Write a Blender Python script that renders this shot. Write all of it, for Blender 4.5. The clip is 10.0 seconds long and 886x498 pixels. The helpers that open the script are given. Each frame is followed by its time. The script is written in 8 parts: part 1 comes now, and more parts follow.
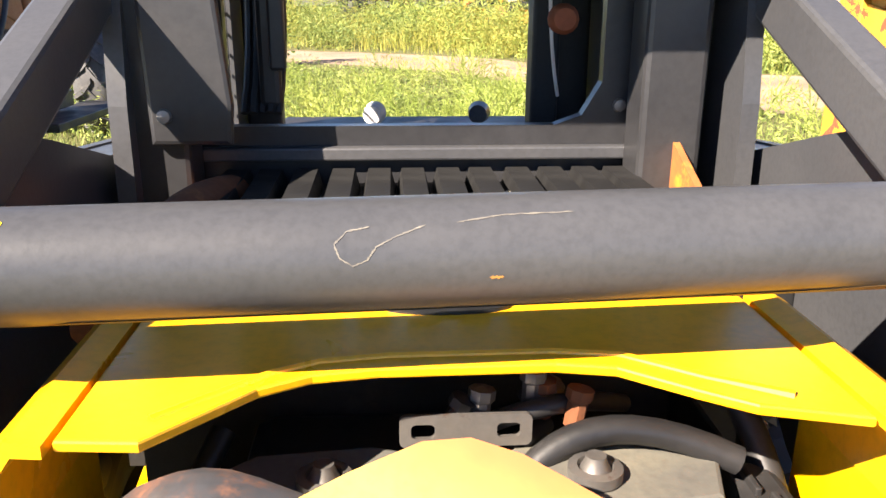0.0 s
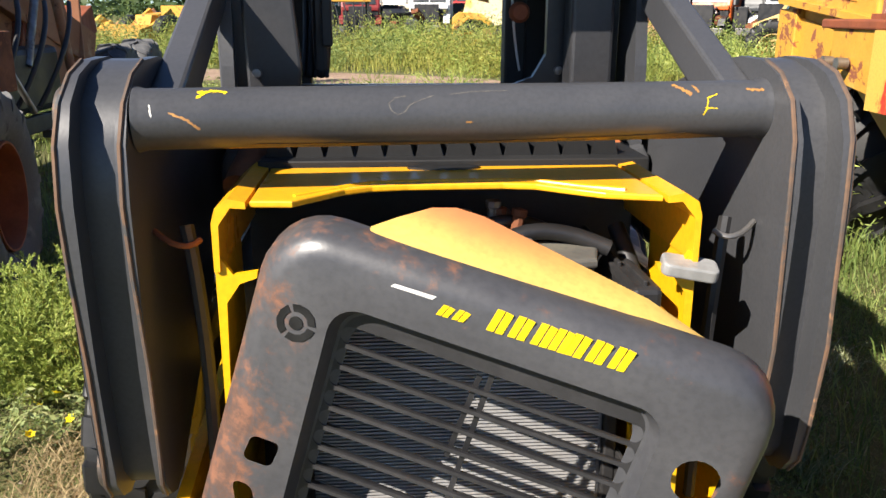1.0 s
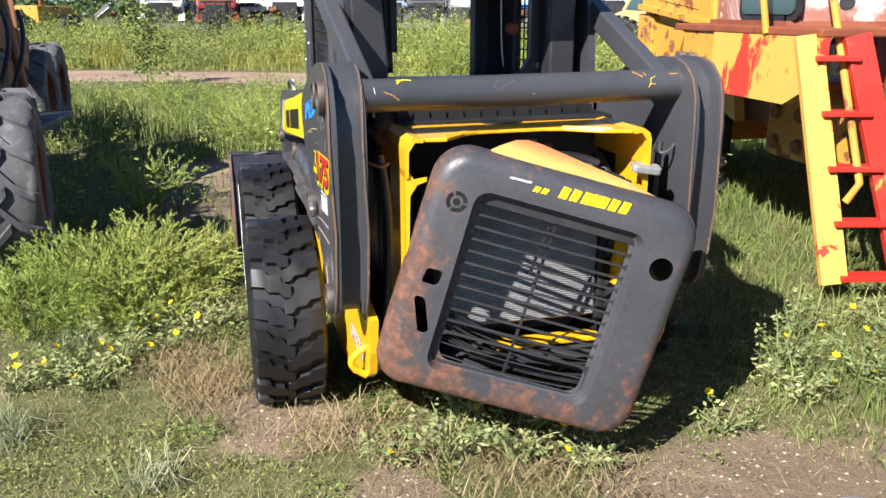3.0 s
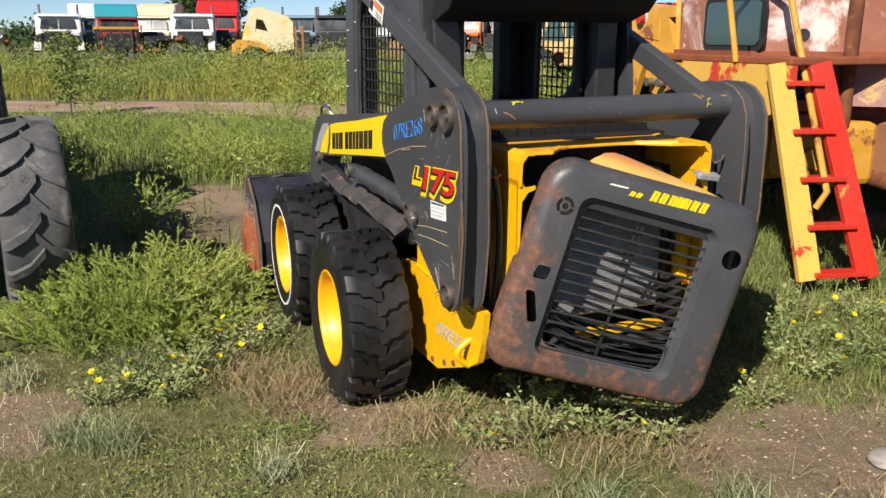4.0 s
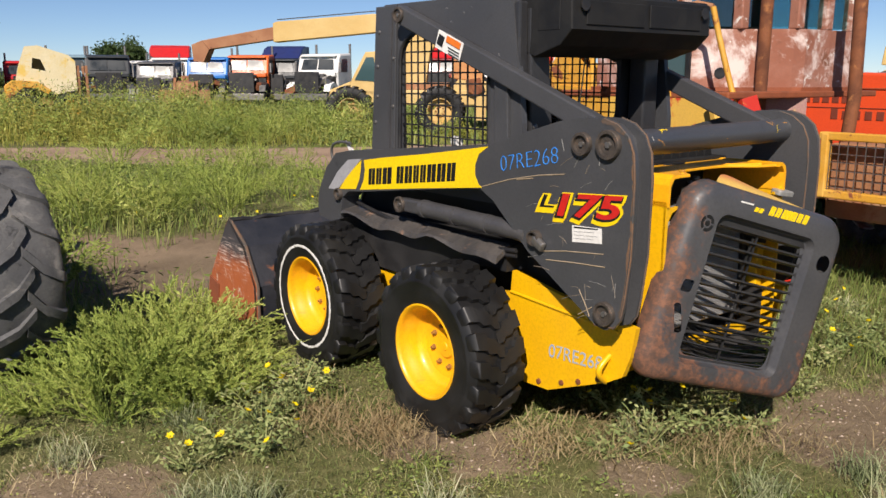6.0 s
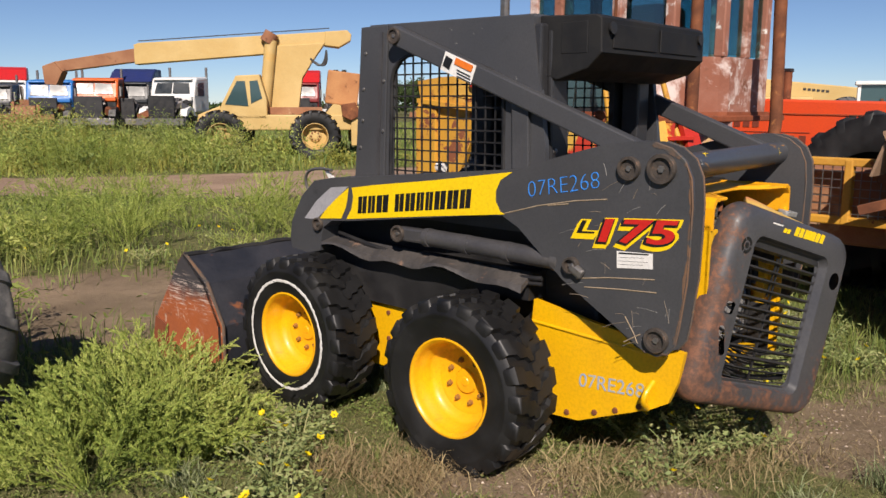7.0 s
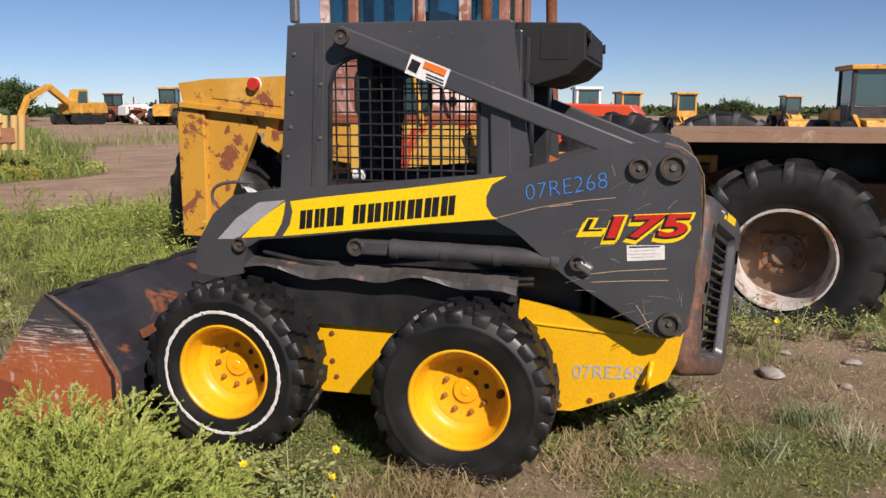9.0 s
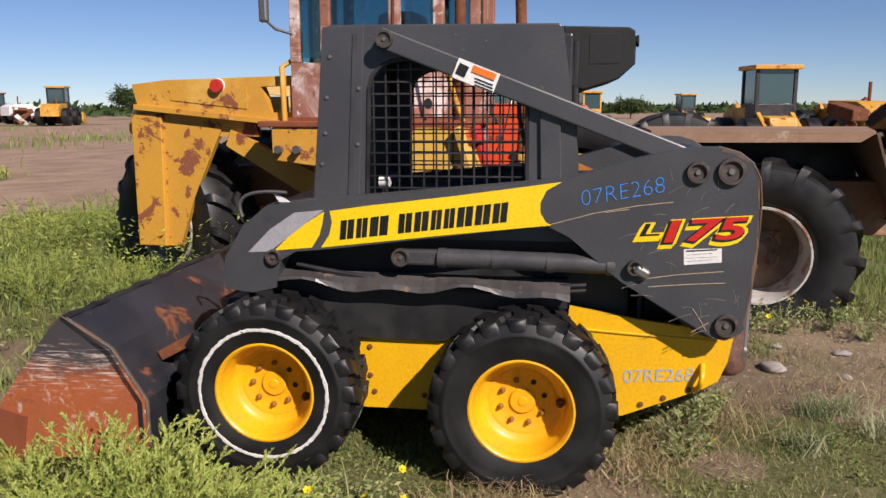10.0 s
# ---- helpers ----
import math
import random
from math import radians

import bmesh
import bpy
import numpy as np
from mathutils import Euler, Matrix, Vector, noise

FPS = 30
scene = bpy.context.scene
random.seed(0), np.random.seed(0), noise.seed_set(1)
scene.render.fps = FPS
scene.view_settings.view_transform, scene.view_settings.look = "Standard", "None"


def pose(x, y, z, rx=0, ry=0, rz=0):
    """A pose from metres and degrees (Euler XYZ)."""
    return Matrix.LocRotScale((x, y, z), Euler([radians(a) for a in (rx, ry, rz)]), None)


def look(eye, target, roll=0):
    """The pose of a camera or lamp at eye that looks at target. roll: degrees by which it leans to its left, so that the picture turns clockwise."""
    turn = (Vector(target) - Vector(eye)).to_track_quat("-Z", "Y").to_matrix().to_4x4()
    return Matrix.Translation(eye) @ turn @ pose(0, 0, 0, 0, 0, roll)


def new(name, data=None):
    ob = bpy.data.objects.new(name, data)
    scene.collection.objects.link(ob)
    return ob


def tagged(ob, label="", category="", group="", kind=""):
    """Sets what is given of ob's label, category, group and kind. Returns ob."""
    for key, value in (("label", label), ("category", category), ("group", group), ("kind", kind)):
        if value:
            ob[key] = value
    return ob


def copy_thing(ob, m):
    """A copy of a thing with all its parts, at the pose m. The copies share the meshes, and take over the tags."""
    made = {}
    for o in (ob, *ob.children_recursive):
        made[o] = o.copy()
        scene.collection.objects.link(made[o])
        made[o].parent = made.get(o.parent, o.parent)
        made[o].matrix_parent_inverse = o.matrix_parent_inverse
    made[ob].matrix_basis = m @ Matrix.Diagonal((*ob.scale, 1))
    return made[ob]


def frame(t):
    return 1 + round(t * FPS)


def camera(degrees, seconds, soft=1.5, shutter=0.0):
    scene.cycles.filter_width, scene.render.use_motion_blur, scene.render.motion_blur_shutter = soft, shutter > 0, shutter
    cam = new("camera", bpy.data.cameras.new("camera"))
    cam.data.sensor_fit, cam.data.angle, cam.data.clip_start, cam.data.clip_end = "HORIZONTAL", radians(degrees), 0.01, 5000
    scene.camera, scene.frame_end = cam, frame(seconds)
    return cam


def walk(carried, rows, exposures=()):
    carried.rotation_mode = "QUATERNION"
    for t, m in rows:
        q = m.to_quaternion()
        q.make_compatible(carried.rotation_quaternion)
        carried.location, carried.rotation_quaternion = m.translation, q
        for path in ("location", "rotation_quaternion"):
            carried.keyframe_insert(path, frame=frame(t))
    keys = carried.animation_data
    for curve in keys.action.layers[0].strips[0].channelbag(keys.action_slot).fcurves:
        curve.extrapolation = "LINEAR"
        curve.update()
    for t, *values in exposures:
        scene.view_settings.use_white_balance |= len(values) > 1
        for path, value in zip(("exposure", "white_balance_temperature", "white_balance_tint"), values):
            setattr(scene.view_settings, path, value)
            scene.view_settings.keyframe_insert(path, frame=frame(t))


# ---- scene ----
cam = camera(57.0, 10.0)
METRES, EYE, TILT, LEAN, TURN = 7.6, 1.6, -19.0, 0.0, 0.0
ROWS = [
    (0.0, 0.0003, 0.0013, -0.0015, 0.22, 1.15, -0.37),
    (0.5, 0.0044, -0.0455, -0.0229, -0.23, 2.43, -0.27),
    (1.0, -0.0014, -0.0897, -0.0407, -0.47, 2.82, -0.02),
    (1.5, -0.0186, -0.136, -0.0538, -0.42, 2.46, 0.17),
    (2.0, -0.0356, -0.1809, -0.0674, -1.39, 2.21, 0.42),
    (2.5, -0.0589, -0.2142, -0.074, -5.69, 2.18, 2.04),
    (4.0, -0.2038, -0.2624, -0.0869, -16.93, 3.61, 5.73),
    (4.5, -0.2559, -0.2525, -0.083, -20.22, 5.02, 6.76),
    (5.0, -0.3044, -0.2462, -0.0819, -25.21, 4.79, 8.43),
    (5.5, -0.3469, -0.2236, -0.0762, -28.64, 4.27, 9.47),
    (7.0, -0.4418, -0.1146, -0.0415, -42.86, 3.75, 12.97),
    (7.5, -0.4774, -0.0749, -0.0273, -48.58, 2.64, 14.29),
    (8.0, -0.503, -0.0294, -0.0118, -55.05, 0.9, 15.63),
    (8.5, -0.5301, 0.0164, 0.0038, -62.81, -1.22, 16.96),
    (9.0, -0.5415, 0.0592, 0.0196, -69.81, -3.41, 17.94),
    (9.5, -0.541, 0.1025, 0.0384, -73.86, -4.86, 18.45),
    (10.0, -0.5526, 0.1406, 0.0519, -77.19, -5.85, 18.79),
]
walk(cam, [(t, pose(0, 0, EYE, TILT, LEAN, TURN) @ pose(METRES * x, METRES * y, METRES * z, 90 + pitch, roll, yaw)) for t, x, y, z, yaw, pitch, roll in ROWS],
     exposures=[(0.0, 2.22, 7400, 15), (0.5, 1.3, 7200, 11), (1.0, 1.28, 6700, 11), (1.5, 1.45, 6300, 12), (2.5, 1.45, 6000, 14), (4.0, 0.65, 6700, 11), (5.5, 0.51, 6800, 13), (7.0, 0.33, 6900, 16), (10.0, 0.33, 6700, 19)])

# ---- daylight ----
SUN_FROM = Vector((-0.56, -0.56, 0.61)).normalized()
world = bpy.data.worlds.new("sky")
scene.world = world
world.use_nodes = True
wt = world.node_tree
sky = wt.nodes.new("ShaderNodeTexSky")
sky.sky_type = "NISHITA"
sky.sun_disc = False
sky.sun_elevation = math.asin(SUN_FROM.z)
sky.sun_rotation = math.atan2(SUN_FROM.x, SUN_FROM.y)
sky.air_density, sky.dust_density, sky.ozone_density = 0.72, 0.0, 6.0
sky.altitude = 900
wt.links.new(sky.outputs[0], wt.nodes["Background"].inputs[0])
wt.nodes["Background"].inputs[1].default_value = 0.067
sun = new("sun", bpy.data.lights.new("sun", "SUN"))
sun.data.energy, sun.data.angle, sun.data.color = 5.0, radians(0.5), (1.0, 0.94, 0.86)
sun.matrix_world = look(SUN_FROM * 50, (0, 0, 0))

# ---- materials ----
def node(nt, kind, **values):
    n = nt.nodes.new("ShaderNode" + kind)
    for key, value in values.items():
        if key in n.inputs:
            n.inputs[key].default_value = value
    return n


def noise_of(nt, coord, scale, detail=4.0, rough=0.55, warp=0.0, stretch=None):
    src = coord
    if stretch:
        mp = nt.nodes.new("ShaderNodeMapping")
        mp.inputs["Scale"].default_value = stretch
        nt.links.new(coord, mp.inputs["Vector"])
        src = mp.outputs[0]
    n = node(nt, "TexNoise", Scale=scale, Detail=detail, Roughness=rough, Distortion=warp)
    nt.links.new(src, n.inputs["Vector"])
    return n.outputs["Fac"]


def ramp_of(nt, fac, lo, hi, smooth=True):
    r = nt.nodes.new("ShaderNodeMapRange")
    r.interpolation_type = "SMOOTHSTEP" if smooth else "LINEAR"
    r.inputs["From Min"].default_value, r.inputs["From Max"].default_value = lo, hi
    nt.links.new(fac, r.inputs["Value"])
    return r.outputs["Result"]


def mix_of(nt, fac, a, b, blend="MIX"):
    m = nt.nodes.new("ShaderNodeMix")
    m.data_type, m.blend_type = "RGBA", blend
    for k, value in ((0, fac), (6, a), (7, b)):
        if hasattr(value, "node"):
            nt.links.new(value, m.inputs[k])
        elif k == 0:
            m.inputs[k].default_value = value
        else:
            m.inputs[k].default_value = (*value[:3], 1)
    return m.outputs[2]


def math_of(nt, op, a, b=0.0):
    m = nt.nodes.new("ShaderNodeMath")
    m.operation = op
    for k, value in ((0, a), (1, b)):
        if hasattr(value, "node"):
            nt.links.new(value, m.inputs[k])
        else:
            m.inputs[k].default_value = value
    return m.outputs[0]


def surface(name, c1, c2, scale=5.0, rough=(0.45, 0.7), metal=0.0, bump=0.12, bump_scale=70.0, patches=(), vary=0.0, island=0.0,
            coat=0.0, subsurface=0.0, stretch=None):
    """A weathered surface: two tones, patches of (colour, scale, from, to, roughness), grain and fine relief."""
    m = bpy.data.materials.new(name)
    m.use_nodes = True
    nt = m.node_tree
    bsdf = nt.nodes["Principled BSDF"]
    geo = nt.nodes.new("ShaderNodeNewGeometry")
    tex = nt.nodes.new("ShaderNodeTexCoord")
    coord = tex.outputs["Object"]
    big = ramp_of(nt, noise_of(nt, coord, scale, 5, 0.6, 0.3, stretch), 0.3, 0.7)
    fine = noise_of(nt, coord, bump_scale, 3, 0.6)
    col = mix_of(nt, big, c1, c2)
    col = mix_of(nt, math_of(nt, "MULTIPLY", ramp_of(nt, fine, 0.35, 0.75), 0.35), col, [x * 0.55 for x in c1])
    rgh = nt.nodes.new("ShaderNodeMapRange")
    rgh.inputs["To Min"].default_value, rgh.inputs["To Max"].default_value = rough
    nt.links.new(big, rgh.inputs["Value"])
    rgh = rgh.outputs[0]
    for k, (pc, ps, lo, hi, pr) in enumerate(patches):
        mask = ramp_of(nt, noise_of(nt, coord, ps, 8, 0.68, 0.4), lo, hi)
        col = mix_of(nt, mask, col, pc)
        mr = nt.nodes.new("ShaderNodeMix")
        nt.links.new(mask, mr.inputs[0])
        nt.links.new(rgh, mr.inputs[2])
        mr.inputs[3].default_value = pr
        rgh = mr.outputs[0]
    if vary or island:
        src = nt.nodes.new("ShaderNodeObjectInfo").outputs["Random"] if vary else geo.outputs["Random Per Island"]
        amount = vary or island
        mr = nt.nodes.new("ShaderNodeMapRange")
        mr.inputs["To Min"].default_value, mr.inputs["To Max"].default_value = 1 - amount, 1 + amount
        nt.links.new(src, mr.inputs["Value"])
        hs = nt.nodes.new("ShaderNodeHueSaturation")
        nt.links.new(mr.outputs[0], hs.inputs["Value"])
        nt.links.new(col, hs.inputs["Color"])
        col = hs.outputs[0]
    nt.links.new(col, bsdf.inputs["Base Color"])
    nt.links.new(rgh, bsdf.inputs["Roughness"])
    bsdf.inputs["Metallic"].default_value = metal
    if coat:
        bsdf.inputs["Coat Weight"].default_value = coat
        bsdf.inputs["Coat Roughness"].default_value = 0.15
    if bump:
        bp = node(nt, "Bump", Strength=bump, Distance=0.004)
        nt.links.new(fine, bp.inputs["Height"])
        nt.links.new(bp.outputs[0], bsdf.inputs["Normal"])
    return m


RUST = (0.20, 0.065, 0.022)
RUST_D = (0.09, 0.03, 0.014)
M = {}
M["grey"] = surface("grey_paint", (0.050, 0.052, 0.057), (0.062, 0.063, 0.067), 2, (0.32, 0.48), patches=[((0.115, 0.108, 0.10), 1.7, 0.60, 0.95, 0.7), ((0.030, 0.031, 0.034), 5, 0.62, 0.85, 0.5), ((0.20, 0.14, 0.09), 30, 0.725, 0.75, 0.85)], bump=0.04, bump_scale=120)
M["grey_worn"] = surface("worn_grey_paint", (0.046, 0.046, 0.050), (0.068, 0.066, 0.067), 3, (0.30, 0.48), patches=[((0.13, 0.115, 0.10), 3, 0.58, 0.8, 0.7), ((0.12, 0.06, 0.035), 9, 0.66, 0.74, 0.85), ((0.22, 0.20, 0.18), 24, 0.68, 0.73, 0.6)], bump=0.08)
# darker version of the grey paint, for the cab's rear wall, pillar and posts
M["cab_dark"] = surface("darker_cab_grey", (0.024, 0.0245, 0.027), (0.036, 0.036, 0.038), 3, (0.28, 0.45), patches=[((0.085, 0.08, 0.072), 2.2, 0.62, 0.92, 0.7), ((0.12, 0.10, 0.08), 34, 0.72, 0.75, 0.8)], bump=0.04)
M["black"] = surface("black_steel", (0.012, 0.012, 0.013), (0.026, 0.025, 0.025), 4, (0.4, 0.65), patches=[((0.09, 0.08, 0.065), 3, 0.6, 0.8, 0.85)])
M["yellow"] = surface("yellow_paint", (0.80, 0.44, 0.006), (0.72, 0.38, 0.006), 2.5, (0.32, 0.5), patches=[((0.40, 0.24, 0.03), 3.2, 0.62, 0.8, 0.7), (RUST_D, 9, 0.70, 0.74, 0.85)], bump=0.04, coat=0.15)
M["wheel_yellow"] = surface("wheel_yellow_paint", (0.82, 0.42, 0.008), (0.78, 0.36, 0.008), 5, (0.28, 0.48), patches=[((0.62, 0.24, 0.012), 7, 0.60, 0.78, 0.6), ((0.30, 0.13, 0.02), 16, 0.70, 0.76, 0.8)], bump=0.05, coat=0.15)
M["bolt_rust"] = surface("yellowed_rusty_bolt", (0.34, 0.17, 0.03), (0.16, 0.06, 0.02), 40, (0.6, 0.8), bump=0.1)
M["hood_yellow"] = surface("hood_yellow_paint", (0.90, 0.42, 0.012), (0.84, 0.385, 0.012), 2.5, (0.25, 0.42), patches=[((0.45, 0.28, 0.04), 4, 0.66, 0.85, 0.6)], bump=0.03, coat=0.2)
M["gloss_black"] = surface("gloss_black_paint", (0.004, 0.004, 0.0045), (0.008, 0.008, 0.008), 6, (0.6, 0.8), patches=[((0.05, 0.042, 0.035), 6, 0.64, 0.8, 0.8)])
M["dirty_white"] = surface("dirty_white_paint", (0.52, 0.50, 0.46), (0.40, 0.37, 0.33), 6, (0.6, 0.8), patches=[((0.26, 0.13, 0.08), 6, 0.50, 0.62, 0.9), ((0.10, 0.08, 0.06), 12, 0.60, 0.7, 0.9)])
M["pin_steel"] = surface("grimy_pin_steel", (0.05, 0.045, 0.042), (0.095, 0.075, 0.06), 18, (0.4, 0.65), 0.3, patches=[((0.20, 0.12, 0.08), 22, 0.60, 0.70, 0.8)])
M["lip_sheet"] = surface("bent_worn_sheet", (0.048, 0.046, 0.046), (0.085, 0.075, 0.068), 5, (0.35, 0.55), patches=[((0.20, 0.12, 0.08), 8, 0.60, 0.72, 0.8), ((0.40, 0.37, 0.33), 14, 0.70, 0.76, 0.7)], bump=0.1)
M["edge_rust"] = surface("chipped_edge", (0.075, 0.06, 0.05), (0.16, 0.085, 0.045), 9, (0.6, 0.85), patches=[((0.26, 0.14, 0.07), 14, 0.58, 0.66, 0.85), ((0.05, 0.05, 0.05), 6, 0.55, 0.62, 0.6)])
M["tyre"] = surface("tyre_rubber", (0.006, 0.006, 0.0065), (0.012, 0.012, 0.012), 4, (0.42, 0.66), patches=[((0.060, 0.052, 0.044), 5, 0.62, 0.92, 0.95), ((0.10, 0.085, 0.068), 45, 0.70, 0.75, 0.95)], bump=0.10)
M["old_tyre"] = surface("old_tyre_rubber", (0.065, 0.066, 0.070), (0.10, 0.10, 0.10), 4, (0.65, 0.9), patches=[((0.24, 0.23, 0.215), 5, 0.50, 0.78, 0.95), ((0.025, 0.025, 0.027), 9, 0.58, 0.68, 0.8)], bump=0.2)
M["steel"] = surface("bare_steel", (0.30, 0.29, 0.28), (0.20, 0.18, 0.16), 9, (0.35, 0.6), 0.8, patches=[(RUST_D, 8, 0.6, 0.7, 0.8)])
M["rust"] = surface("rust", RUST, RUST_D, 6, (0.8, 0.95), patches=[((0.30, 0.12, 0.04), 10, 0.55, 0.7, 0.9)], bump=0.3)
M["rust_red"] = surface("red_rust", (0.26, 0.07, 0.025), (0.17, 0.045, 0.018), 4, (0.7, 0.9), patches=[((0.10, 0.04, 0.02), 3, 0.6, 0.75, 0.9)], bump=0.15)
M["bucket"] = surface("bucket_steel", (0.020, 0.022, 0.028), (0.034, 0.035, 0.042), 3, (0.3, 0.5), patches=[(RUST, 3.2, 0.57, 0.66, 0.85), ((0.3, 0.27, 0.24), 20, 0.68, 0.72, 0.6)])
M["white"] = surface("white_paint", (0.75, 0.74, 0.71), (0.66, 0.65, 0.62), 5, (0.5, 0.7), bump=0.02, patches=[((0.35, 0.32, 0.28), 9, 0.62, 0.8, 0.8)])
M["chalk"] = surface("chalk_white", (0.70, 0.69, 0.66), (0.55, 0.54, 0.5), 20, (0.8, 0.9), bump=0.02, patches=[((0.03, 0.03, 0.03), 26, 0.60, 0.66, 0.8)])
M["ink_blue"] = surface("blue_marker", (0.02, 0.22, 0.72), (0.03, 0.26, 0.75), 20, (0.6, 0.8), bump=0.0)
M["ink_pale"] = surface("faded_blue_marker", (0.25, 0.35, 0.55), (0.45, 0.40, 0.25), 30, (0.6, 0.8), bump=0.0)
M["ink_black"] = surface("black_vinyl", (0.008, 0.008, 0.009), (0.014, 0.014, 0.014), 20, (0.35, 0.5), bump=0.0)
M["decal_yellow"] = surface("yellow_vinyl", (0.86, 0.60, 0.01), (0.82, 0.55, 0.01), 3, (0.3, 0.45), bump=0.02, patches=[((0.5, 0.38, 0.1), 7, 0.68, 0.8, 0.6)])
M["decal_red"] = surface("red_vinyl", (0.55, 0.02, 0.015), (0.48, 0.02, 0.015), 6, (0.3, 0.5), bump=0.0)
M["decal_grey"] = surface("silver_vinyl", (0.34, 0.34, 0.36), (0.28, 0.28, 0.30), 8, (0.35, 0.5), bump=0.0)
M["radiator"] = surface("radiator_fins", (0.46, 0.46, 0.46), (0.36, 0.35, 0.34), 8, (0.5, 0.7), 0.4, bump=0.1)
M["truck_glass"] = surface("dusty_dark_glass", (0.018, 0.024, 0.028), (0.03, 0.036, 0.04), 1.5, (0.25, 0.45), bump=0.0)
M["glass"] = bpy.data.materials.new("tinted_glass")
M["glass"].use_nodes = True
_b = M["glass"].node_tree.nodes["Principled BSDF"]
_b.inputs["Base Color"].default_value = (0.035, 0.07, 0.075, 1)
_b.inputs["Roughness"].default_value = 0.08
_b.inputs["Specular IOR Level"].default_value = 0.9


M["clear_glass"] = bpy.data.materials.new("teal_tinted_glass")
M["clear_glass"].use_nodes = True
_t = M["clear_glass"].node_tree
_m, _c, _g = _t.nodes.new("ShaderNodeMixShader"), _t.nodes.new("ShaderNodeBsdfTransparent"), _t.nodes.new("ShaderNodeBsdfGlossy")
_c.inputs[0].default_value = (0.42, 0.66, 0.68, 1)
_g.inputs["Roughness"].default_value = 0.05
_m.inputs[0].default_value = 0.10
_t.links.new(_c.outputs[0], _m.inputs[1])
_t.links.new(_g.outputs[0], _m.inputs[2])
_t.links.new(_m.outputs[0], _t.nodes["Material Output"].inputs["Surface"])


def two_tone(name, low, high, axis, a, b, wob=0.03, wob_scale=9.0, patches=(), rough=0.65, metal=0.0, scrape=None):
    """Paint that is worn from one tone to another along an object axis, with a ragged edge."""
    m = surface(name, low, [x * 0.85 for x in low], 4, (rough - 0.1, rough + 0.1), metal, patches=patches, bump=0.06)
    nt = m.node_tree
    bsdf = nt.nodes["Principled BSDF"]
    src = bsdf.inputs["Base Color"].links[0].from_socket
    tex = nt.nodes.new("ShaderNodeTexCoord")
    sep = nt.nodes.new("ShaderNodeSeparateXYZ")
    nt.links.new(tex.outputs["Object"], sep.inputs[0])
    n = noise_of(nt, tex.outputs["Object"], wob_scale, 6, 0.65)
    v = math_of(nt, "ADD", sep.outputs[axis], math_of(nt, "MULTIPLY", math_of(nt, "SUBTRACT", n, 0.5), wob * 4))
    base = mix_of(nt, ramp_of(nt, v, a, b), src, high)
    if scrape:
        streak = noise_of(nt, tex.outputs["Object"], 30.0, 5, 0.7, 0.2, (1, 0.25, 3.5))
        band = math_of(nt, "MULTIPLY", math_of(nt, "MULTIPLY", ramp_of(nt, v, a - 0.06, a), ramp_of(nt, v, b + 0.06, b)), ramp_of(nt, streak, 0.50, 0.64))
        base = mix_of(nt, band, base, scrape)
    nt.links.new(base, bsdf.inputs["Base Color"])
    return m


M["faded_panel"] = two_tone("sun_faded_panel", (0.68, 0.44, 0.11), (0.54, 0.19, 0.07), 1, 0.430, 0.470, 0.005, 9.0, [(RUST_D, 30, 0.71, 0.74, 0.9)])
M["dusty_grey"] = surface("dusty_grey_casting", (0.085, 0.083, 0.075), (0.13, 0.12, 0.09), 7, (0.6, 0.85), patches=[((0.36, 0.26, 0.06), 5, 0.60, 0.75, 0.7), ((0.05, 0.05, 0.05), 9, 0.62, 0.72, 0.7)], bump=0.15)


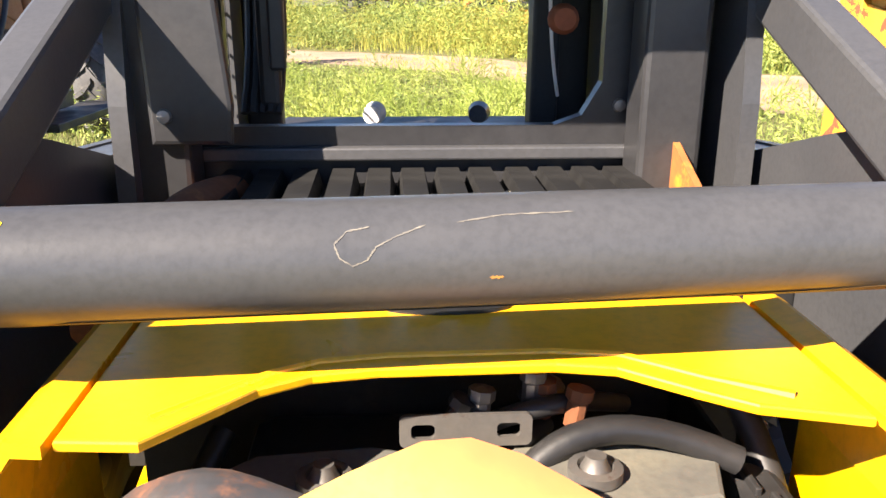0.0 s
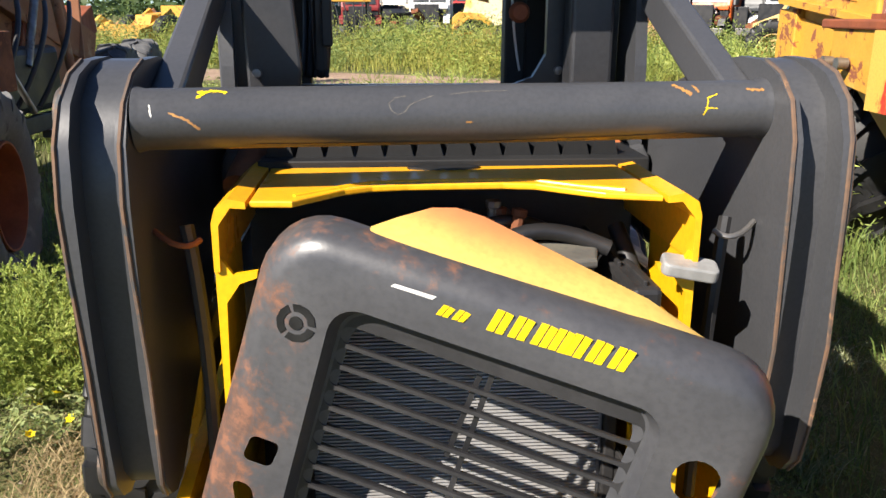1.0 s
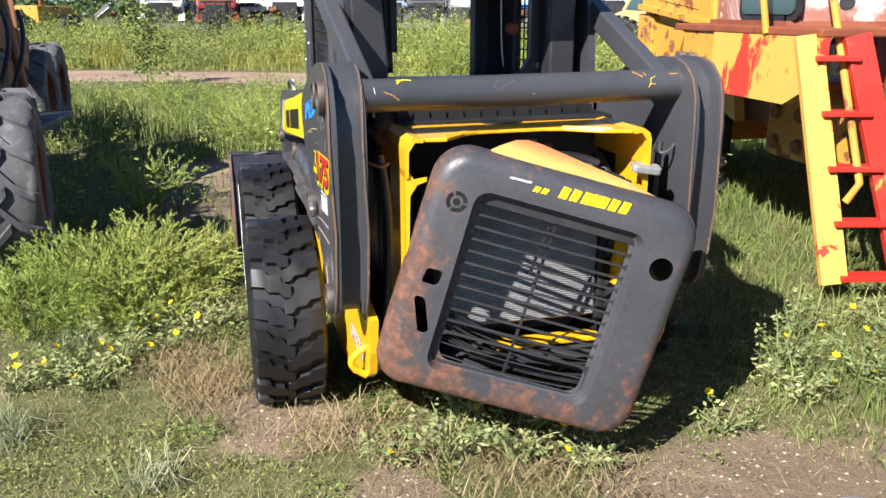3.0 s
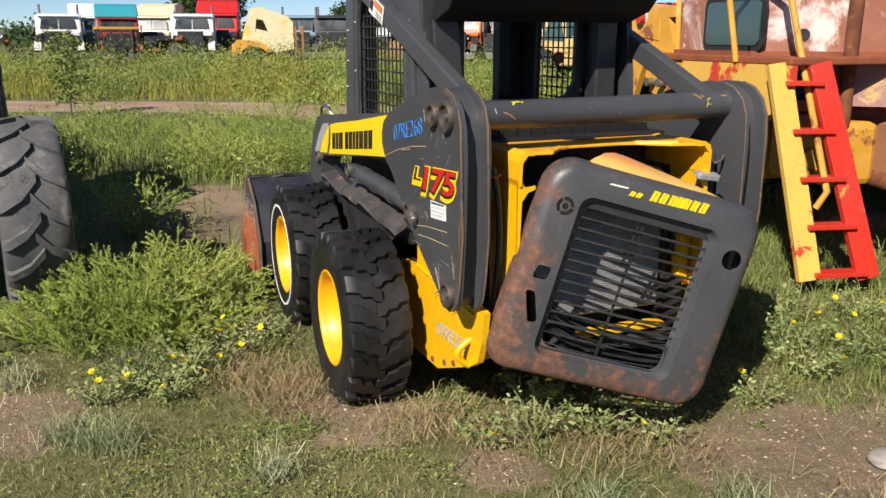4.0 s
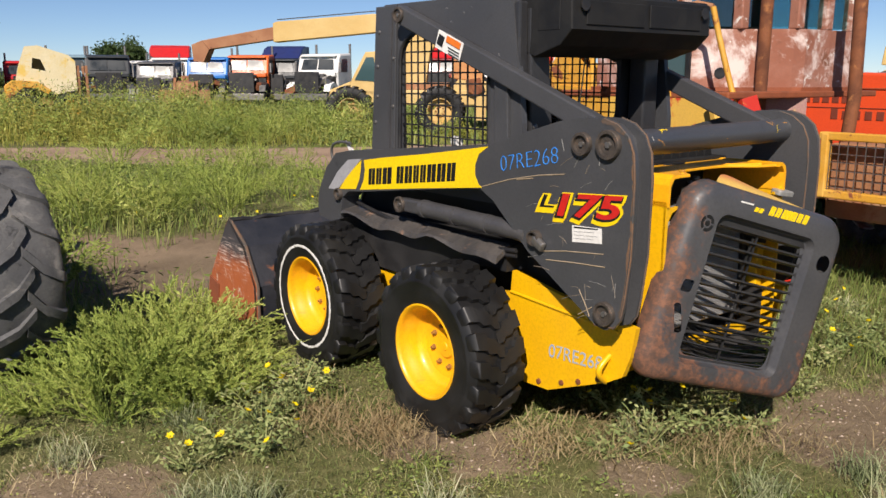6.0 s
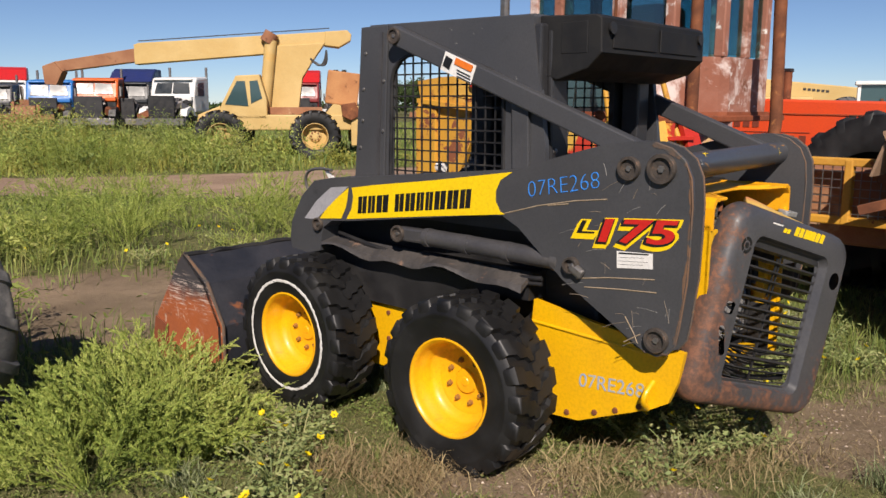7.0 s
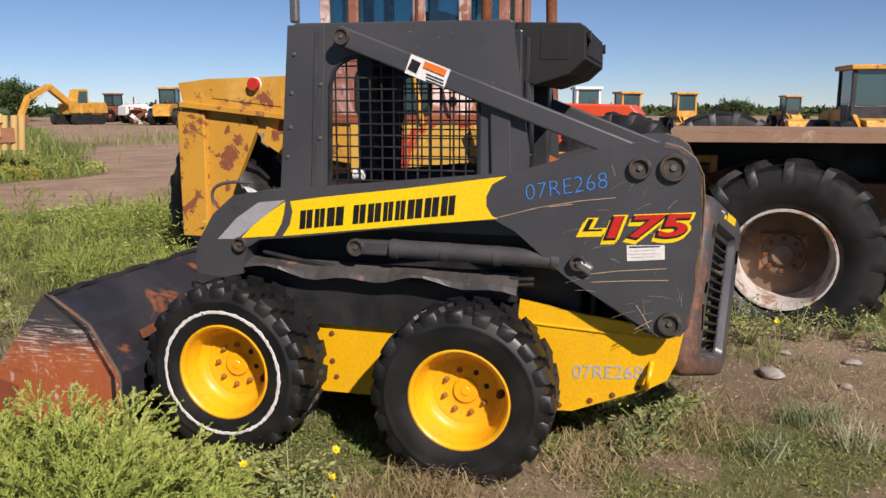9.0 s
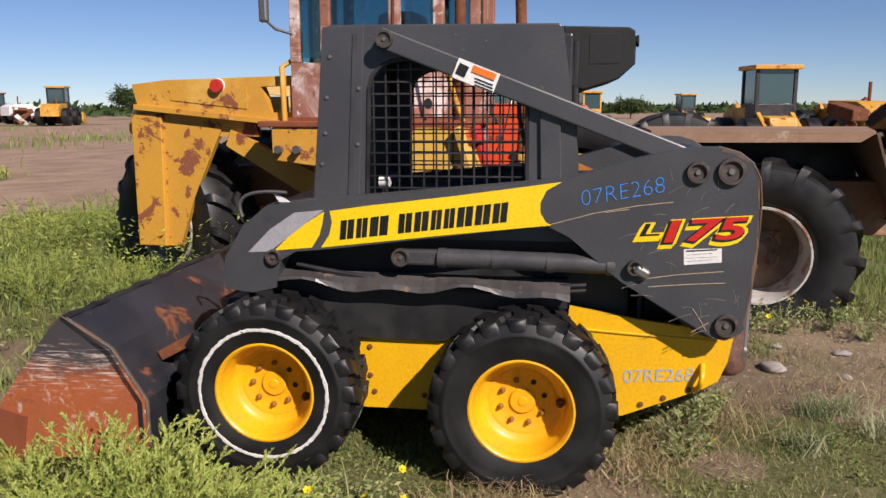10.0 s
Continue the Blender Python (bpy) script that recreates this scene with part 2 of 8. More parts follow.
def rusted_rim(name, half_x, half_y):
    """Dark paint that has rusted along the lower and one outer edge of a panel."""
    m = surface(name, (0.050, 0.051, 0.056), (0.066, 0.066, 0.069), 3, (0.32, 0.5), patches=[((0.11, 0.10, 0.09), 2.4, 0.6, 0.9, 0.7)], bump=0.06)
    nt = m.node_tree
    bsdf = nt.nodes["Principled BSDF"]
    src = bsdf.inputs["Base Color"].links[0].from_socket
    rgh = bsdf.inputs["Roughness"].links[0].from_socket
    tex = nt.nodes.new("ShaderNodeTexCoord")
    sep = nt.nodes.new("ShaderNodeSeparateXYZ")
    nt.links.new(tex.outputs["Object"], sep.inputs[0])
    ax = math_of(nt, "DIVIDE", math_of(nt, "ABSOLUTE", sep.outputs[0]), half_x)
    ay = math_of(nt, "DIVIDE", math_of(nt, "ABSOLUTE", sep.outputs[1]), half_y)
    rim = math_of(nt, "MAXIMUM", ax, ay)
    lean = math_of(nt, "ADD", math_of(nt, "MULTIPLY", sep.outputs[0], -0.22), math_of(nt, "MULTIPLY", sep.outputs[1], -0.45))
    n1 = noise_of(nt, tex.outputs["Object"], 6, 7, 0.7, 0.3)
    n2 = noise_of(nt, tex.outputs["Object"], 26, 6, 0.7)
    v = math_of(nt, "ADD", math_of(nt, "ADD", rim, lean), math_of(nt, "MULTIPLY", math_of(nt, "SUBTRACT", n1, 0.5), 1.5))
    v = math_of(nt, "ADD", v, math_of(nt, "MULTIPLY", math_of(nt, "SUBTRACT", n2, 0.5), 0.7))
    mask = ramp_of(nt, v, 0.84, 1.14)
    tone = mix_of(nt, ramp_of(nt, n2, 0.4, 0.65), (0.085, 0.042, 0.026), (0.21, 0.085, 0.042))
    nt.links.new(mix_of(nt, math_of(nt, "MULTIPLY", mask, 0.82), src, tone), bsdf.inputs["Base Color"])
    mr = nt.nodes.new("ShaderNodeMix")
    nt.links.new(mask, mr.inputs[0])
    nt.links.new(rgh, mr.inputs[2])
    mr.inputs[3].default_value = 0.75
    nt.links.new(mr.outputs[0], bsdf.inputs["Roughness"])
    return m


M["grille_paint"] = rusted_rim("rust_edged_grille_paint", 0.44, 0.41)


# ---- modelling tools ----
def part(name, bm, material, parent=None, label="", smooth=False, pose_m=None):
    """Links a bmesh as one mesh object, under a thing or a part."""
    me = bpy.data.meshes.new(name)
    bmesh.ops.recalc_face_normals(bm, faces=bm.faces[:])
    bm.to_mesh(me)
    bm.free()
    me.materials.append(M[material] if isinstance(material, str) else material)
    if smooth:
        me.shade_smooth()
        me.set_sharp_from_angle(angle=radians(38))
    ob = new(name, me)
    if parent is not None:
        ob.parent = parent
    if pose_m is not None:
        ob.matrix_basis = pose_m
    if label:
        ob["label"] = label
    return ob


def thing(name, m, label, category, group="", kind=""):
    ob = new(name)
    ob.empty_display_size = 0.1
    ob.matrix_basis = m
    return tagged(ob, label, category, group, kind)


def box(bm, lo, hi, bevel=0.0, m=None):
    """Adds a box from corner lo to corner hi, its edges rounded."""
    c = [(a + b) / 2 for a, b in zip(lo, hi)]
    d = [abs(b - a) for a, b in zip(lo, hi)]
    mat = Matrix.Translation(c) @ Matrix.Diagonal((*d, 1))
    made = bmesh.ops.create_cube(bm, size=1.0, matrix=(m @ mat) if m else mat)["verts"]
    if bevel:
        edges = list({e for v in made for e in v.link_edges})
        bmesh.ops.bevel(bm, geom=edges, offset=bevel, segments=2, profile=0.5, affect="EDGES")
    return bm


def slab(bm, loops, a, b, place, bevel=0.0):
    """Adds a plate between depths a and b whose outline is loops[0], with holes loops[1:]; place(x, y, depth) gives the point."""
    edges = []
    for loop in loops:
        vs = [bm.verts.new(place(x, y, a)) for x, y in loop]
        edges += [bm.edges.new((vs[i], vs[(i + 1) % len(vs)])) for i in range(len(vs))]
    if len(loops) == 1:
        faces = [bm.faces.new(vs)]
    else:
        faces = [g for g in bmesh.ops.triangle_fill(bm, use_beauty=True, use_dissolve=False, edges=edges)["geom"] if isinstance(g, bmesh.types.BMFace)]
    side = Vector(place(0, 0, b)) - Vector(place(0, 0, a))
    made = bmesh.ops.extrude_face_region(bm, geom=faces)["geom"]
    top = [g for g in made if isinstance(g, bmesh.types.BMVert)]
    bmesh.ops.translate(bm, verts=top, vec=side)
    if bevel and len(loops) == 1:
        f = [g for g in made if isinstance(g, bmesh.types.BMFace)]
        rim = list({e for q in f + faces for e in q.edges})
        bmesh.ops.bevel(bm, geom=[e for e in rim if e.is_valid], offset=bevel, segments=2, profile=0.5, affect="EDGES")
    return bm


def lateral(x, y, d):
    """Profiles drawn along the length and height, thick across."""
    return (d, x, y)


def across(x, y, d):
    """Profiles drawn across and up, thick along the length."""
    return (x, d, y)


def flat(x, y, d):
    return (x, y, d)


def lathe(bm, profile, segments=40, m=None, closed=False):
    """Turns (along, radius) pairs about the x axis."""
    m = m or Matrix.Identity(4)
    rings = []
    for x, r in profile:
        rings.append([bm.verts.new(m @ Vector((x, r * math.cos(2 * math.pi * k / segments), r * math.sin(2 * math.pi * k / segments)))) for k in range(segments)])
    n = len(rings)
    for i in range(n if closed else n - 1):
        p, q = rings[i], rings[(i + 1) % n]
        for k in range(segments):
            bm.faces.new((p[k], p[(k + 1) % segments], q[(k + 1) % segments], q[k]))
    if not closed:
        for ring, r in ((rings[0], profile[0][1]), (rings[-1], profile[-1][1])):
            if r > 1e-4:
                bm.faces.new(ring)
    return bm


def pipe(bm, points, radius, segments=10, taper=None):
    """A round bar along a line of points."""
    pts = [Vector(p) for p in points]
    rings, up = [], None
    for i, p in enumerate(pts):
        t = (pts[min(i + 1, len(pts) - 1)] - pts[max(i - 1, 0)]).normalized()
        up = (up if up is not None else (Vector((0, 0, 1)) if abs(t.z) < 0.9 else Vector((1, 0, 0))))
        side = t.cross(up).normalized()
        up = side.cross(t).normalized()
        r = radius if taper is None else radius + (taper - radius) * i / (len(pts) - 1)
        rings.append([bm.verts.new(p + r * (math.cos(2 * math.pi * k / segments) * side + math.sin(2 * math.pi * k / segments) * up)) for k in range(segments)])
    for p, q in zip(rings, rings[1:]):
        for k in range(segments):
            bm.faces.new((p[k], p[(k + 1) % segments], q[(k + 1) % segments], q[k]))
    bm.faces.new(rings[0])
    bm.faces.new(rings[-1])
    return bm


def bend(a, b, c, n=8):
    """Points of a smooth curve from a to c, drawn towards b."""
    a, b, c = Vector(a), Vector(b), Vector(c)
    return [a * (1 - t) ** 2 + b * 2 * t * (1 - t) + c * t * t for t in (i / n for i in range(n + 1))]


def rounded(x0, y0, x1, y1, r, n=5):
    """A rectangle's outline with round corners."""
    pts = []
    for cx, cy, a0 in ((x1 - r, y1 - r, 0), (x0 + r, y1 - r, 90), (x0 + r, y0 + r, 180), (x1 - r, y0 + r, 270)):
        for k in range(n + 1):
            a = radians(a0 + 90 * k / n)
            pts.append((cx + r * math.cos(a), cy + r * math.sin(a)))
    return pts


def ring_of(cx, cy, r, n=20):
    return [(cx + r * math.cos(2 * math.pi * k / n), cy + r * math.sin(2 * math.pi * k / n)) for k in range(n)]


def beam(bm, a, b, w, h, up=(0, 0, 1), bevel=0.0):
    """A square bar from a to b, w across and h along up."""
    a, b = Vector(a), Vector(b)
    t = (b - a).normalized()
    s = t.cross(Vector(up)).normalized()
    u = s.cross(t).normalized()
    m = Matrix((s, t, u)).transposed().to_4x4()
    m.translation = (a + b) / 2
    return box(bm, (-w / 2, -(b - a).length / 2, -h / 2), (w / 2, (b - a).length / 2, h / 2), bevel, m)


def lettering(name, words, size, material, parent, m, depth=0.0015, shear=0.0, label="", bold=0.0):
    cu = bpy.data.curves.new(name, "FONT")
    cu.body, cu.size, cu.extrude, cu.shear = words, size, depth, shear
    cu.resolution_u, cu.offset = 4, bold
    tmp = bpy.data.objects.new(name, cu)
    scene.collection.objects.link(tmp)
    me = bpy.data.meshes.new_from_object(tmp.evaluated_get(bpy.context.evaluated_depsgraph_get()))
    bpy.data.objects.remove(tmp)
    bpy.data.curves.remove(cu)
    me.materials.clear()
    me.materials.append(M[material])
    ob = new(name, me)
    ob.parent, ob.matrix_basis = parent, m
    if label:
        ob["label"] = label
    return ob


B = bmesh.new

# ---- ground ----
def ground_z(x, y):
    """Height of the ground."""
    z = 0.05 * noise.noise(Vector((x * 0.22, y * 0.22, 3.1))) + 0.018 * noise.noise(Vector((x * 1.3, y * 1.3, 7.7)))
    near = math.exp(-((x - 0.2) ** 2 + (y - 1.8) ** 2) / 14.0)
    return z * (1 - 0.75 * near) - 0.01 - 0.024 * near


NEAR_EDGE = ((-40, 24.5), (-20, 21.5), (-5.7, 18.9), (-2.8, 18.2), (0.2, 16.5), (2.0, 13.8), (3.7, 11.4), (5.7, 10.6), (7.2, 9.6), (12, 7.6), (40, 0))
FAR_EDGE = ((-40, 29), (-20, 25.5), (-5.7, 22.0), (-2.9, 21.2), (0.5, 19.7), (2.9, 17.6), (6.4, 15.9), (10.6, 14.6), (40, 8))


def along(edge, x):
    """The track's edge at x."""
    for (x0, y0), (x1, y1) in zip(edge, edge[1:]):
        if x <= x1:
            return y0 + (y1 - y0) * (x - x0) / (x1 - x0)
    return edge[-1][1]


def track(x, y):
    """1 on the track, falling to 0 half a metre beyond its edges; below 0 further off."""
    wob = 0.35 * noise.noise(Vector((x * 0.6, y * 0.6, 4.4)))
    return min(y - along(NEAR_EDGE, x), along(FAR_EDGE, x) - y) * 1.6 + wob + 0.6


def bare(x, y):
    """0 where plants cover the ground, up to 1 on the tracks and bare patches."""
    b = min(1.15, max(0.0, track(x, y))) if x < 16 else 0.0
    if x > 4.5:
        lot = min(1.0, max(0.0, (x + 2.6 - 0.93 * y) / 2.5)) * min(1.0, max(0.0, (x - 6.5) / 2))
        strip = max(0.0, 1 - abs(x * 0.72 + y * 0.70 - 17.6) / 0.9) if 8 < x < 12.5 else 0.0
        b = max(b, lot * min(1.0, 0.75 + 0.9 * noise.noise(Vector((x * 0.09, y * 0.09, 1.0)))) - strip)
    patch = noise.noise(Vector((x * 0.55, y * 0.55, 5.0))) + 0.5 * noise.noise(Vector((x * 1.7, y * 1.7, 2.0)))
    b = max(b, min(1.0, max(0.0, (patch - 0.36) * 2.2)) * (0.8 if y < 4 else 0.25))
    for px, py, r in ((-1.0, 1.35, 0.25), (0.9, 0.3, 0.7), (1.7, -0.4, 1.1), (0.7, -0.35, 0.75), (-0.82, 1.12, 0.34), (-0.95, 0.15, 0.3), (-1.9, 0.1, 0.5), (-2.45, 1.72, 0.42), (-2.25, 1.48, 0.26), (-0.45, 0.62, 0.22), (0.55, 0.30, 0.45), (-0.6, -0.3, 0.35), (-0.7, 5.6, 1.7), (-1.6, 6.6, 1.2)):
        b = max(b, 1.15 - math.hypot(x - px, y - py) / r + 0.35 * noise.noise(Vector((x * 3, y * 3, 8))))
    return min(1.0, max(0.0, b))


def build_ground():
    def rings():
        r, out = 0.0, [0.0]
        while r < 1500:
            r += max(0.11, r * 0.035) if r < 40 else r * 0.12
            out.append(r)
        return out
    n, cx, cy = 200, -0.6, 1.2
    verts, faces, cover = [(cx, cy, ground_z(cx, cy))], [], [bare(cx, cy)]
    rr = rings()[1:]
    for r in rr:
        for k in range(n):
            a = 2 * math.pi * k / n
            x, y = cx + r * math.cos(a), cy + r * math.sin(a)
            fade = max(0.0, 1 - r / 120)
            verts.append((x, y, ground_z(x, y) * fade))
            cover.append(bare(x, y) if r < 150 else 0.1)
    for k in range(n):
        faces.append((0, 1 + k, 1 + (k + 1) % n))
    for i in range(len(rr) - 1):
        p, q = 1 + i * n, 1 + (i + 1) * n
        for k in range(n):
            k2 = (k + 1) % n
            faces.append((p + k, q + k, q + k2, p + k2))
    me = bpy.data.meshes.new("ground")
    me.from_pydata(verts, [], faces)
    at = me.attributes.new("bare", "FLOAT", "POINT")
    at.data.foreach_set("value", cover)
    # 0 within 4 m of the loader, rising to 1 at 9 m
    at = me.attributes.new("loader_distance", "FLOAT", "POINT")
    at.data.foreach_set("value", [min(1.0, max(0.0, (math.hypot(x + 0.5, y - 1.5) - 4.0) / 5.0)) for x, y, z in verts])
    me.shade_smooth()
    me.materials.append(M["ground"])
    return tagged(new("ground", me), "uneven dry ground of brown earth, short grass and weeds", "ground", kind="structure")


def ground_material():
    m = bpy.data.materials.new("earth_and_grass")
    m.use_nodes = True
    nt = m.node_tree
    bsdf = nt.nodes["Principled BSDF"]
    geo = nt.nodes.new("ShaderNodeNewGeometry")
    pos = geo.outputs["Position"]
    at = nt.nodes.new("ShaderNodeAttribute")
    at.attribute_name = "bare"
    n1, n2, n3 = noise_of(nt, pos, 0.8, 6, 0.65), noise_of(nt, pos, 14, 5, 0.65), noise_of(nt, pos, 90, 3, 0.7)
    dirt = mix_of(nt, ramp_of(nt, n1, 0.3, 0.7), (0.25, 0.170, 0.118), (0.38, 0.27, 0.195))
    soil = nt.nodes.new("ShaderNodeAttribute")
    soil.attribute_name = "loader_distance"
    # bare earth is darker near the loader, paler away from it
    near_dirt = mix_of(nt, ramp_of(nt, n1, 0.3, 0.7), (0.145, 0.108, 0.070), (0.26, 0.195, 0.128))
    dirt = mix_of(nt, soil.outputs["Fac"], near_dirt, dirt)
    dirt = mix_of(nt, ramp_of(nt, n3, 0.55, 0.8), dirt, (0.40, 0.33, 0.25))
    dirt = mix_of(nt, ramp_of(nt, n2, 0.52, 0.75), dirt, (0.15, 0.105, 0.075))
    grass = mix_of(nt, ramp_of(nt, n2, 0.3, 0.7), (0.095, 0.105, 0.036), (0.18, 0.168, 0.075))
    grass = mix_of(nt, ramp_of(nt, n3, 0.4, 0.8), grass, (0.065, 0.065, 0.026))
    edge = math_of(nt, "ADD", at.outputs["Fac"], math_of(nt, "MULTIPLY", math_of(nt, "SUBTRACT", n2, 0.5), 0.9))
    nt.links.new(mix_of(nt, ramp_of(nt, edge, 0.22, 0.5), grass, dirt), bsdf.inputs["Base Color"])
    bsdf.inputs["Roughness"].default_value = 0.95
    bsdf.inputs["Specular IOR Level"].default_value = 0.15
    bp = node(nt, "Bump", Strength=0.6, Distance=0.03)
    nt.links.new(math_of(nt, "ADD", n2, math_of(nt, "MULTIPLY", n3, 0.5)), bp.inputs["Height"])
    nt.links.new(bp.outputs[0], bsdf.inputs["Normal"])
    return m


M["ground"] = ground_material()
build_ground()

# ---- wheels ----
def tyre_mesh(R, w, rim, lugs, slant, lug_h=0.028, lug_w=0.036, low=None, rev=False):
    """A tyre about the x axis, with lugs; low: height under the axle at which it is pressed flat."""
    bm = B()
    c = R - lug_h
    prof = [(-w * 0.36, rim), (-w * 0.45, rim + 0.03 * R / 0.4), (-w * 0.5, rim + (R - rim) * 0.5), (-w * 0.47, c - 0.03), (-w * 0.40, c - 0.006), (-w * 0.2, c), (w * 0.2, c),
            (w * 0.40, c - 0.006), (w * 0.47, c - 0.03), (w * 0.5, rim + (R - rim) * 0.5), (w * 0.45, rim + 0.03 * R / 0.4), (w * 0.36, rim)]
    lathe(bm, prof, 64, closed=True)
    for side in (-1, 1):
        for k in range(lugs):
            a0 = 2 * math.pi * (k + (0.5 if side > 0 else 0)) / lugs
            stations = [(0.497, -0.04 * slant, c - 0.075 * R / 0.4, c - 0.052 * R / 0.4), (0.487, 0.0, c - 0.05 * R / 0.4, c - 0.012 * R / 0.4), (0.455, 0.04 * slant, c - 0.03, R - 0.012 * R / 0.4), (0.40, 0.10 * slant, c - 0.02, R - 0.003), (0.16, 0.42 * slant, c - 0.02, R), (-0.05, slant, c - 0.02, R)]
            rows = []
            for f, da, r0, r1 in stations:
                a = a0 + (da if not rev else -da)
                hw = lug_w / R
                rows.append([bm.verts.new((side * f * w, r * math.cos(a + s), r * math.sin(a + s))) for r, s in ((r0, -hw), (r1, -hw * 0.85), (r1, hw * 0.85), (r0, hw))])
            for p, q in zip(rows, rows[1:]):
                for j in range(4):
                    bm.faces.new((p[j], p[(j + 1) % 4], q[(j + 1) % 4], q[j]))
            bm.faces.new(rows[0])
            bm.faces.new(rows[-1])
    if low is not None:
        for v in bm.verts:
            if v.co.z < -low:
                v.co.x *= 1 + 0.5 * min(0.06, -low - v.co.z)
                v.co.z = -low
    return bm


def skid_tyre(R, w, rim, lugs, low):
    """A skid steer tyre about the x axis: smooth bulged sidewalls, stepped lugs that interlock over the tread."""
    bm = B()
    c = R - 0.021
    half = [(0.36, rim), (0.45, rim + 0.012), (0.487, rim + 0.045), (0.499, rim + 0.085), (0.497, R - 0.082), (0.503, R - 0.076), (0.503, R - 0.069), (0.490, R - 0.063), (0.472, c - 0.020), (0.43, c - 0.004), (0.2, c)]
    lathe(bm, [(-f * w, r) for f, r in half] + [(f * w, r) for f, r in reversed(half)], 72, closed=True)
    rnd = random.Random(int(R * 1000))
    for side in (-1, 1):
        for k in range(lugs):
            a0 = 2 * math.pi * (k + (0.5 if side > 0 else 0)) / lugs
            hw = 0.0465 / R
            rows = []
            for f, da, r0, r1, ww in ((0.487, 0.0, c - 0.036, c - 0.030, 0.6), (0.480, 0.0, c - 0.03, c - 0.010, 0.85), (0.460, 0.0, c - 0.02, R - 0.010, 0.95), (0.43, 0.0, c - 0.02, R - 0.001, 1.0), (0.285, 0.02, c - 0.02, R, 1.0),
                                      (0.235, 0.075, c - 0.02, R, 0.95), (0.105, 0.09, c - 0.02, R, 0.9), (0.05, 0.15, c - 0.02, R, 0.8), (-0.05, 0.17, c - 0.02, R - 0.002, 0.7)):
                a = a0 + da
                j = rnd.uniform(-0.0016, 0.0016)
                rows.append([bm.verts.new((side * f * w, (r + j) * math.cos(a + t), (r + j) * math.sin(a + t))) for r, t in ((r0, -hw * ww), (r1, -hw * ww * 0.80), (r1, hw * ww * 0.80), (r0, hw * ww))])
            for p, q in zip(rows, rows[1:]):
                for j in range(4):
                    bm.faces.new((p[j], p[(j + 1) % 4], q[(j + 1) % 4], q[j]))
            bm.faces.new(rows[0])
            bm.faces.new(rows[-1])
    return bm


def loader_wheel(parent, u, v, z, side, R, white_ring):
    """One drive wheel: side -1 has its dish facing the machine's left."""
    m = pose(u, v, z, 17 * v, 0, 0 if side < 0 else 180)
    hub = B()
    lathe(hub, [(-0.014, 0.0), (-0.014, 0.018), (-0.010, 0.022), (-0.010, 0.052), (-0.004, 0.057), (0.002, 0.060), (0.002, 0.128), (-0.006, 0.142), (-0.004, 0.158), (0.03, 0.165), (0.03, 0.0)], 40)
    wheel = part("wheel", hub, "wheel_yellow", parent, "yellow steel wheel with a black lugged tyre", True, m)
    tm = skid_tyre(R, 0.30, 0.215, 20, z)
    rotz = Matrix.Rotation(radians(17 * v), 4, "X")
    for vert in tm.verts:
        p = rotz @ vert.co
        if p.z < -(z + 0.030):
            p.z = -(z + 0.030)
            vert.co = rotz.inverted() @ p
    part("tyre", tm, "tyre", wheel, "worn black lugged rubber tyre", True)
    rim = B()
    lathe(rim, [(-0.126, 0.229), (-0.136, 0.227), (-0.138, 0.219), (-0.132, 0.210), (-0.118, 0.205), (-0.088, 0.202), (-0.080, 0.195), (-0.042, 0.191), (-0.022, 0.182), (-0.012, 0.168), (-0.004, 0.150), (0.006, 0.150), (0.0, 0.178), (-0.03, 0.201), (-0.115, 0.219)], 56, closed=True)
    part("rim", rim, "wheel_yellow", wheel, "deep dished yellow rim", True)
    for k in range(8):
        bolt = B()
        a = 2 * math.pi * (k + 0.3) / 8
        if k in (2, 3):
            lathe(bolt, [(0.0005, 0.0), (0.0005, 0.0125), (0.006, 0.0125), (0.006, 0.0)], 12)
            part("bolt_hole", bolt, "ink_black", wheel, "dark empty bolt hole", False, pose(0, 0.098 * math.cos(a), 0.098 * math.sin(a)))
            continue
        lathe(bolt, [(-0.020, 0.0), (-0.020, 0.008), (-0.009, 0.009), (-0.008, 0.0135), (0.004, 0.0135)], 6)
        part("bolt", bolt, "bolt_rust", wheel, "", False, pose(0, 0.098 * math.cos(a), 0.098 * math.sin(a)))
    valve = B()
    lathe(valve, [(-0.070, 0.0), (-0.070, 0.006), (-0.055, 0.007), (-0.050, 0.016), (-0.02, 0.020)], 10)
    part("valve_guard", valve, "rust", wheel, "rusty valve guard", False, pose(0, -0.155, 0.05))
    if white_ring:
        ring = B()
        prof = ((-0.1512, -0.008), (-0.1530, -0.005), (-0.1530, 0.005), (-0.1512, 0.008))
        n = 150
        rnd = random.Random(4)
        rings = []
        for k in range(n):
            a = 2 * math.pi * k / n
            j0, j1 = rnd.uniform(-0.0025, 0.0025), rnd.uniform(-0.003, 0.003)
            rings.append([ring.verts.new((x, (0.291 + d + (j0 if d < 0 else j1)) * math.cos(a), (0.291 + d + (j0 if d < 0 else j1)) * math.sin(a))) for x, d in prof])
        for k in range(n):
            p, q = rings[k], rings[(k + 1) % n]
            for j in range(3):
                ring.faces.new((p[j], p[j + 1], q[j + 1], q[j]))
        part("painted_ring", ring, "chalk", wheel, "uneven white painted ring on the tyre")
    return wheel


# ---- the skid steer loader ----
LOADER = pose(0.04, 0.687, 0, 0, 0, 4)
loader = thing("skid_steer_loader", LOADER, "dark grey and yellow skid steer loader with loose rear grille", "skid steer")


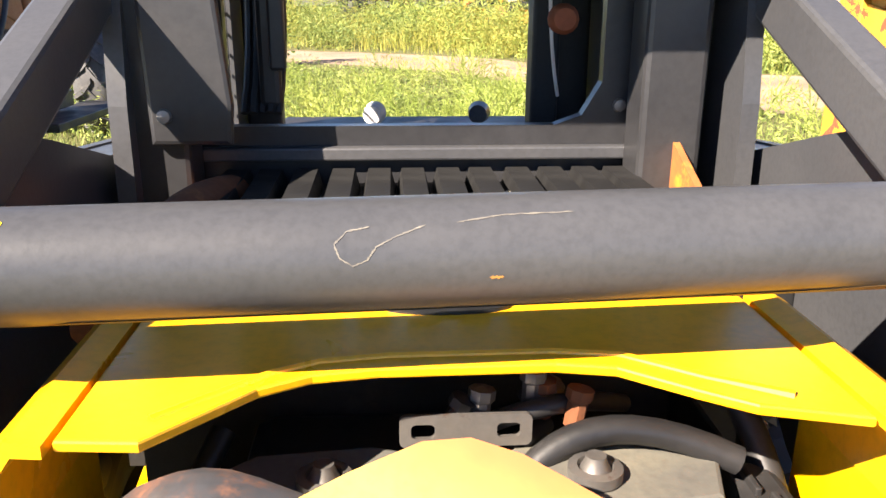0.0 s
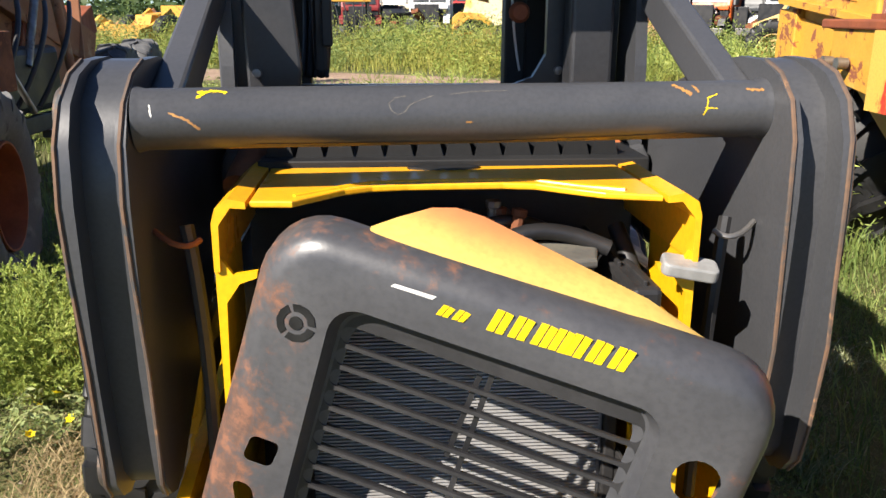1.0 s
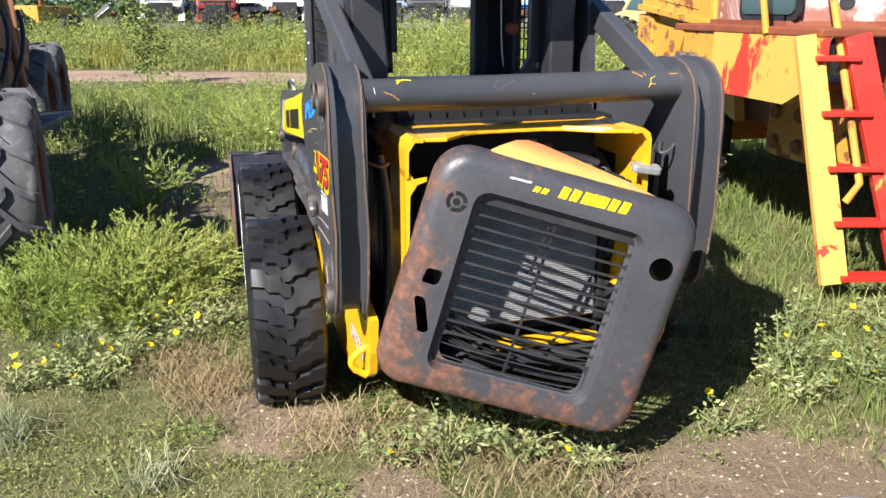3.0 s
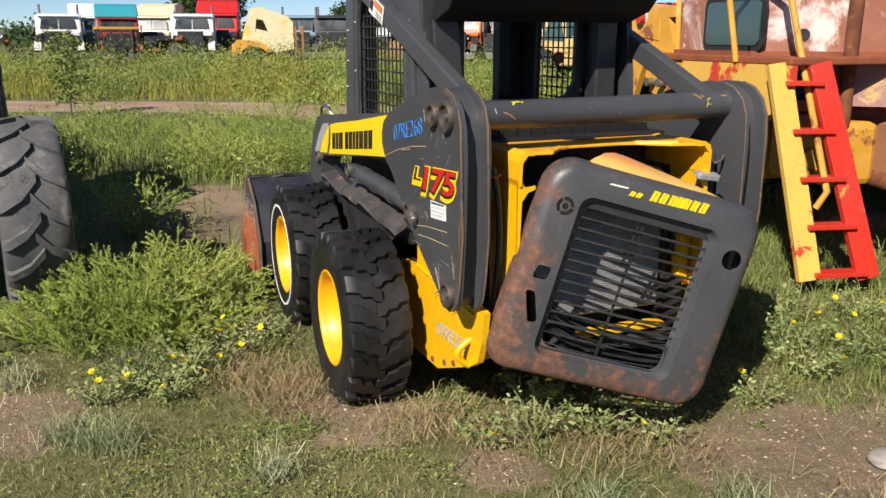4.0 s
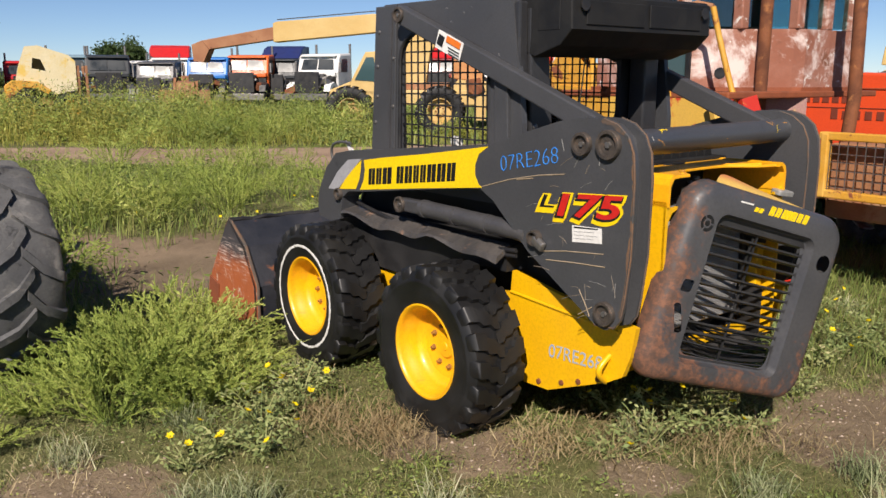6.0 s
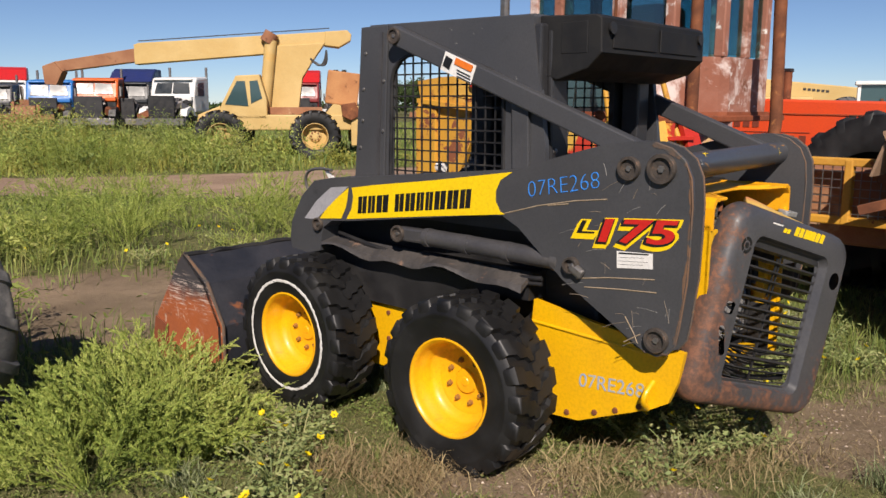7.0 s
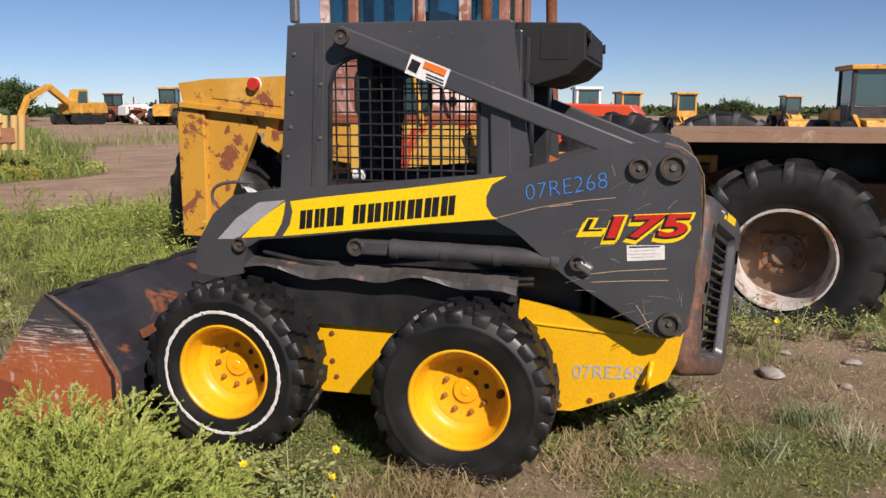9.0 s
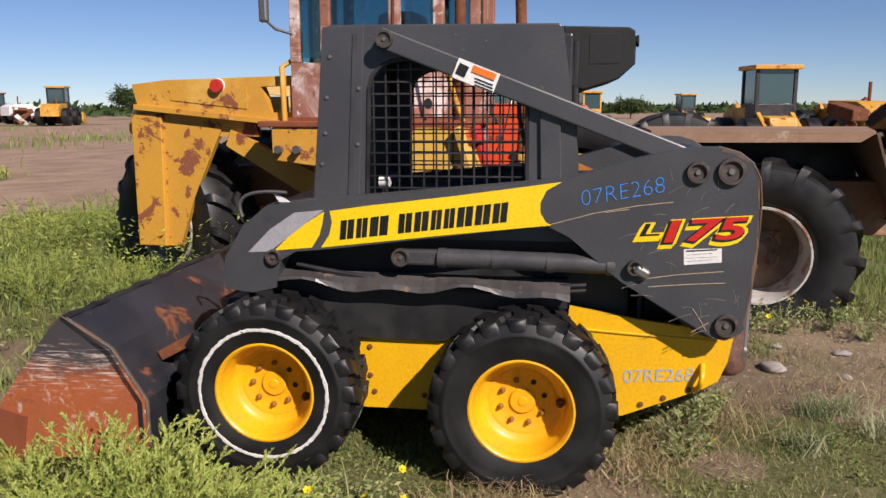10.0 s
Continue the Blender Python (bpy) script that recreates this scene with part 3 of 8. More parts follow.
def boss(name, parent, u, v, z, r, side, depth=0.03, label="round steel pivot pin with a bolt"):
    bm = B()
    depth *= 0.7
    lathe(bm, [(0.0, r), (depth * 0.8, r), (depth, r * 0.95), (depth, r * 0.74), (depth * 0.35, r * 0.70), (depth * 0.35, 0.0)], 28)
    p = part(name, bm, "pin_steel", parent, label, True, pose(u, v, z, 0, 0, 180 if side < 0 else 0))
    bolt = B()
    lathe(bolt, [(depth * 0.3, r * 0.24), (depth * 0.75, r * 0.24), (depth * 0.75, 0.0)], 6)
    part("bolt", bolt, "steel", p)
    return p


ARM = [(2.274, 0.79), (2.284, 0.85), (2.268, 0.94), (2.176, 1.086), (2.064, 1.178), (1.90, 1.205), (1.75, 1.215), (0.723, 1.31), (0.489, 1.379), (0.30, 1.43), (0.17, 1.449), (0.079, 1.447), (0.01, 1.427),
       (-0.045, 1.385), (-0.076, 1.32), (-0.086, 1.22), (-0.084, 1.10), (-0.076, 0.93), (-0.056, 0.75), (-0.045, 0.68), (-0.015, 0.64), (0.03, 0.622), (0.082, 0.633), (0.472, 0.867), (0.70, 1.06), (0.79, 1.105), (0.90, 1.097), (1.753, 0.989), (1.93, 0.972), (2.0, 0.93), (2.03, 0.80), (2.14, 0.775)]


def lift_arm(side):
    o, i = side * 0.672, side * 0.560
    bm = B()
    cx = [(v + (0.046 if v < 0.1 else 0.012 if v < 0.3 else 0), z) for v, z in ARM]
    slab(bm, [[(v if v > 0 else v + 0.006, z - 0.004 if z > 1.0 else z + 0.004) for v, z in cx]], o - side * 0.021, i + side * 0.017, lateral)
    arm = part("lift_arm", bm, "grey", loader, "dark grey steel lift arm with scratches and rusty edges", True)
    for d0, d1 in ((o, o - side * 0.022), (i, i + side * 0.018)):
        q = B()
        slab(q, [ARM], d0, d1, lateral)
        part("arm_plate", q, "grey", arm, "scratched dark grey arm plate", True)
    # worn rims of the two plates at the rear
    edge = B()
    pts = [(v, z) for v, z in ARM if v < 0.1 and z > 0.63]
    for d in (o - side * 0.003, i + side * 0.006):
        pipe(edge, [(d + 0.006 * math.sin(9 * z), v - 0.001, z) for v, z in pts], 0.0042, 6)
    part("worn_edge", edge, "edge_rust", arm, "rusty worn plate edge", True)
    for v, z, r in ((0.176, 1.345, 0.047), (0.041, 1.350, 0.058), (0.029, 0.690, 0.050)):
        boss("pivot_pin", arm, o, v, z, r, side)
    boss("pivot_pin", arm, o, 2.034, 0.945, 0.036, side)
    # lift cylinder
    cyl = B()
    m = Matrix.Translation((side * 0.632, 0, 0))
    pipe(cyl, [(side * 0.632, 1.27, 0.952), (side * 0.632, 0.50, 0.935)], 0.042, 20)
    body = part("lift_cylinder", cyl, "grey_worn", loader, "scuffed dark grey hydraulic lift cylinder", True)
    for v in (1.262, 1.02, 0.78, 0.52):
        c = B()
        pipe(c, [(side * 0.632, v + 0.016, 0.950 - (1.27 - v) * 0.022), (side * 0.632, v - 0.016, 0.950 - (1.27 - v) * 0.022)], 0.046, 20)
        part("collar", c, "grey_worn", body, "", True)
    rod = B()
    beam(rod, (side * 0.632, 1.46, 0.953), (side * 0.632, 1.25, 0.952), 0.05, 0.07, bevel=0.012)
    part("rod_end", rod, "grey_worn", body)
    boss("pivot_pin", body, side * 0.655, 1.447, 0.953, 0.042, side, 0.025)
    boss("pivot_pin", body, side * 0.672, 0.42, 0.935, 0.034, side, 0.045)
    lug = B()
    beam(lug, (side * 0.69, 0.42, 0.935), (side * 0.69, 0.36, 0.90), 0.03, 0.045, bevel=0.012)
    part("pin_lock", lug, "steel", body)
    # hydraulic lines under the cylinder
    for dz, r in ((-0.065, 0.011), (-0.09, 0.009)):
        h = B()
        pipe(h, bend((side * 0.60, 1.95, 0.90), (side * 0.60, 1.3, 0.84 + dz), (side * 0.60, 0.62, 0.90 + dz), 12), r, 8)
        part("hydraulic_line", h, "black", body, "", True)
    return arm


arms = {s: lift_arm(s) for s in (-1, 1)}

# cross tube between the arms
ct = B()
lathe(ct, [(-0.56, 0.056), (-0.552, 0.0545), (-0.545, 0.052), (0.545, 0.052), (0.552, 0.0545), (0.56, 0.056)], 48)
tube = part("cross_tube", ct, "grey", loader, "thick dark grey cross tube with scratches and yellow overspray", True, pose(0, 0.032, 1.356, 0, -0.3, 3))
wear = B()
slab(wear, [[(-0.42, -0.056), (-0.36, -0.046), (-0.1, -0.049), (0.05, -0.050), (0.30, -0.045), (0.40, -0.040), (0.47, -0.050), (0.42, -0.0562), (0.2, -0.0565), (0.0, -0.0567), (-0.2, -0.0565)]], -0.001, 0.001, lambda x, y, d: (x, -math.sqrt(max(0.0, 0.0525 ** 2 - (0.91 * y) ** 2)) - d, 0.91 * y))
part("overspray", wear, surface("yellow_overspray", (0.30, 0.17, 0.02), (0.07, 0.055, 0.04), 8, (0.5, 0.7), patches=[((0.045, 0.043, 0.042), 5, 0.5, 0.62, 0.5)], bump=0.02), tube, "yellow overspray on the underside")


def tube_mark(pts, width, mt, label, seed):
    """A ragged smear of paint along (x, angle) points on the tube; angle 0 is its rear, 90 its top."""
    rnd = random.Random(seed)
    q = B()
    rows = []
    n = 10 * (len(pts) - 1)
    for k in range(n + 1):
        f = k / n * (len(pts) - 1)
        i = min(int(f), len(pts) - 2)
        x = pts[i][0] + (pts[i + 1][0] - pts[i][0]) * (f - i)
        a = pts[i][1] + (pts[i + 1][1] - pts[i][1]) * (f - i)
        dx, da = pts[i + 1][0] - pts[i][0], radians(pts[i + 1][1] - pts[i][1]) * 0.0525
        ln = math.hypot(dx, da)
        row = []
        for s_ in (-1, 1):
            w_ = s_ * width * rnd.uniform(0.25, 1.0) * (0.3 if k in (0, n) else 1.0)
            xx, aa = x - da / ln * w_, radians(a) + dx / ln * w_ / 0.0525
            row.append(q.verts.new((xx, -0.0525 * math.cos(aa), 0.0525 * math.sin(aa))))
        rows.append(row)
    for p, r_ in zip(rows, rows[1:]):
        q.faces.new((p[0], p[1], r_[1], r_[0]))
    part("paint_mark", q, mt, tube, label)


ochre = surface("ochre_scuff", (0.45, 0.22, 0.05), (0.25, 0.12, 0.05), 60, (0.6, 0.8), bump=0.0)
tube_mark([(-0.455, 62), (-0.425, 66), (-0.405, 60)], 0.006, "decal_yellow", "small yellow paint mark", 1)
tube_mark([(-0.44, 60), (-0.455, 46)], 0.004, "decal_yellow", "small yellow paint mark", 2)
tube_mark([(-0.53, 34), (-0.527, 10)], 0.0022, "chalk", "pale scuff", 3)
tube_mark([(-0.50, 18), (-0.47, 4), (-0.45, -14)], 0.003, ochre, "rusty scuff", 4)
tube_mark([(0.375, 66), (0.392, 50), (0.405, 36)], 0.006, ochre, "orange scuff", 5)
tube_mark([(0.412, 62), (0.420, 42)], 0.004, ochre, "orange scuff", 6)
tube_mark([(0.455, 38), (0.435, 30), (0.432, 8), (0.425, -4)], 0.0022, "decal_yellow", "thin yellow paint line", 7)
tube_mark([(0.428, 10), (0.452, 8)], 0.0018, "decal_yellow", "thin yellow paint line", 8)
tube_mark([(0.51, 48), (0.545, 46)], 0.005, ochre, "orange scuff", 9)
chip = surface("pale_scratch", (0.17, 0.155, 0.13), (0.075, 0.07, 0.068), 90, (0.6, 0.7), bump=0.0)
tube_mark([(-0.106, 44), (-0.125, 40), (-0.136, 28), (-0.132, 15), (-0.121, 7), (-0.109, 12), (-0.101, 24), (-0.085, 33), (-0.058, 44)], 0.0011, chip, "pale looping scratch", 11)
tube_mark([(-0.031, 46), (0.014, 53), (0.073, 54)], 0.0012, chip, "pale scratch", 12)
tube_mark([(-0.004, -9), (0.008, -9)], 0.002, ochre, "small rusty chip", 10)

# wheels
loader_wheel(loader, -0.790, 0.887, 0.354, -1, 0.404, False)
loader_wheel(loader, -0.784, 2.015, 0.381, -1, 0.412, True)
loader_wheel(loader, 0.790, 0.887, 0.354, 1, 0.404, False)
loader_wheel(loader, 0.784, 2.015, 0.381, 1, 0.412, False)

# chassis
SIDE = [(-0.035, 0.62), (-0.012, 0.49), (0.024, 0.40), (0.10, 0.355), (0.442, 0.216), (0.80, 0.20), (1.95, 0.20), (2.25, 0.34), (2.25, 0.58), (1.665, 0.56), (1.27, 0.552), (0.70, 0.62), (0.69, 0.725), (0.40, 0.675)]
for s in (-1, 1):
    bm = B()
    slab(bm, [SIDE], s * 0.556, s * 0.530, lateral)
    side_p = part("chassis_side", bm, "yellow", loader, "yellow chassis side plate with a step fold")
    fold = B()
    beam(fold, (s * 0.557, 0.70, 0.625), (s * 0.557, 0.05, 0.585), 0.014, 0.012, bevel=0.004)
    part("fold", fold, "yellow", side_p)
    for v, z in ((1.62, 0.50), (1.62, 0.36), (1.60, 0.28), (1.36, 0.27), (0.36, 0.275), (0.26, 0.31), (0.15, 0.355), (0.50, 0.24)):
        bt = B()
        lathe(bt, [(0.0, 0.014), (0.008, 0.012), (0.009, 0.0)], 8)
        part("bolt", bt, "rust", side_p, "", False, pose(s * 0.555, v, z, 0, 0, 180 if s < 0 else 0))
    hook = B()
    pipe(hook, [(s * (0.552 + 0.055 * math.sin(math.pi * t)), 0.115 - 0.02 * t, 0.355 + 0.12 * t) for t in (k / 10 for k in range(11))], 0.013, 10)
    part("tie_down_loop", hook, "yellow", loader, "yellow tie-down loop", True)
bm = B()
slab(bm, [[(0.06, 0.395), (0.46, 0.225), (2.2, 0.225), (2.2, 0.26), (0.47, 0.26), (0.07, 0.425)]], -0.53, 0.53, lateral)
part("belly_pan", bm, "yellow", loader, "yellow belly plate")
bm = B()
box(bm, (-0.45, 0.42, 0.30), (0.45, 2.15, 1.16), 0.02)
part("inner_body", bm, "black", loader, "dark dusty inner body")

# fenders over the wheels, bent along their top edge
for s in (-1, 1):
    bm = B()
    slab(bm, [[(2.20, 0.74), (2.10, 0.60), (1.88, 0.555), (1.27, 0.550), (1.05, 0.62), (0.90, 0.72), (0.70, 0.72), (0.70, 0.84), (1.97, 0.84), (2.17, 0.88)]], s * 0.585, s * 0.45, lateral)
    fender = part("fender", bm, "black", loader, "black fender panel")
    lip = B()
    n = 22
    rows = []
    for k in range(n + 1):
        v = 2.02 - 1.33 * k / n
        wob = 0.012 * math.sin(v * 7) + 0.01 * math.sin(v * 17 + 1)
        rows.append([lip.verts.new(p) for p in ((s * 0.575, v, 0.872 - 0.02 * (k / n)), (s * (0.665 + wob), v, 0.845 + wob - 0.035 * (k / n)), (s * (0.672 + wob), v, 0.825 + wob * 1.6 - 0.04 * (k / n)), (s * 0.575, v, 0.845 - 0.02 * (k / n)))])
    for p, q in zip(rows, rows[1:]):
        for j in range(4):
            lip.faces.new((p[j], p[(j + 1) % 4], q[(j + 1) % 4], q[j]))
    lip.faces.new(rows[0])
    lip.faces.new(rows[-1])
    part("bent_lip", lip, "lip_sheet", fender, "bent and torn sheet-metal lip")

# ---- cab ----
def win_loop():
    return [(1.622, 1.20), (1.606, 1.70), (1.59, 1.755), (1.555, 1.795), (1.50, 1.82), (1.42, 1.828), (1.30, 1.82), (1.08, 1.775), (0.96, 1.735), (0.915, 1.695), (0.895, 1.63), (0.892, 1.20)]


CABSIDE = [(1.812, 1.968), (0.742, 1.960), (0.735, 1.90), (0.665, 1.40), (0.66, 1.13), (1.885, 1.13), (1.876, 1.21), (1.842, 1.60)]
for s in (-1, 1):
    bm = B()
    slab(bm, [CABSIDE, win_loop()], s * 0.535, s * 0.505, lateral)
    panel = part("cab_side", bm, "grey", loader, "dark grey cab side with an arched window opening")
    trim = B()
    pipe(trim, [(s * 0.535, v, z) for v, z in win_loop()[:-1]] + [(s * 0.535, 0.892, 1.20)], 0.010, 6)
    part("window_trim", trim, "black", panel, "black rubber window trim", True)
    post = B()
    slab(post, [[(1.812, 1.972), (1.80, 1.972), (1.62, 1.972), (1.66, 1.13), (1.885, 1.13), (1.876, 1.21), (1.842, 1.60)]], s * 0.548, s * 0.534, lateral, 0.004)
    part("front_post", post, "grey", panel, "dark grey bolted front post")
    rib = B()
    beam(rib, (s * 0.551, 1.66, 1.94), (s * 0.551, 1.70, 1.20), 0.006, 0.02, up=(0, 1, 0))
    part("rib", rib, "grey_worn", panel)
    for v, z in ((1.78, 1.84), (1.80, 1.66), (1.81, 1.50), (1.83, 1.36), (1.65, 1.70), (1.66, 1.45)):
        bt = B()
        lathe(bt, [(0.0, 0.010), (0.006, 0.008), (0.007, 0.0)], 8)
        part("bolt", bt, "steel", panel, "", False, pose(s * 0.548, v, z, 0, 0, 180 if s < 0 else 0))
    rp = B()
    box(rp, (s * 0.53 if s < 0 else 0.455, 0.70, 1.13), (s * 0.42 if s < 0 else 0.345, 0.80, 1.93), 0.01)
    part("rear_post", rp, "cab_dark", loader, "dark grey rear cab post")
    rb = B()
    beam(rb, (s * 0.545, 0.795, 1.66), (s * 0.545, 0.785, 1.30), 0.02, 0.09, up=(0, 1, 0), bevel=0.004)
    part("rear_rib", rb, "grey", panel)
    gf = B()
    pipe(gf, [(s * 0.5155, v, z) for v, z in ((0.905, 1.19), (1.605, 1.19))], 0.006, 6)
    guard = part("window_guard", gf, "black", loader, "black welded mesh window guard")
    bar_me = {}
    v = 0.90
    while v < 1.62:
        top_z = 1.825 if 1.06 < v < 1.54 else (1.78 if 0.98 < v < 1.6 else 1.71)
        q = B()
        box(q, (s * 0.5125, v - 0.0038, 1.17), (s * 0.5185, v + 0.0038, top_z))
        part("guard_bar", q, "black", guard)
        v += 0.0575
    z = 1.20
    while z < 1.82:
        q = B()
        v0 = 0.895 if z < 1.70 else 0.895 + (z - 1.70) * 2.0
        box(q, (s * 0.5185, v0, z - 0.0038), (s * 0.5215, 1.61 - (0.0 if z < 1.74 else (z - 1.74) * 0.8), z + 0.0038))
        part("guard_bar", q, "black", guard)
        z += 0.053
    # diagonal stay from the roof to the arm
    stay = B()
    beam(stay, (s * 0.575, 1.545, 1.922), (s * 0.530, 0.10, 1.355), 0.06, 0.088, bevel=0.008)
    st = part("diagonal_stay", stay, "grey", loader, "dark grey square diagonal link from cab roof to lift arm")
    boss("pivot_pin", st, s * 0.605, 1.517, 1.911, 0.040, s, 0.02)
    if s < 0:
        lab = B()
        beam(lab, (s * 0.599, 1.205, 1.787), (s * 0.593, 1.025, 1.716), 0.002, 0.088)
        lb = part("warning_label", lab, "white", st, "white warning label with an orange band")
        ob_ = B()
        beam(ob_, (s * 0.6005, 1.13, 1.782), (s * 0.5985, 1.03, 1.743), 0.002, 0.030)
        part("orange_band", ob_, surface("orange_vinyl", (0.75, 0.18, 0.02), (0.7, 0.16, 0.02), 9, (0.4, 0.5), bump=0.0), lb)
        for k in range(3):
            tb = B()
            beam(tb, (s * 0.6005, 1.12, 1.742 - 0.014 * k), (s * 0.5985, 1.04, 1.710 - 0.014 * k), 0.0015, 0.004)
            part("print_bar", tb, "ink_black", lb)
        pg = B()
        beam(pg, (s * 0.6012, 1.195, 1.785), (s * 0.6005, 1.155, 1.765), 0.002, 0.05)
        part("pictogram", pg, "ink_black", lb)

bm = B()
slab(bm, [[(1.812, 1.968), (1.79, 1.985), (0.76, 1.975), (0.742, 1.960), (0.742, 1.90), (1.815, 1.90)]], -0.505, 0.505, lateral, 0.006)
part("cab_roof", bm, "grey", loader, "dark grey cab roof")
bm = B()
slab(bm, [[(0.741, 1.965), (0.46, 1.955), (0.435, 1.94), (0.43, 1.80), (0.50, 1.735), (0.65, 1.69), (0.741, 1.715)]], -0.485, 0.485, lateral, 0.006)
roofbox = part("roof_box", bm, "gloss_black", loader, "black box behind the cab roof with a sloping underside")
for u0, u1 in ((-0.4, -0.02), (0.02, 0.4)):
    q = B()
    box(q, (u0, 0.424, 1.82), (u1, 0.432, 1.92), 0.003)
    part("cover_panel", q, "gloss_black", roofbox)
for s in (-1, 1):
    q = B()
    box(q, (s * 0.487, 0.50, 1.80), (s * 0.482, 0.63, 1.93), 0.002)
    part("cover_panel", q, "gloss_black", roofbox)
    lamp = B()
    lathe(lamp, [(0.0, 0.020), (0.010, 0.026), (0.016, 0.026), (0.016, 0.0)], 14)
    part("work_light", lamp, "black", roofbox, "small broken work light", True, pose(s * 0.42, 0.43, 1.90, 0, 0, -90))

# rear wall of the cab: wide left pillar, lower bar, right pillar
bm = B()
slab(bm, [[(-0.50, 1.33), (-0.50, 1.90), (0.50, 1.90), (0.50, 1.10), (-0.50, 1.10)], [(-0.375, 1.342), (-0.375, 1.86), (0.305, 1.86), (0.305, 1.42), (0.27, 1.36), (0.22, 1.342)]], 0.82, 0.85, across)
rear_wall = part("cab_rear_wall", bm, "cab_dark", loader, "dark grey rear cab wall with an open window")
bm = B()
slab(bm, [[(-0.475, 1.335), (-0.490, 1.90), (-0.385, 1.90), (-0.340, 1.40), (-0.345, 1.335)]], 0.672, 0.698, across, 0.008)
part("pillar_cover", bm, "cab_dark", rear_wall, "dark grey cover on the pillar")
for u, z in ((-0.450, 1.383), (0.339, 1.378), (0.442, 1.389)):
    bt = B()
    lathe(bt, [(0.0, 0.013), (0.008, 0.011), (0.009, 0.0)], 10)
    part("bolt", bt, "steel", rear_wall, "", False, pose(u, 0.672 if u < 0 else 0.82, z, 0, 0, -90))
for k in range(5):
    q = B()
    u = -0.355 + 0.016 * k
    pipe(q, bend((u, 0.86, 1.36), (u + 0.02, 1.0, 1.55), (u - 0.01, 0.9, 1.88)), 0.007 + 0.003 * (k % 2), 7)
    part("wire_loom", q, "black", rear_wall, "", True)
q = B()
box(q, (-0.325, 0.86, 1.37), (-0.285, 0.90, 1.88), 0.01)
part("inner_pillar", q, "black", rear_wall)
q = B()
box(q, (-0.300, 0.83, 1.44), (-0.270, 0.85, 1.74), 0.006)
part("switch_plate", q, "black", rear_wall)
for x0, x1 in (((0.24, 1.0, 1.88), (0.28, 1.1, 1.36)),):
    q = B()
    pipe(q, bend(x0, (0.22, 1.0, 1.55), x1), 0.004, 6)
    part("cable", q, "white", rear_wall, "thin pale cable", True)
q = B()
box(q, (0.325, 1.70, 1.16), (0.405, 1.80, 1.90), 0.01)
part("front_inner_post", q, "black", loader, "black front cab post")
q = B()
box(q, (-0.50, 1.74, 1.13), (-0.40, 1.82, 1.90), 0.01)
part("front_inner_post", q, "black", loader, "black front cab post")
q = B()
box(q, (0.40, 1.74, 1.13), (0.50, 1.82, 1.90), 0.01)
part("front_inner_post", q, "black", loader, "black front cab post")
q = B()
lathe(q, [(0.0, 0.0), (0.0, 0.02), (0.012, 0.028), (0.03, 0.028), (0.03, 0.0)], 14)
part("reflector", q, "rust_red", rear_wall, "small red reflector", True, pose(0.235, 0.84, 1.53, 0, 0, 90))
for u, mt in ((-0.135, "white"), (0.16, "grey")):
    q = B()
    lathe(q, [(0.0, 0.0), (0.0, 0.026), (0.05, 0.032), (0.055, 0.0)], 16)
    part("lever_knob", q, mt, loader, "round control knob", True, pose(u, 1.60, 1.245, 0, 0, 80))
    q = B()
    pipe(q, [(u, 1.64, 1.00), (u, 1.63, 1.23)], 0.01, 8)
    part("lever", q, "black", loader, "", True)

# slatted engine cover behind the cab
bm = B()
box(bm, (-0.40, 0.249, 1.192), (0.42, 0.82, 1.236), 0.004)
cover = part("engine_cover", bm, "gloss_black", loader, "black slatted engine cover with leaf litter")
bm = B()
slab(bm, [[(-0.43, 1.282), (-0.43, 1.306), (0.43, 1.306), (0.43, 1.282)]], 0.795, 0.82, across, 0.004)
part("cover_bar", bm, "grey", cover)
slat_me = None
for k in range(12):
    u = -0.36 + 0.063 * k
    if slat_me is None:
        bm = B()
        slab(bm, [[(-0.029, 0.0), (-0.020, 0.034), (0.020, 0.034), (0.029, 0.0)]], 0.0, 0.500, across)
        slat = part("slat", bm, "gloss_black", cover, "", False, pose(u, 0.290, 1.236))
        slat_me = slat.data
    else:
        sl = new("slat", slat_me)
        sl.parent = cover
        sl.matrix_basis = pose(u, 0.290, 1.236, 0, 0, random.uniform(-0.6, 0.6))
litter = B()
rnd = random.Random(8)
for k in range(60):
    u, v = rnd.uniform(-0.36, 0.40), rnd.uniform(0.34, 0.70)
    m = pose(u, v, 1.245 + rnd.uniform(0, 0.004), rnd.uniform(-30, 30), rnd.uniform(-30, 30), rnd.uniform(0, 360))
    bmesh.ops.create_icosphere(litter, subdivisions=1, radius=1, matrix=m @ Matrix.Diagonal((rnd.uniform(0.004, 0.012), rnd.uniform(0.003, 0.008), 0.003, 1)))
tagged(part("leaf_litter", litter, surface("dry_litter", (0.25, 0.2, 0.13), (0.5, 0.46, 0.4), 30, (0.8, 0.9), island=0.5), cover, "dry leaf litter and grit"), kind="stuff")
bm = B()
slab(bm, [[(0.40, 1.22), (0.52, 1.255), (0.70, 1.33), (0.72, 1.22)]], 0.405, 0.417, lateral)
part("rusty_bracket", bm, surface("orange_rust", (0.42, 0.13, 0.03), (0.32, 0.085, 0.025), 8, (0.7, 0.9), patches=[((0.45, 0.25, 0.03), 7, 0.58, 0.68, 0.6)]), loader, "orange rusty bracket")
bm = B()
pipe(bm, bend((-0.44, 0.25, 1.18), (-0.40, 0.45, 1.30), (-0.36, 0.72, 1.24)), 0.035, 12)
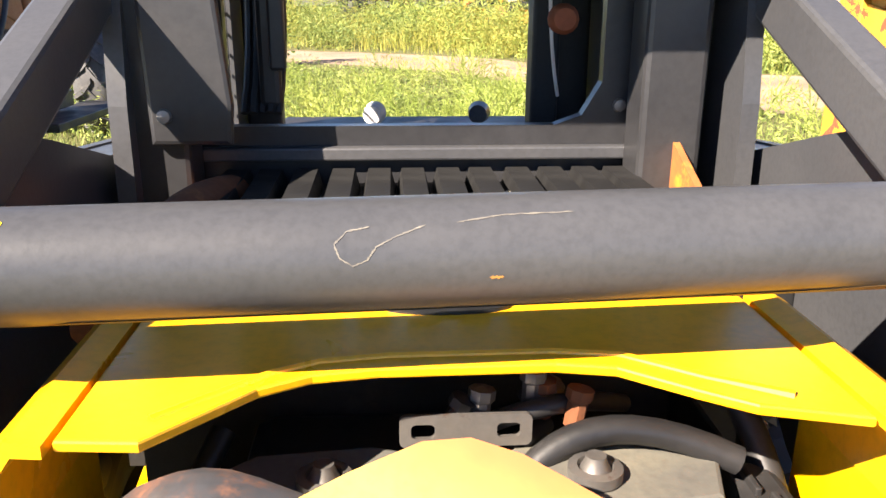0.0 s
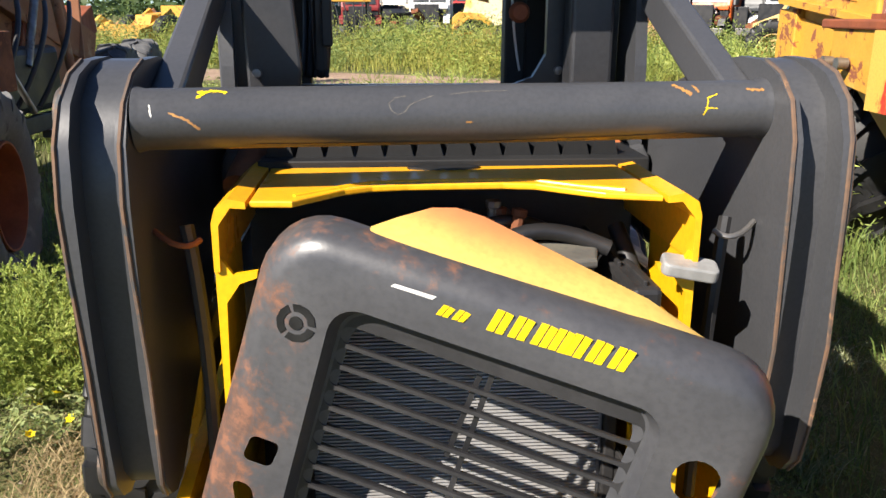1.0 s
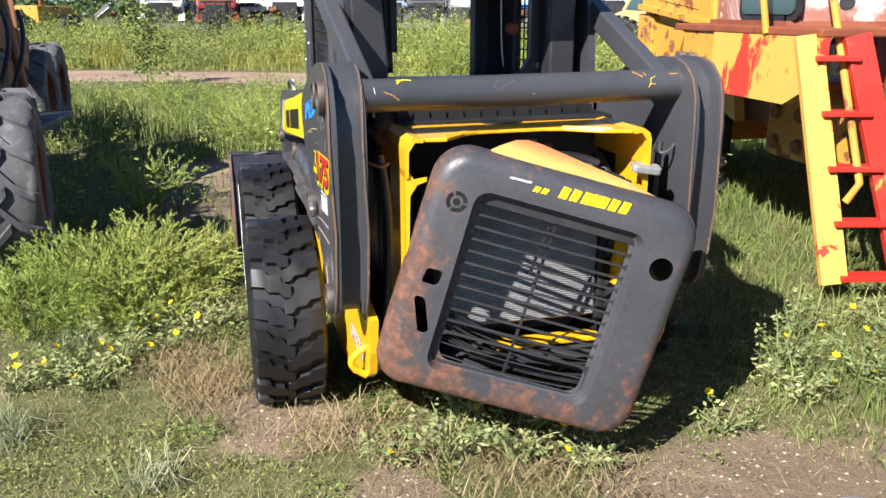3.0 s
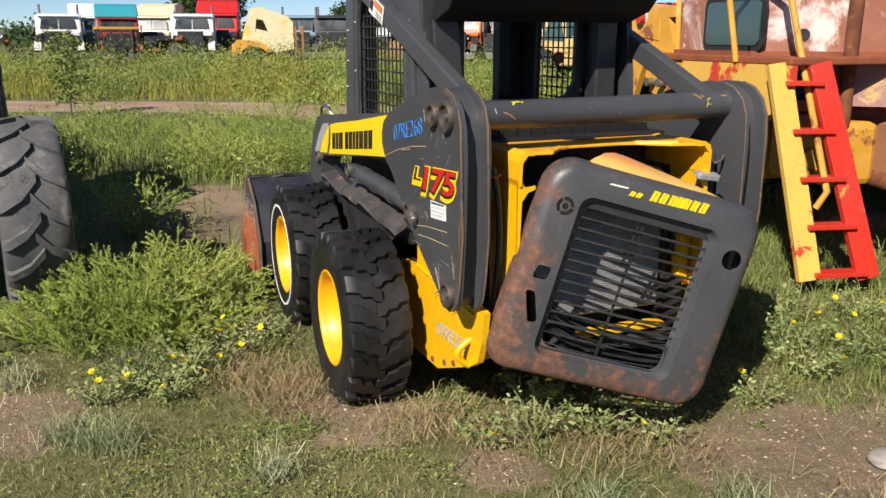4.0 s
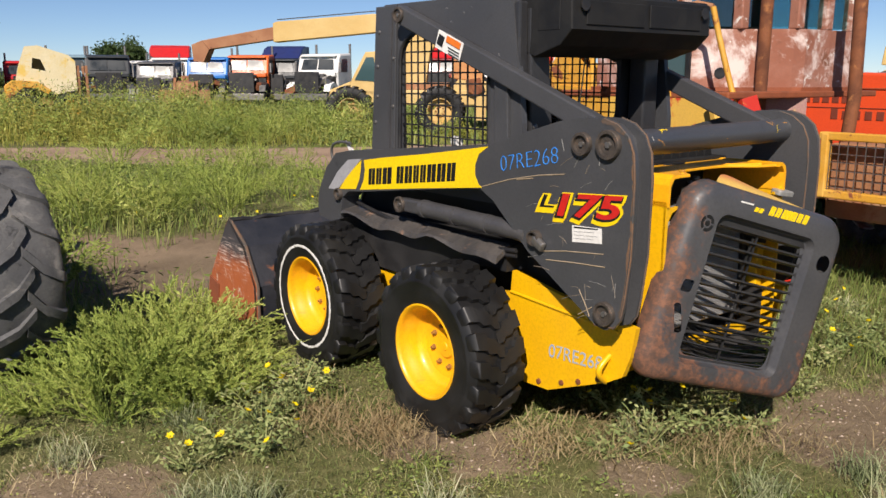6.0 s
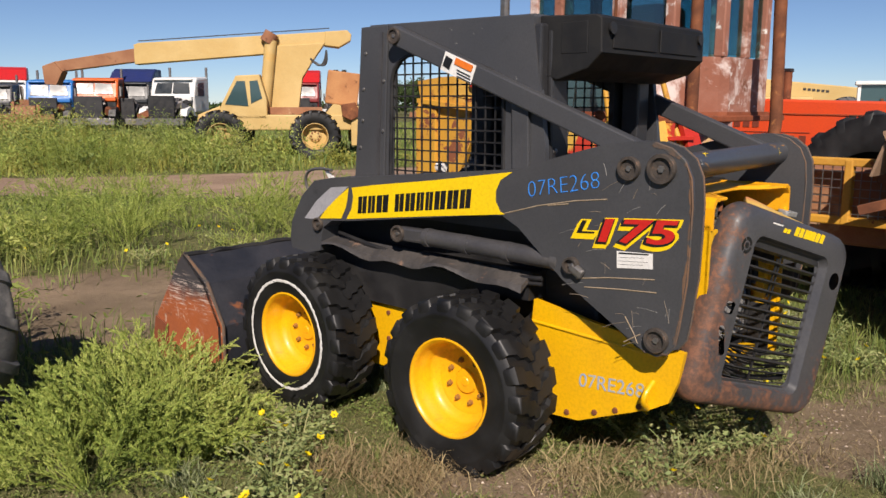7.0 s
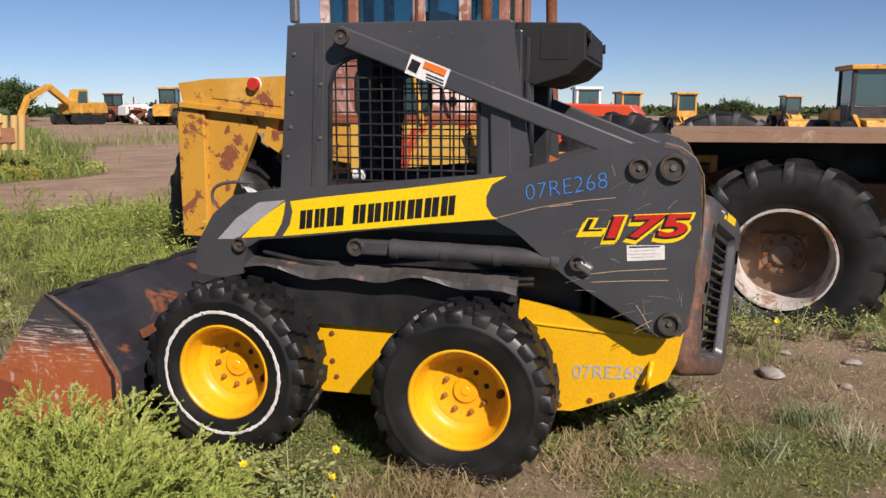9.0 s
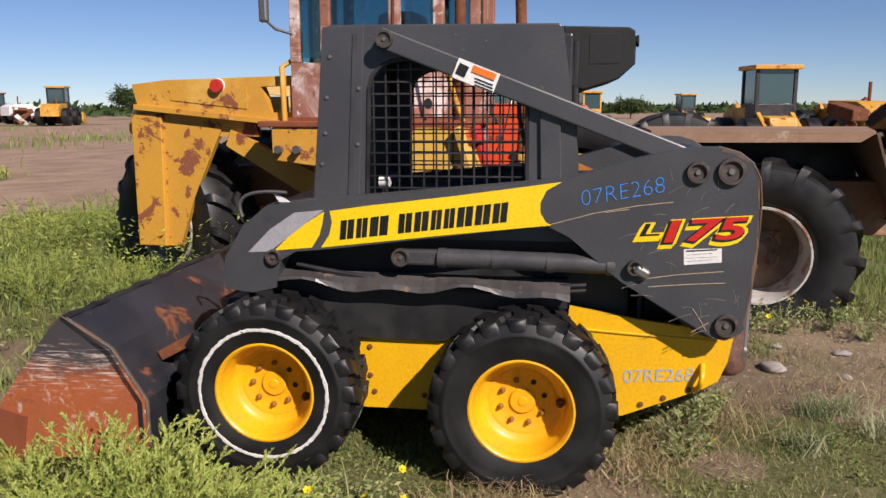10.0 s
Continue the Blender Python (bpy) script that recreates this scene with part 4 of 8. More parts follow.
part("side_guard", bm, "rust", loader, "rusty bent guard bar", True)
for s in (-1, 1):
    bm = B()
    slab(bm, [[(s * 0.44, 1.02), (s * 0.44, 1.15), (s * 0.47, 1.19), (s * 0.53, 1.20), (s * 0.548, 1.17), (s * 0.548, 1.02)]], 0.62, 1.55, across, 0.012)
    part("side_tank", bm, "grey", loader, "rounded dark grey side tank beside the cab", True)

# ---- yellow rear frame and hood ----
HOOD = [(-0.372, 0.246), (-0.372, -0.056), (-0.3, -0.062), (-0.285, -0.046), (-0.215, 0.029), (-0.165, 0.056), (-0.1, 0.066), (0.08, 0.068), (0.14, 0.056), (0.205, 0.004), (0.25, -0.028), (0.345, -0.056), (0.345, 0.246)]
bm = B()
slab(bm, [HOOD], 1.210, 1.222, flat, 0.003)
hood = part("hood", bm, "hood_yellow", loader, "bright yellow hood panel with a notched rear edge")
bm = B()
pipe(bm, [(-0.3, -0.024, 1.22), (-0.205, 0.061, 1.22), (-0.16, 0.084, 1.22), (-0.09, 0.094, 1.22), (0.08, 0.096, 1.22), (0.15, 0.084, 1.22), (0.22, 0.031, 1.22), (0.29, -0.014, 1.222)], 0.006, 8)
part("pressed_rib", bm, "hood_yellow", hood, "pressed rib along the notch", True)
bm = B()
slab(bm, [ring_of(0.0, 0.0, 1, 18)], 0.0, 0.006, lambda x, y, d: (-0.02 + 0.075 * x, 0.222 + 0.022 * y, 1.221 + d))
part("latch_hole", bm, "ink_black", hood, "dark oval latch opening")
for s in (-1, 1):
    xo, xi = (s * 0.437, s * 0.378) if s < 0 else (0.415, 0.352)
    bm = B()
    prof = [(xi, 1.222), (xi + s * 0.03, 1.228), (xo - s * 0.008, 1.212), (xo, 1.187), (xo, 1.10), (xo - s * 0.010, 1.10), (xo - s * 0.012, 1.182), (xi + s * 0.026, 1.212), (xi, 1.210)]
    slab(bm, [prof], -0.066, 0.40, across)
    part("hood_rail", bm, "hood_yellow", loader, "yellow rounded hood side rail")
    bm = B()
    slab(bm, [[(xo, 1.115), (xo, 0.42), (xo - s * 0.050, 0.42), (xo - s * 0.050, 0.435), (xo - s * 0.012, 0.435), (xo - s * 0.009, 0.80), (xo - s * 0.016, 1.04), (xo - s * 0.040, 1.075), (xo - s * 0.070, 1.085), (xo - s * 0.072, 1.098), (xo - s * 0.030, 1.092), (xo - s * 0.012, 1.118)]], -0.058, -0.046, across)
    slab(bm, [[(-0.055, 1.12), (-0.055, 0.42), (0.18, 0.40), (0.18, 1.12)]], xo, xo - s * 0.006, lateral)
    part("rear_upright", bm, "yellow", loader, "yellow rear frame upright, bent and chipped")
bm = B()
slab(bm, [[(-0.42, 0.385), (-0.42, 0.43), (0.40, 0.43), (0.40, 0.385)]], 0.0, 0.25, across)
part("rear_sill", bm, "grey_worn", loader, "dark grey rear sill")
bm = B()
slab(bm, [[(-0.44, 0.34), (-0.44, 1.18), (0.42, 1.18), (0.42, 0.34)]], 0.36, 0.38, across)
part("firewall", bm, "black", loader, "black engine bay wall")

# engine bay
bm = B()
box(bm, (-0.28, 0.14, 0.45), (0.26, 0.36, 1.02), 0.03)
engine = part("engine", bm, "black", loader, "dark greasy engine block")
for s, u in ((-1, -0.16), (1, 0.13)):
    bm = B()
    slab(bm, [[(u - 0.13, 0.0), (u - 0.10, -0.055), (u + 0.02, -0.07), (u + 0.13, -0.055), (u + 0.15, 0.02), (u + 0.05, 0.05), (u - 0.08, 0.04)]], 1.065, 1.085, lambda x, y, d: (x, y + 0.09, d + 0.10 * y), 0.006)
    br = part("mount_bracket", bm, "dusty_grey", engine, "dusty grey mounting bracket")
    q = B()
    lathe(q, [(0.0, 0.030), (0.012, 0.030), (0.014, 0.020), (0.008, 0.018), (0.020, 0.012), (0.026, 0.011), (0.026, 0.0)], 20)
    part("mount_bolt", q, "steel", br, "ringed mounting bolt", True, pose(u, 0.075, 1.083, 0, -90, 0))
bm = B()
slab(bm, [rounded(-0.075, -0.02, 0.075, 0.02, 0.008), rounded(-0.062, -0.009, -0.035, 0.009, 0.006), rounded(0.035, -0.009, 0.062, 0.009, 0.006)], 0.0, 0.006, lambda x, y, d: (x - 0.005, d + 0.13, y + 1.11))
part("slotted_plate", bm, "steel", engine, "bare steel plate with two slots")
for a, b_, c, r in (((0.06, 0.10, 1.07), (0.14, 0.14, 1.15), (0.30, 0.10, 1.08), 0.017), ((-0.25, 0.2, 0.95), (-0.1, 0.05, 1.0), (0.1, 0.2, 1.08), 0.014), ((0.02, 0.16, 1.10), (0.1, 0.12, 1.16), (0.2, 0.22, 1.09), 0.012), ((0.33, 0.05, 0.75), (0.39, 0.02, 0.95), (0.34, 0.2, 1.10), 0.018), ((-0.35, 0.1, 0.6), (-0.4, 0.05, 0.9), (-0.3, 0.25, 1.05), 0.016)):
    q = B()
    pipe(q, bend(a, b_, c, 10), r, 10)
    part("hose", q, "black", engine, "black rubber hose", True)
for k in range(7):
    q = B()
    u, v, z = rnd.uniform(-0.1, 0.12), rnd.uniform(0.12, 0.2), 1.09 + rnd.uniform(0, 0.03)
    lathe(q, [(0.0, 0.012), (0.03, 0.012), (0.034, 0.016), (0.046, 0.016), (0.05, 0.0)], 8)
    part("fitting", q, ("steel", "rust", "black")[k % 3], engine, "", True, pose(u, v, z, rnd.uniform(0, 60), -90 + rnd.uniform(-40, 40), rnd.uniform(0, 360)))
q = B()
box(q, (0.30, -0.06, 1.00), (0.36, 0.15, 1.05), 0.012)
part("battery_tray", q, "black", engine)
q = B()
slab(q, [rounded(-0.05, -0.028, 0.05, 0.028, 0.014)], -0.012, 0.012, flat, 0.004)
part("lamp_housing", q, surface("aged_plastic", (0.30, 0.30, 0.29), (0.20, 0.20, 0.19), 12, (0.35, 0.5)), loader, "broken grey plastic lamp housing", False, pose(0.40, -0.065, 1.09, 10, 8, -10))
for s in (-1, 1):
    q = B()
    pipe(q, bend((s * 0.557, 0.03, 1.150), (s * 0.50, -0.02, 1.115), (s * 0.475, 0.02, 1.135), 6), 0.0055, 8)
    part("pin_handle", q, "steel" if s > 0 else "rust", loader, "thin bent pin handle", True)
    q = B()
    pipe(q, bend((s * 0.50, 0.03, 1.16), (s * 0.46, -0.02, 0.95), (s * 0.49, 0.05, 0.55), 10), 0.013, 8)
    part("hydraulic_hose", q, "black", loader, "black hydraulic hose", True)

# black boards added beside the radiator to keep the view through the slats dark
q = B()
box(q, (0.312, 0.075, 0.44), (0.320, 0.36, 1.06), 0.002)
part("fan_shroud", q, "black", loader, "added black board hiding the yellow frame")
for z0, z1 in ((0.42, 0.66), (0.86, 1.06)):
    q = B()
    box(q, (0.326, -0.045, z0), (0.334, 0.07, z1), 0.002)
    part("baffle", q, "black", loader, "added black board beside the radiator")

# radiator behind the grille
bm = B()
box(bm, (-0.31, 0.07, 0.52), (0.30, 0.10, 1.00), 0.004)
radiator = part("radiator", bm, "radiator", loader, "grey finned radiator core with dirt")
fin = B()
for k in range(60):
    z = 0.53 + 0.0078 * k
    box(fin, (-0.30, 0.062, z), (0.29, 0.070, z + 0.0035))
tagged(part("fin_pack", fin, "radiator", radiator), kind="stuff")
for u in (-0.32, 0.30):
    q = B()
    box(q, (u, 0.05, 0.50), (u + 0.025, 0.11, 1.02), 0.004)
    part("radiator_tank", q, "black", radiator)
q = B()
box(q, (0.345, 0.0, 0.62), (0.395, 0.05, 0.98), 0.004)
part("yellow_bracket", q, "yellow", loader, "yellow bracket beside the radiator")
q = B()
box(q, (-0.10, 0.0, 0.445), (0.30, 0.07, 0.465), 0.004)
part("yellow_shelf", q, "yellow", loader, "yellow shelf plate under the radiator")

# ---- loose rear grille ----
M["grille_slat"] = surface("dark_slat_paint", (0.022, 0.022, 0.024), (0.034, 0.033, 0.034), 5, (0.4, 0.6), patches=[((0.10, 0.05, 0.03), 7, 0.62, 0.72, 0.8)])
GX, GY, GN = Vector((0.93148, -0.23379, -0.27871)), Vector((0.26682, -0.08168, 0.96028)), Vector((-0.24727, -0.96885, -0.01370))
gm = Matrix((GX, GY, GN)).transposed().to_4x4()
gm.translation = (-0.0388, -0.2106, 0.7007)


def taper(x, y, d):
    return (x * (1 - 0.05 * y) + 0.01 * y, y, d)


def dish(rx, ry, r, d):
    return [taper(x, y, d) for x, y in rounded(-rx, -ry, rx, ry, r, 7)]


bm = B()
levels = [(0.425, 0.390, 0.10, -0.112), (0.446, 0.414, 0.115, -0.104), (0.452, 0.422, 0.115, -0.080), (0.449, 0.419, 0.115, -0.052), (0.440, 0.411, 0.11, -0.026), (0.424, 0.397, 0.10, -0.008), (0.400, 0.374, 0.085, 0.0)]
loops = [[bm.verts.new(p) for p in dish(*lv)] for lv in levels]
for p, q in zip(loops, loops[1:]):
    for k in range(len(p)):
        bm.faces.new((p[k], p[(k + 1) % len(p)], q[(k + 1) % len(p)], q[k]))
# face with its openings
hole_r = [(0.350 + 0.039 * math.cos(a), 0.213 + 0.039 * math.sin(a)) for a in (2 * math.pi * k / 20 for k in range(20))]
sq = [(x + 0.15 * y, y) for x, y in rounded(-0.376, -0.036, -0.322, 0.016, 0.012, 4)]
slot = [(x + 0.02 * math.sin(24 * y), y) for x, y in rounded(-0.372, -0.205, -0.334, -0.086, 0.014, 4)]
inner = [(x, y) for x, y in rounded(-0.292, -0.325, 0.272, 0.305, 0.05, 6)]
out_pts = [(v.co.x, v.co.y) for v in loops[-1]]
edges = [bm.edges.get((loops[-1][k], loops[-1][(k + 1) % len(loops[-1])])) for k in range(len(loops[-1]))]
for lp in (hole_r, sq, slot, inner):
    vs = [bm.verts.new((x, y, 0.0)) for x, y in lp]
    edges += [bm.edges.new((vs[k], vs[(k + 1) % len(vs)])) for k in range(len(vs))]
    if lp is inner:
        inner_vs = vs
bmesh.ops.triangle_fill(bm, use_beauty=True, use_dissolve=False, edges=edges)
# pressed recess round the slots
low = [bm.verts.new(((v.co.x + 0.01) * 0.955 - 0.01, (v.co.y + 0.01) * 0.965 - 0.01, -0.032)) for v in inner_vs]
for k in range(len(low)):
    bm.faces.new((inner_vs[k], inner_vs[(k + 1) % len(low)], low[(k + 1) % len(low)], low[k]))
deep = [bm.verts.new(((v.co.x + 0.01) * 0.92 - 0.01, (v.co.y + 0.01) * 0.94 - 0.01, -0.038)) for v in low]
for k in range(len(low)):
    bm.faces.new((low[k], low[(k + 1) % len(low)], deep[(k + 1) % len(low)], deep[k]))
for v in bm.verts:
    dent = 0.006 * noise.noise(v.co * 5.0) + 0.003 * noise.noise(v.co * 14.0)
    corner_ = max(0.0, min(1.0, (-v.co.x - v.co.y - 0.45) / 0.4))
    v.co.z += dent * (0.35 + 2.6 * corner_) if abs(v.co.z) < 0.05 else dent
    v.co.x += 0.010 * corner_ * noise.noise(v.co * 11.0)
    v.co.y += 0.012 * corner_ * noise.noise(v.co * 9.0 + Vector((4, 0, 0)))
grille = part("rear_grille", bm, "grille_paint", loader, "loose dark grey rear grille door, rust-stained and tilted", True, gm)
# pressed plate with round-ended slots; the lowest slots are torn into one opening
bm = B()
holes = [rounded(-0.274, 0.2245 - 0.0415 * k, 0.254, 0.2585 - 0.0415 * k, 0.0165, 4) for k in range(11)]
holes.append(rounded(-0.268, -0.298, 0.246, -0.200, 0.03, 4))
slab(bm, [rounded(-0.284, -0.316, 0.264, 0.296, 0.045, 5)] + holes, -0.040, -0.034, flat)
part("slot_plate", bm, "grille_slat", grille, "pressed plate with round-ended slots")
for k in range(14):
    y = 0.262 - 0.0415 * k
    q = B()
    sag = 0.010 * (k / 13.0) ** 3
    n = 10
    rows = []
    for i in range(n + 1):
        x = -0.276 + 0.532 * i / n
        dy = -sag * math.sin(math.pi * i / n) * (1 + 0.5 * math.sin(k * 2.1))
        w = 0.020
        rows.append([q.verts.new(p) for p in ((x, y + dy, -0.042), (x, y + dy - 0.0035, -0.041), (x, y + dy - w * 0.62, -0.066), (x, y + dy - w * 0.62 + 0.0035, -0.067))])
    for p, r_ in zip(rows, rows[1:]):
        for j in range(4):
            q.faces.new((p[j], p[(j + 1) % 4], r_[(j + 1) % 4], r_[j]))
    q.faces.new(rows[0])
    q.faces.new(rows[-1])
    part("slat", q, "grille_slat", grille)
for x, y0, y1 in ((-0.01, 0.27, -0.30), (-0.03, 0.24, 0.07)):
    q = B()
    beam(q, (x, y0, -0.054), (x - 0.01, y1, -0.056), 0.010, 0.006)
    part("cross_bar", q, "black", grille)
for k in range(9):
    q = B()
    y = -0.22 - 0.014 * k
    pipe(q, bend((-0.26, y + 0.09, -0.065), (0.01, y - 0.02 + 0.02 * math.sin(k), -0.12), (0.25, y + 0.06 + 0.03 * math.cos(k * 1.7), -0.065), 8), 0.0045, 6)
    part("bent_wire", q, "black", grille, "", True)
# latch rose
for k in range(3):
    q = B()
    a0 = math.pi * 2 * k / 3
    pts = [(-0.345 + r * math.cos(a0 + s), 0.249 + r * math.sin(a0 + s)) for r, ss in ((0.034, (0.12, 0.6, 1.1, 1.6, 1.95)), (0.021, (1.95, 1.6, 1.1, 0.6, 0.12))) for s in ss]
    slab(q, [pts], -0.0005, 0.0015, flat)
    part("vent_slot", q, "ink_black", grille)
q = B()
slab(q, [ring_of(-0.345, 0.249, 0.012, 14)], -0.0005, 0.0018, flat)
part("vent_slot", q, "ink_black", grille)
# remains of the maker's lettering as plain yellow bars
for k, x in enumerate((-0.128, -0.102, -0.045, -0.010, 0.027, 0.056, 0.082, 0.116, 0.152)):
    y = 0.346 + 0.03 * (x + 0.1)
    h, w = (0.040, 0.028) if k > 1 else (0.020, 0.020)
    for j in range(2):
        q = B()
        x0 = x + j * w * 0.52
        w1 = w * 0.44
        slab(q, [[(x0, y), (x0 + 0.008, y + h), (x0 + 0.008 + w1, y + h - 0.002 * j), (x0 + w1, y + 0.001)]], 0.0002, 0.0016, flat)
        part("decal_bar", q, "decal_yellow", grille, "worn yellow decal bar")
q = B()
slab(q, [[(-0.21, 0.366), (-0.205, 0.372), (-0.135, 0.374), (-0.14, 0.367)]], 0.0002, 0.0014, flat)
part("decal_bar", q, "chalk", grille, "torn pale decal remnant")
# faded inner panel on top of the grille door
bm = B()
ridge = [(-0.305, 0.408, -0.060), (-0.250, 0.438, -0.120), (-0.200, 0.462, -0.165), (-0.160, 0.470, -0.185), (-0.110, 0.469, -0.190), (0.030, 0.452, -0.175), (0.200, 0.434, -0.145), (0.325, 0.410, -0.090)]
rows = []
for k in range(29):
    f = k / 28 * (len(ridge) - 1)
    a, b_ = ridge[int(min(f, len(ridge) - 1.001))], ridge[int(min(f, len(ridge) - 1.001)) + 1]
    g_ = f - int(min(f, len(ridge) - 1.001))
    x, y, z = (p * (1 - g_) + q_ * g_ for p, q_ in zip(a, b_))
    row = []
    for i in range(9):
        h = i / 8
        row.append((x, 0.398 + (y - 0.398) * (h ** 0.8) + 0.006 * math.sin(math.pi * h), -0.030 + (z + 0.030) * h))
    row.append((x, y - 0.012, z - 0.006))
    row.append((x, y - 0.05, z - 0.004))
    rows.append([bm.verts.new(p) for p in row])
for p, q_ in zip(rows, rows[1:]):
    for i in range(len(p) - 1):
        bm.faces.new((p[i], p[i + 1], q_[i + 1], q_[i]))
part("inner_panel", bm, "faded_panel", grille, "sun-faded yellow and orange inner panel", True)

# ---- bucket ----
BK = [(2.905, 0.705), (2.70, 0.56), (2.56, 0.33), (2.56, 0.12), (2.64, 0.045), (3.22, 0.02), (3.22, 0.035), (2.66, 0.065), (2.585, 0.13), (2.585, 0.325), (2.72, 0.545), (2.915, 0.69)]
bm = B()
slab(bm, [BK], -0.975, 0.975, lateral)
bucket = part("bucket", bm, "bucket", loader, "black steel bucket with rust and scratches, resting on the grass")
for s in (-1, 1):
    q = B()
    slab(q, [[(2.915, 0.715), (2.98, 0.655), (3.25, 0.30), (3.33, 0.02), (2.62, 0.03), (2.54, 0.12), (2.54, 0.34), (2.69, 0.575)]], s * 0.975, s * 0.957, lateral, 0.004)
    sp = part("side_plate", q, two_tone("scraped_bucket_side", (0.38, 0.105, 0.036), (0.045, 0.042, 0.045), 2, 0.40, 0.54, 0.05, 6.0, [((0.50, 0.36, 0.28), 18, 0.56, 0.66, 0.6), ((0.12, 0.04, 0.02), 5, 0.60, 0.7, 0.8)], scrape=(0.52, 0.42, 0.36)), bucket, "scraped bucket side, rust red below and black above")
    q = B()
    slab(q, [[(3.26, 0.28), (3.335, 0.02), (3.16, 0.02), (3.12, 0.24)]], s * 0.985, s * 0.975, lateral, 0.002)
    part("side_cutter", q, "rust_red", sp)
    q = B()
    pipe(q, [(s * 0.968, v_, z_) for v_, z_ in ((2.98, 0.655), (2.915, 0.715), (2.69, 0.575), (2.54, 0.34), (2.54, 0.12))], 0.010, 6)
    part("worn_edge", q, "edge_rust", sp, "rusty worn plate edge", True)
    q = B()
    slab(q, [[(2.60, 0.42), (2.45, 0.52), (2.30, 0.50), (2.30, 0.25), (2.56, 0.15)]], s * 0.60, s * 0.55, lateral, 0.005)
    part("coupler_plate", q, "black", bucket, "black coupler plate")
    q = B()
    beam(q, (s * 0.62, 2.62, 0.45), (s * 0.62, 2.30, 0.62), 0.12, 0.05, bevel=0.006)
    part("coupler_bracket", q, "rust", bucket, "rusty coupler bracket")
lipb = B()
n = 24
rr = random.Random(3)
pipe(lipb, [(-0.975 + 1.95 * k / n, 2.908 + rr.uniform(-0.006, 0.006), 0.702 + rr.uniform(-0.008, 0.010)) for k in range(n + 1)], 0.017, 7)
part("top_lip", lipb, "black", bucket, "battered black top lip")
edge = B()
slab(edge, [[(3.12, 0.028), (3.38, 0.012), (3.38, 0.020), (3.12, 0.046)]], -0.98, 0.98, lateral)
part("cutting_edge", edge, "rust_red", bucket, "rusty cutting edge")
bm = B()
box(bm, (-0.58, 2.15, 0.35), (0.58, 2.32, 0.72), 0.02)
part("quick_coupler", bm, "black", loader, "black quick coupler frame")
for s in (-1, 1):
    q = B()
    pipe(q, [(s * 0.42, 2.05, 1.05), (s * 0.42, 2.28, 0.62)], 0.035, 14)
    part("tilt_cylinder", q, "black", loader, "black tilt cylinder", True)
q = B()
pipe(q, bend((-0.61, 2.20, 1.12), (-0.62, 2.26, 1.26), (-0.62, 1.98, 1.235), 10), 0.008, 8)
part("hose_guard", q, "steel", loader, "pale bent wire guard", True)
q = B()
slab(q, [[(1.97, 1.19), (2.06, 1.245), (2.02, 1.19)]], -0.60, -0.61, lateral)
part("torn_tag", q, "white", loader, "torn white tag")

# ---- decals on the left arm ----
arm = arms[-1]


def on_arm(x, y, d):
    """Profiles on the left arm's outer face."""
    return (-0.6725 - d, x, y)


q = B()
slab(q, [[(1.765, 1.160), (1.60, 1.185), (1.20, 1.234), (0.735, 1.300), (0.80, 1.262), (0.826, 1.21), (0.826, 1.165), (0.80, 1.123), (0.775, 1.112), (1.20, 1.065), (1.81, 0.993), (1.77, 1.05), (1.755, 1.11)]], 0.0, 0.0015, on_arm)
part("stripe_decal", q, "decal_yellow", arm, "yellow stripe decal")
q = B()
slab(q, [[(1.79, 1.158), (1.80, 1.10), (1.815, 1.05), (1.852, 0.992), (2.03, 0.975), (1.96, 1.04), (1.88, 1.10)]], 0.0, 0.0015, on_arm)
part("stripe_decal", q, "decal_yellow", arm, "yellow stripe decal")
q = B()
slab(q, [[(1.79, 1.165), (1.90, 1.085), (2.05, 0.970), (2.155, 0.965), (2.05, 1.07), (1.93, 1.15)]], 0.0, 0.0012, on_arm)
part("stripe_decal", q, "decal_grey", arm, "silver stripe decal")
x = 1.722
for w in (0.075, 0.062, 0.095, 0.0, 0.072, 0.075, 0.058, 0.058, 0.080, 0.077, 0.075):
    if w:
        h, g = 0.088, w - 0.012

        def tilt(px, py, x=x):
            return (x - px - 0.10 * py, 1.030 + (1.722 - x) * 0.124 + py + px * 0.124)
        for j in range(2):
            q = B()
            a0, a1 = g * 0.54 * j, g * (0.46 + 0.54 * j)
            slab(q, [[tilt(a0, 0), tilt(a1, 0), tilt(a1, h), tilt(a0, h)]], 0.0014, 0.0028, on_arm)
            part("decal_bar", q, "ink_black", arm, "black decal bar")
    x -= w or 0.035

facing = Matrix(((0, 0, -1), (-1, 0, 0), (0, 1, 0))).to_4x4()


def left_face(v, z, u, turn):
    return Matrix.Translation((u, v, z)) @ facing @ Matrix.Rotation(radians(turn), 4, "Z")


